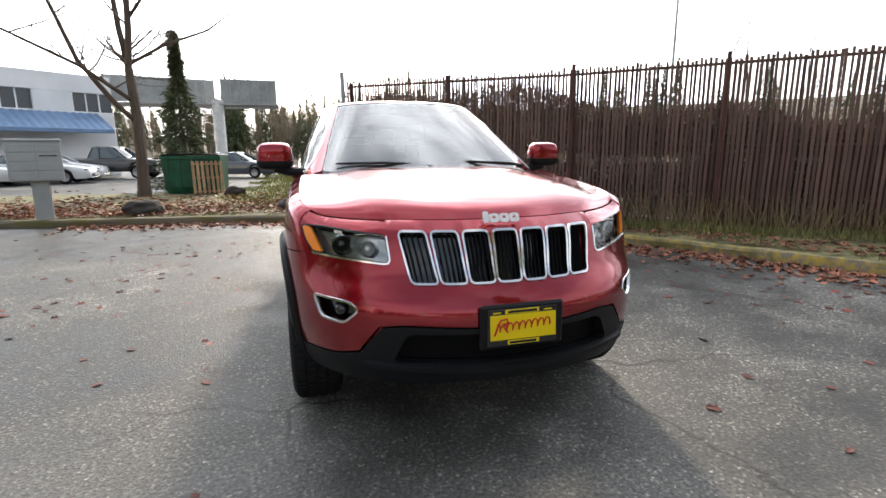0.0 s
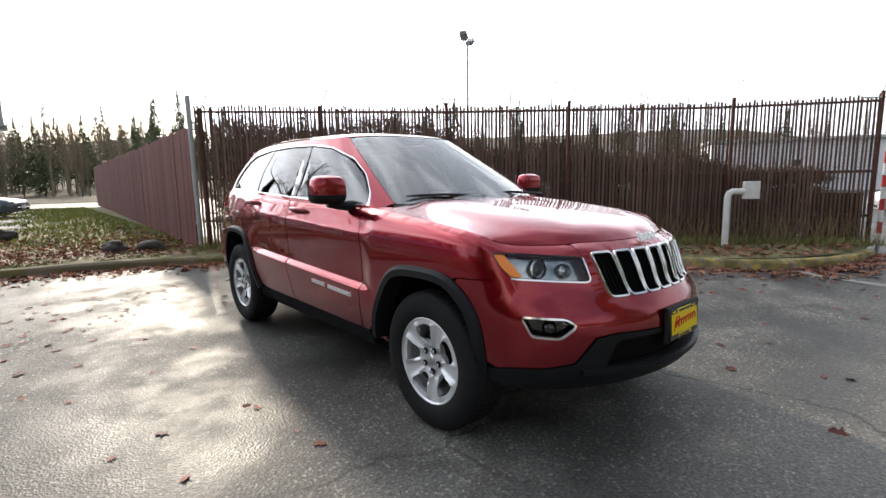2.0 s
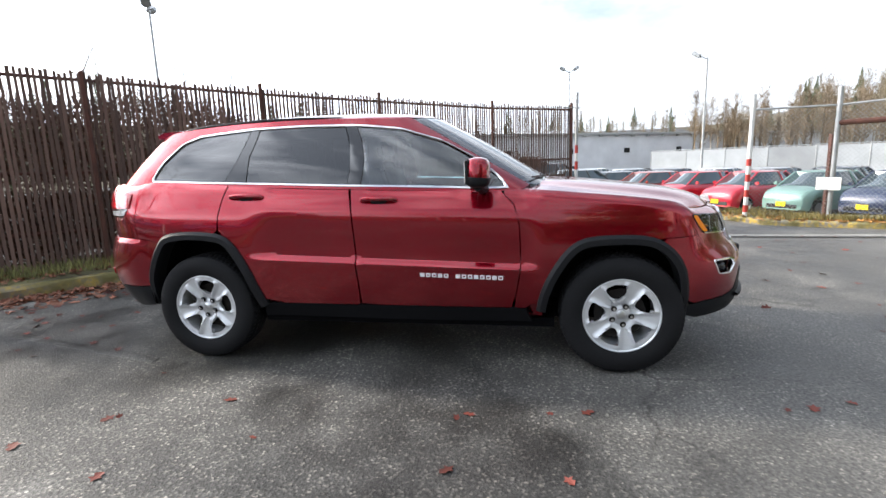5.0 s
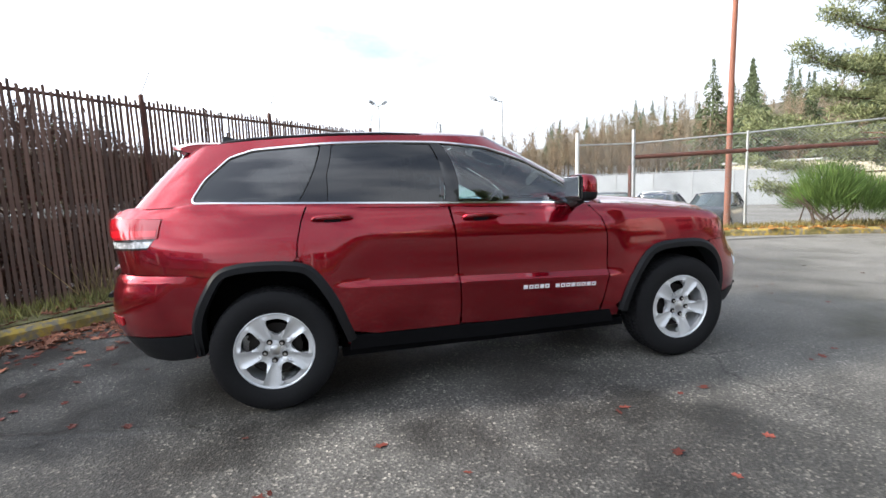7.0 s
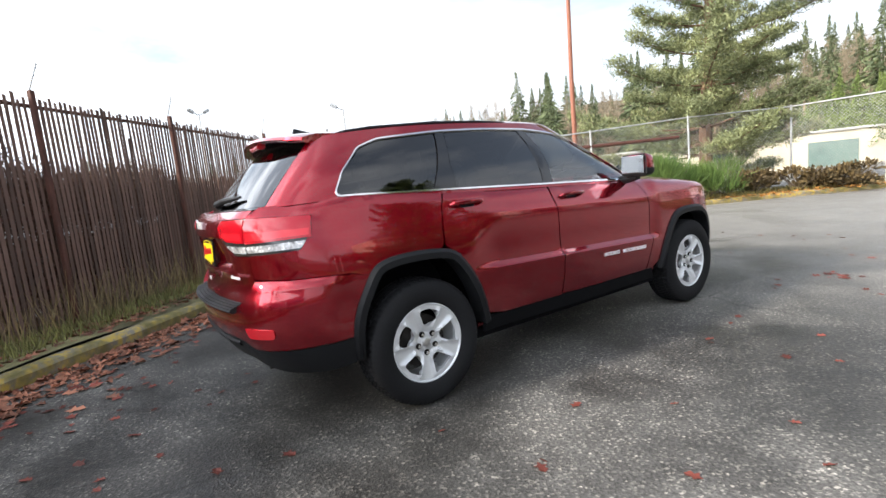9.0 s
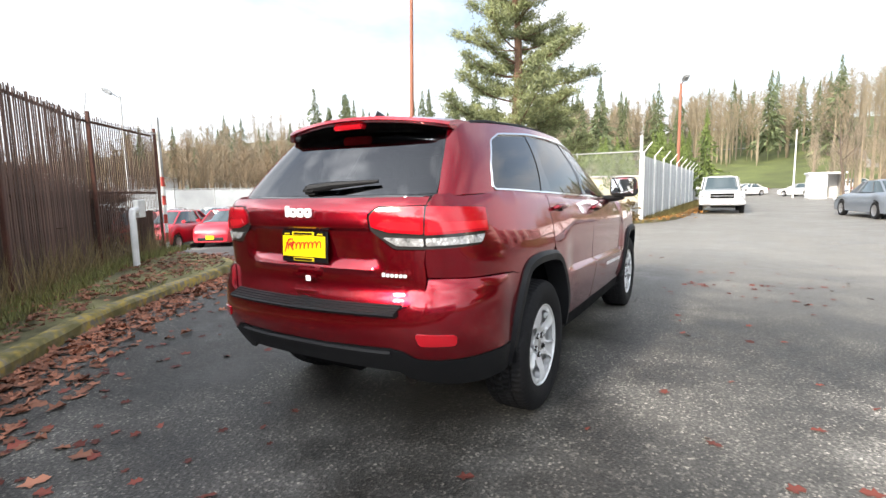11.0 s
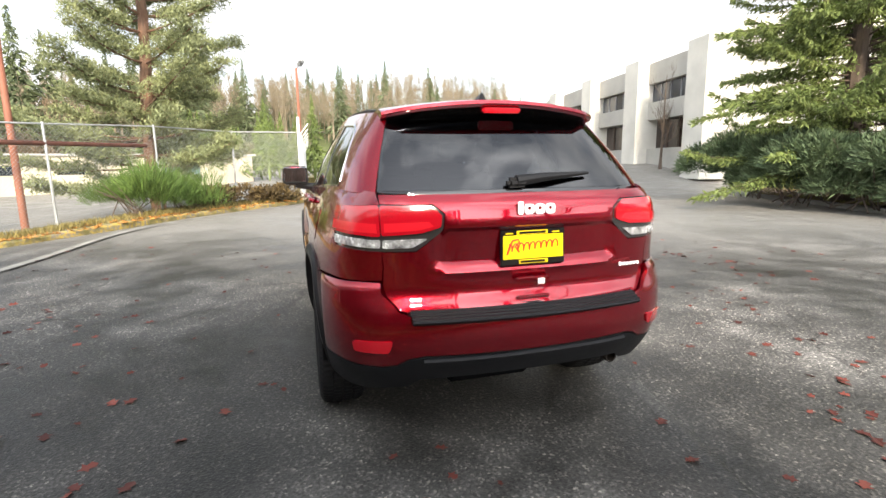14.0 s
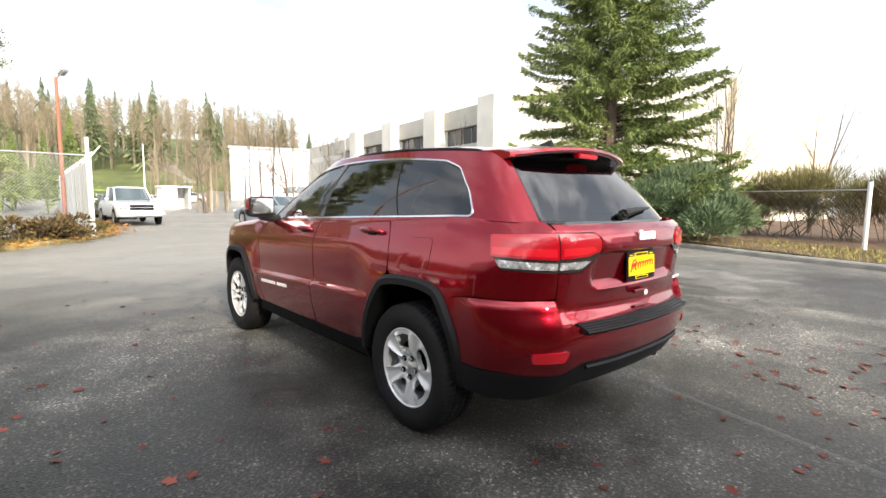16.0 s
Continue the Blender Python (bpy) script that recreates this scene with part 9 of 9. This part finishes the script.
for cx, cy, k, sd in ((-4.5, -1.6, 9, 0.12), (-3.9, -2.6, 6, 0.1), (-2.6, -2.3, 7, 0.14), (-4.2, -0.2, 10, 0.2), (-3.0, 3.4, 16, 0.35), (-2.4, -0.9 - 2.2, 14, 0.25), (2.2, 4.9, 22, 0.5), (-4.2, -2.2, 14, 0.3), (1.6, 5.6, 9, 0.3), (3.2, 4.2, 10, 0.3), (-4.7, -1.0, 12, 0.16), (-2.9, 0.9, 5, 0.2), (0.6, 6.2 - 1.2, 6, 0.3), (-2.2, 3.0, 22, 0.4), (-1.3, 3.4, 26, 0.45), (-1.5, -3.1, 9, 0.07), (-1.62, -2.98, 8, 0.05), (1.2, 3.6, 14, 0.45), (-3.3, 0.4, 12, 0.3), (-2.7, 1.6, 12, 0.4)):
    cl += [(cx + rs.normal() * sd, cy + rs.normal() * sd, 0.0) for _ in range(k)]
cl += [(float(x), float(y), 0.0) for x, y in along(lines_xy, rs.uniform(0.45, 0.95, 150), -0.5 - np.abs(rs.normal(size=150)) * 0.7)]
leaves("leaf_clusters", "small drifts of wet red leaves", cl, 95, (0.04, 0.09), LEAF_N, 0.16)
n = 900
p = along(o_xy, rs.uniform(0, 0.6, n), rs.normal(size=n) * 0.35 + 0.15)
leaves("far_kerb_leaves", "orange-brown leaves along the far kerb", np.c_[p, height(p[:, 0], p[:, 1]) + 0.13], 96, (0.08, 0.16), leaf_material("orange_leaves", (0.40, 0.19, 0.05), 0.5))

# ---- far woods ----
def ring(n, b0, b1, r0, r1, h0, h1):
    """Spots by compass bearing from +y towards +x, in degrees."""
    out = []
    for _ in range(n):
        b, r = radians(rs.uniform(b0, b1)), rs.uniform(r0, r1)
        out.append((r * math.sin(b), r * math.cos(b), rs.uniform(h0, h1)))
    return out


far_wood("far_firs", "dark firs along the far hillside", ring(34, 164, 197, 96, 135, 11, 17) + ring(9, 197, 207, 100, 140, 8, 12) + ring(10, 92, 116, 140, 180, 6, 9) + ring(20, 116, 130, 120, 170, 9, 15) + ring(40, 128, 168, 100, 150, 11, 19) + ring(34, -12, 95, 85, 140, 9, 15) + ring(30, -12, 24, 62, 95, 7, 12) + ring(26, -65, -5, 75, 110, 7, 12), "fir", 201, FIR_FAR, 0.25)
far_wood("fir_clump", "clump of dark firs beyond the car lot", [(36.9, -40.9, 13.5), (39.4, -43.4, 14), (41.4, -40.4, 14.5), (43.4, -44.9, 13), (34.9, -38.9, 12.5), (34, -45, 11.5), (29, -46.5, 14), (31.5, -49, 14.5), (27.5, -49.5, 14.5), (25, -51, 16.5), (23.5, -53, 15), (62, -38, 8), (13.5, -66, 17), (18, -66, 14)], "fir", 202, FIR_FAR, 0.27)
far_wood("far_bare_wood", "grey-brown leafless woods on the hillside", ring(330, 164, 204, 97, 150, 9, 14) + ring(60, 96, 116, 120, 170, 5, 8) + ring(290, 116, 166, 80, 160, 9, 14) + ring(150, -16, 30, 60, 100, 6, 10) + ring(70, 198, 232, 98, 150, 6, 10) + ring(130, -12, 98, 85, 150, 7, 12) + ring(230, -65, 2, 66, 110, 5, 9), "bare", 203, BROWN_FAR, 0.23, 0.8)
far_wood("lot_brush", "brown leafless brush behind the car lot", ring(220, 108, 158, 52, 82, 5, 8.5), "bare", 207, leaf_material("brush_twigs", (0.23, 0.175, 0.12)), 0.23, 0.8)
far_wood("bank_thicket", "thin grey-brown leafless trees along the drive", [(rs.uniform(-13, -8), rs.uniform(-44, -38), rs.uniform(4.5, 7)) for _ in range(10)] + [(rs.uniform(-16, -9), rs.uniform(-74, -56), rs.uniform(5, 8)) for _ in range(14)], "bare", 206, leaf_material("grey_twigs", (0.27, 0.225, 0.175)), 0.23, 0.42)
far_wood("green_saplings", "young bright green firs by the road", [(-0.4, -38, 7.4), (0.9, -40.5, 6.2), (3.5, -44, 6.5), (4.5, -48, 7), (2.8, -50, 6), (6, -45, 5.5), (9, -48, 7), (12, -46, 6.5), (15, -49, 6), (11, -55, 8)] + [(rs.uniform(1.5, 20), rs.uniform(-62, -42), rs.uniform(5, 8.5)) for _ in range(22)], "fir", 204, leaf_material("young_fir_needles", (0.15, 0.205, 0.06)), 0.26)
far_wood("lot_firs", "small dark firs over the fence", [(24, 34, 8.5), (28, 30, 9), (33, 40, 10), (20, 44, 9), (44, 36, 11), (50, 25, 10), (15, 52, 10), (12, 58, 12), (9, 55, 11), (38, 22, 7.5), (46, 14, 7), (14.5, 60, 11)], "fir", 205, FIR_FAR, 0.24)
for k, (x, y, h) in enumerate(((22, 24, 9.5), (25, 20.5, 9), (30, 20, 8.5), (31, 14.5, 8.5), (17, 30, 10), (36, 14, 8))):
    bare_tree((x, y, 0), h, 0.1, 140 + k, "slender leafless birch beyond the fence", 3, 1, 0.32, 0.35)
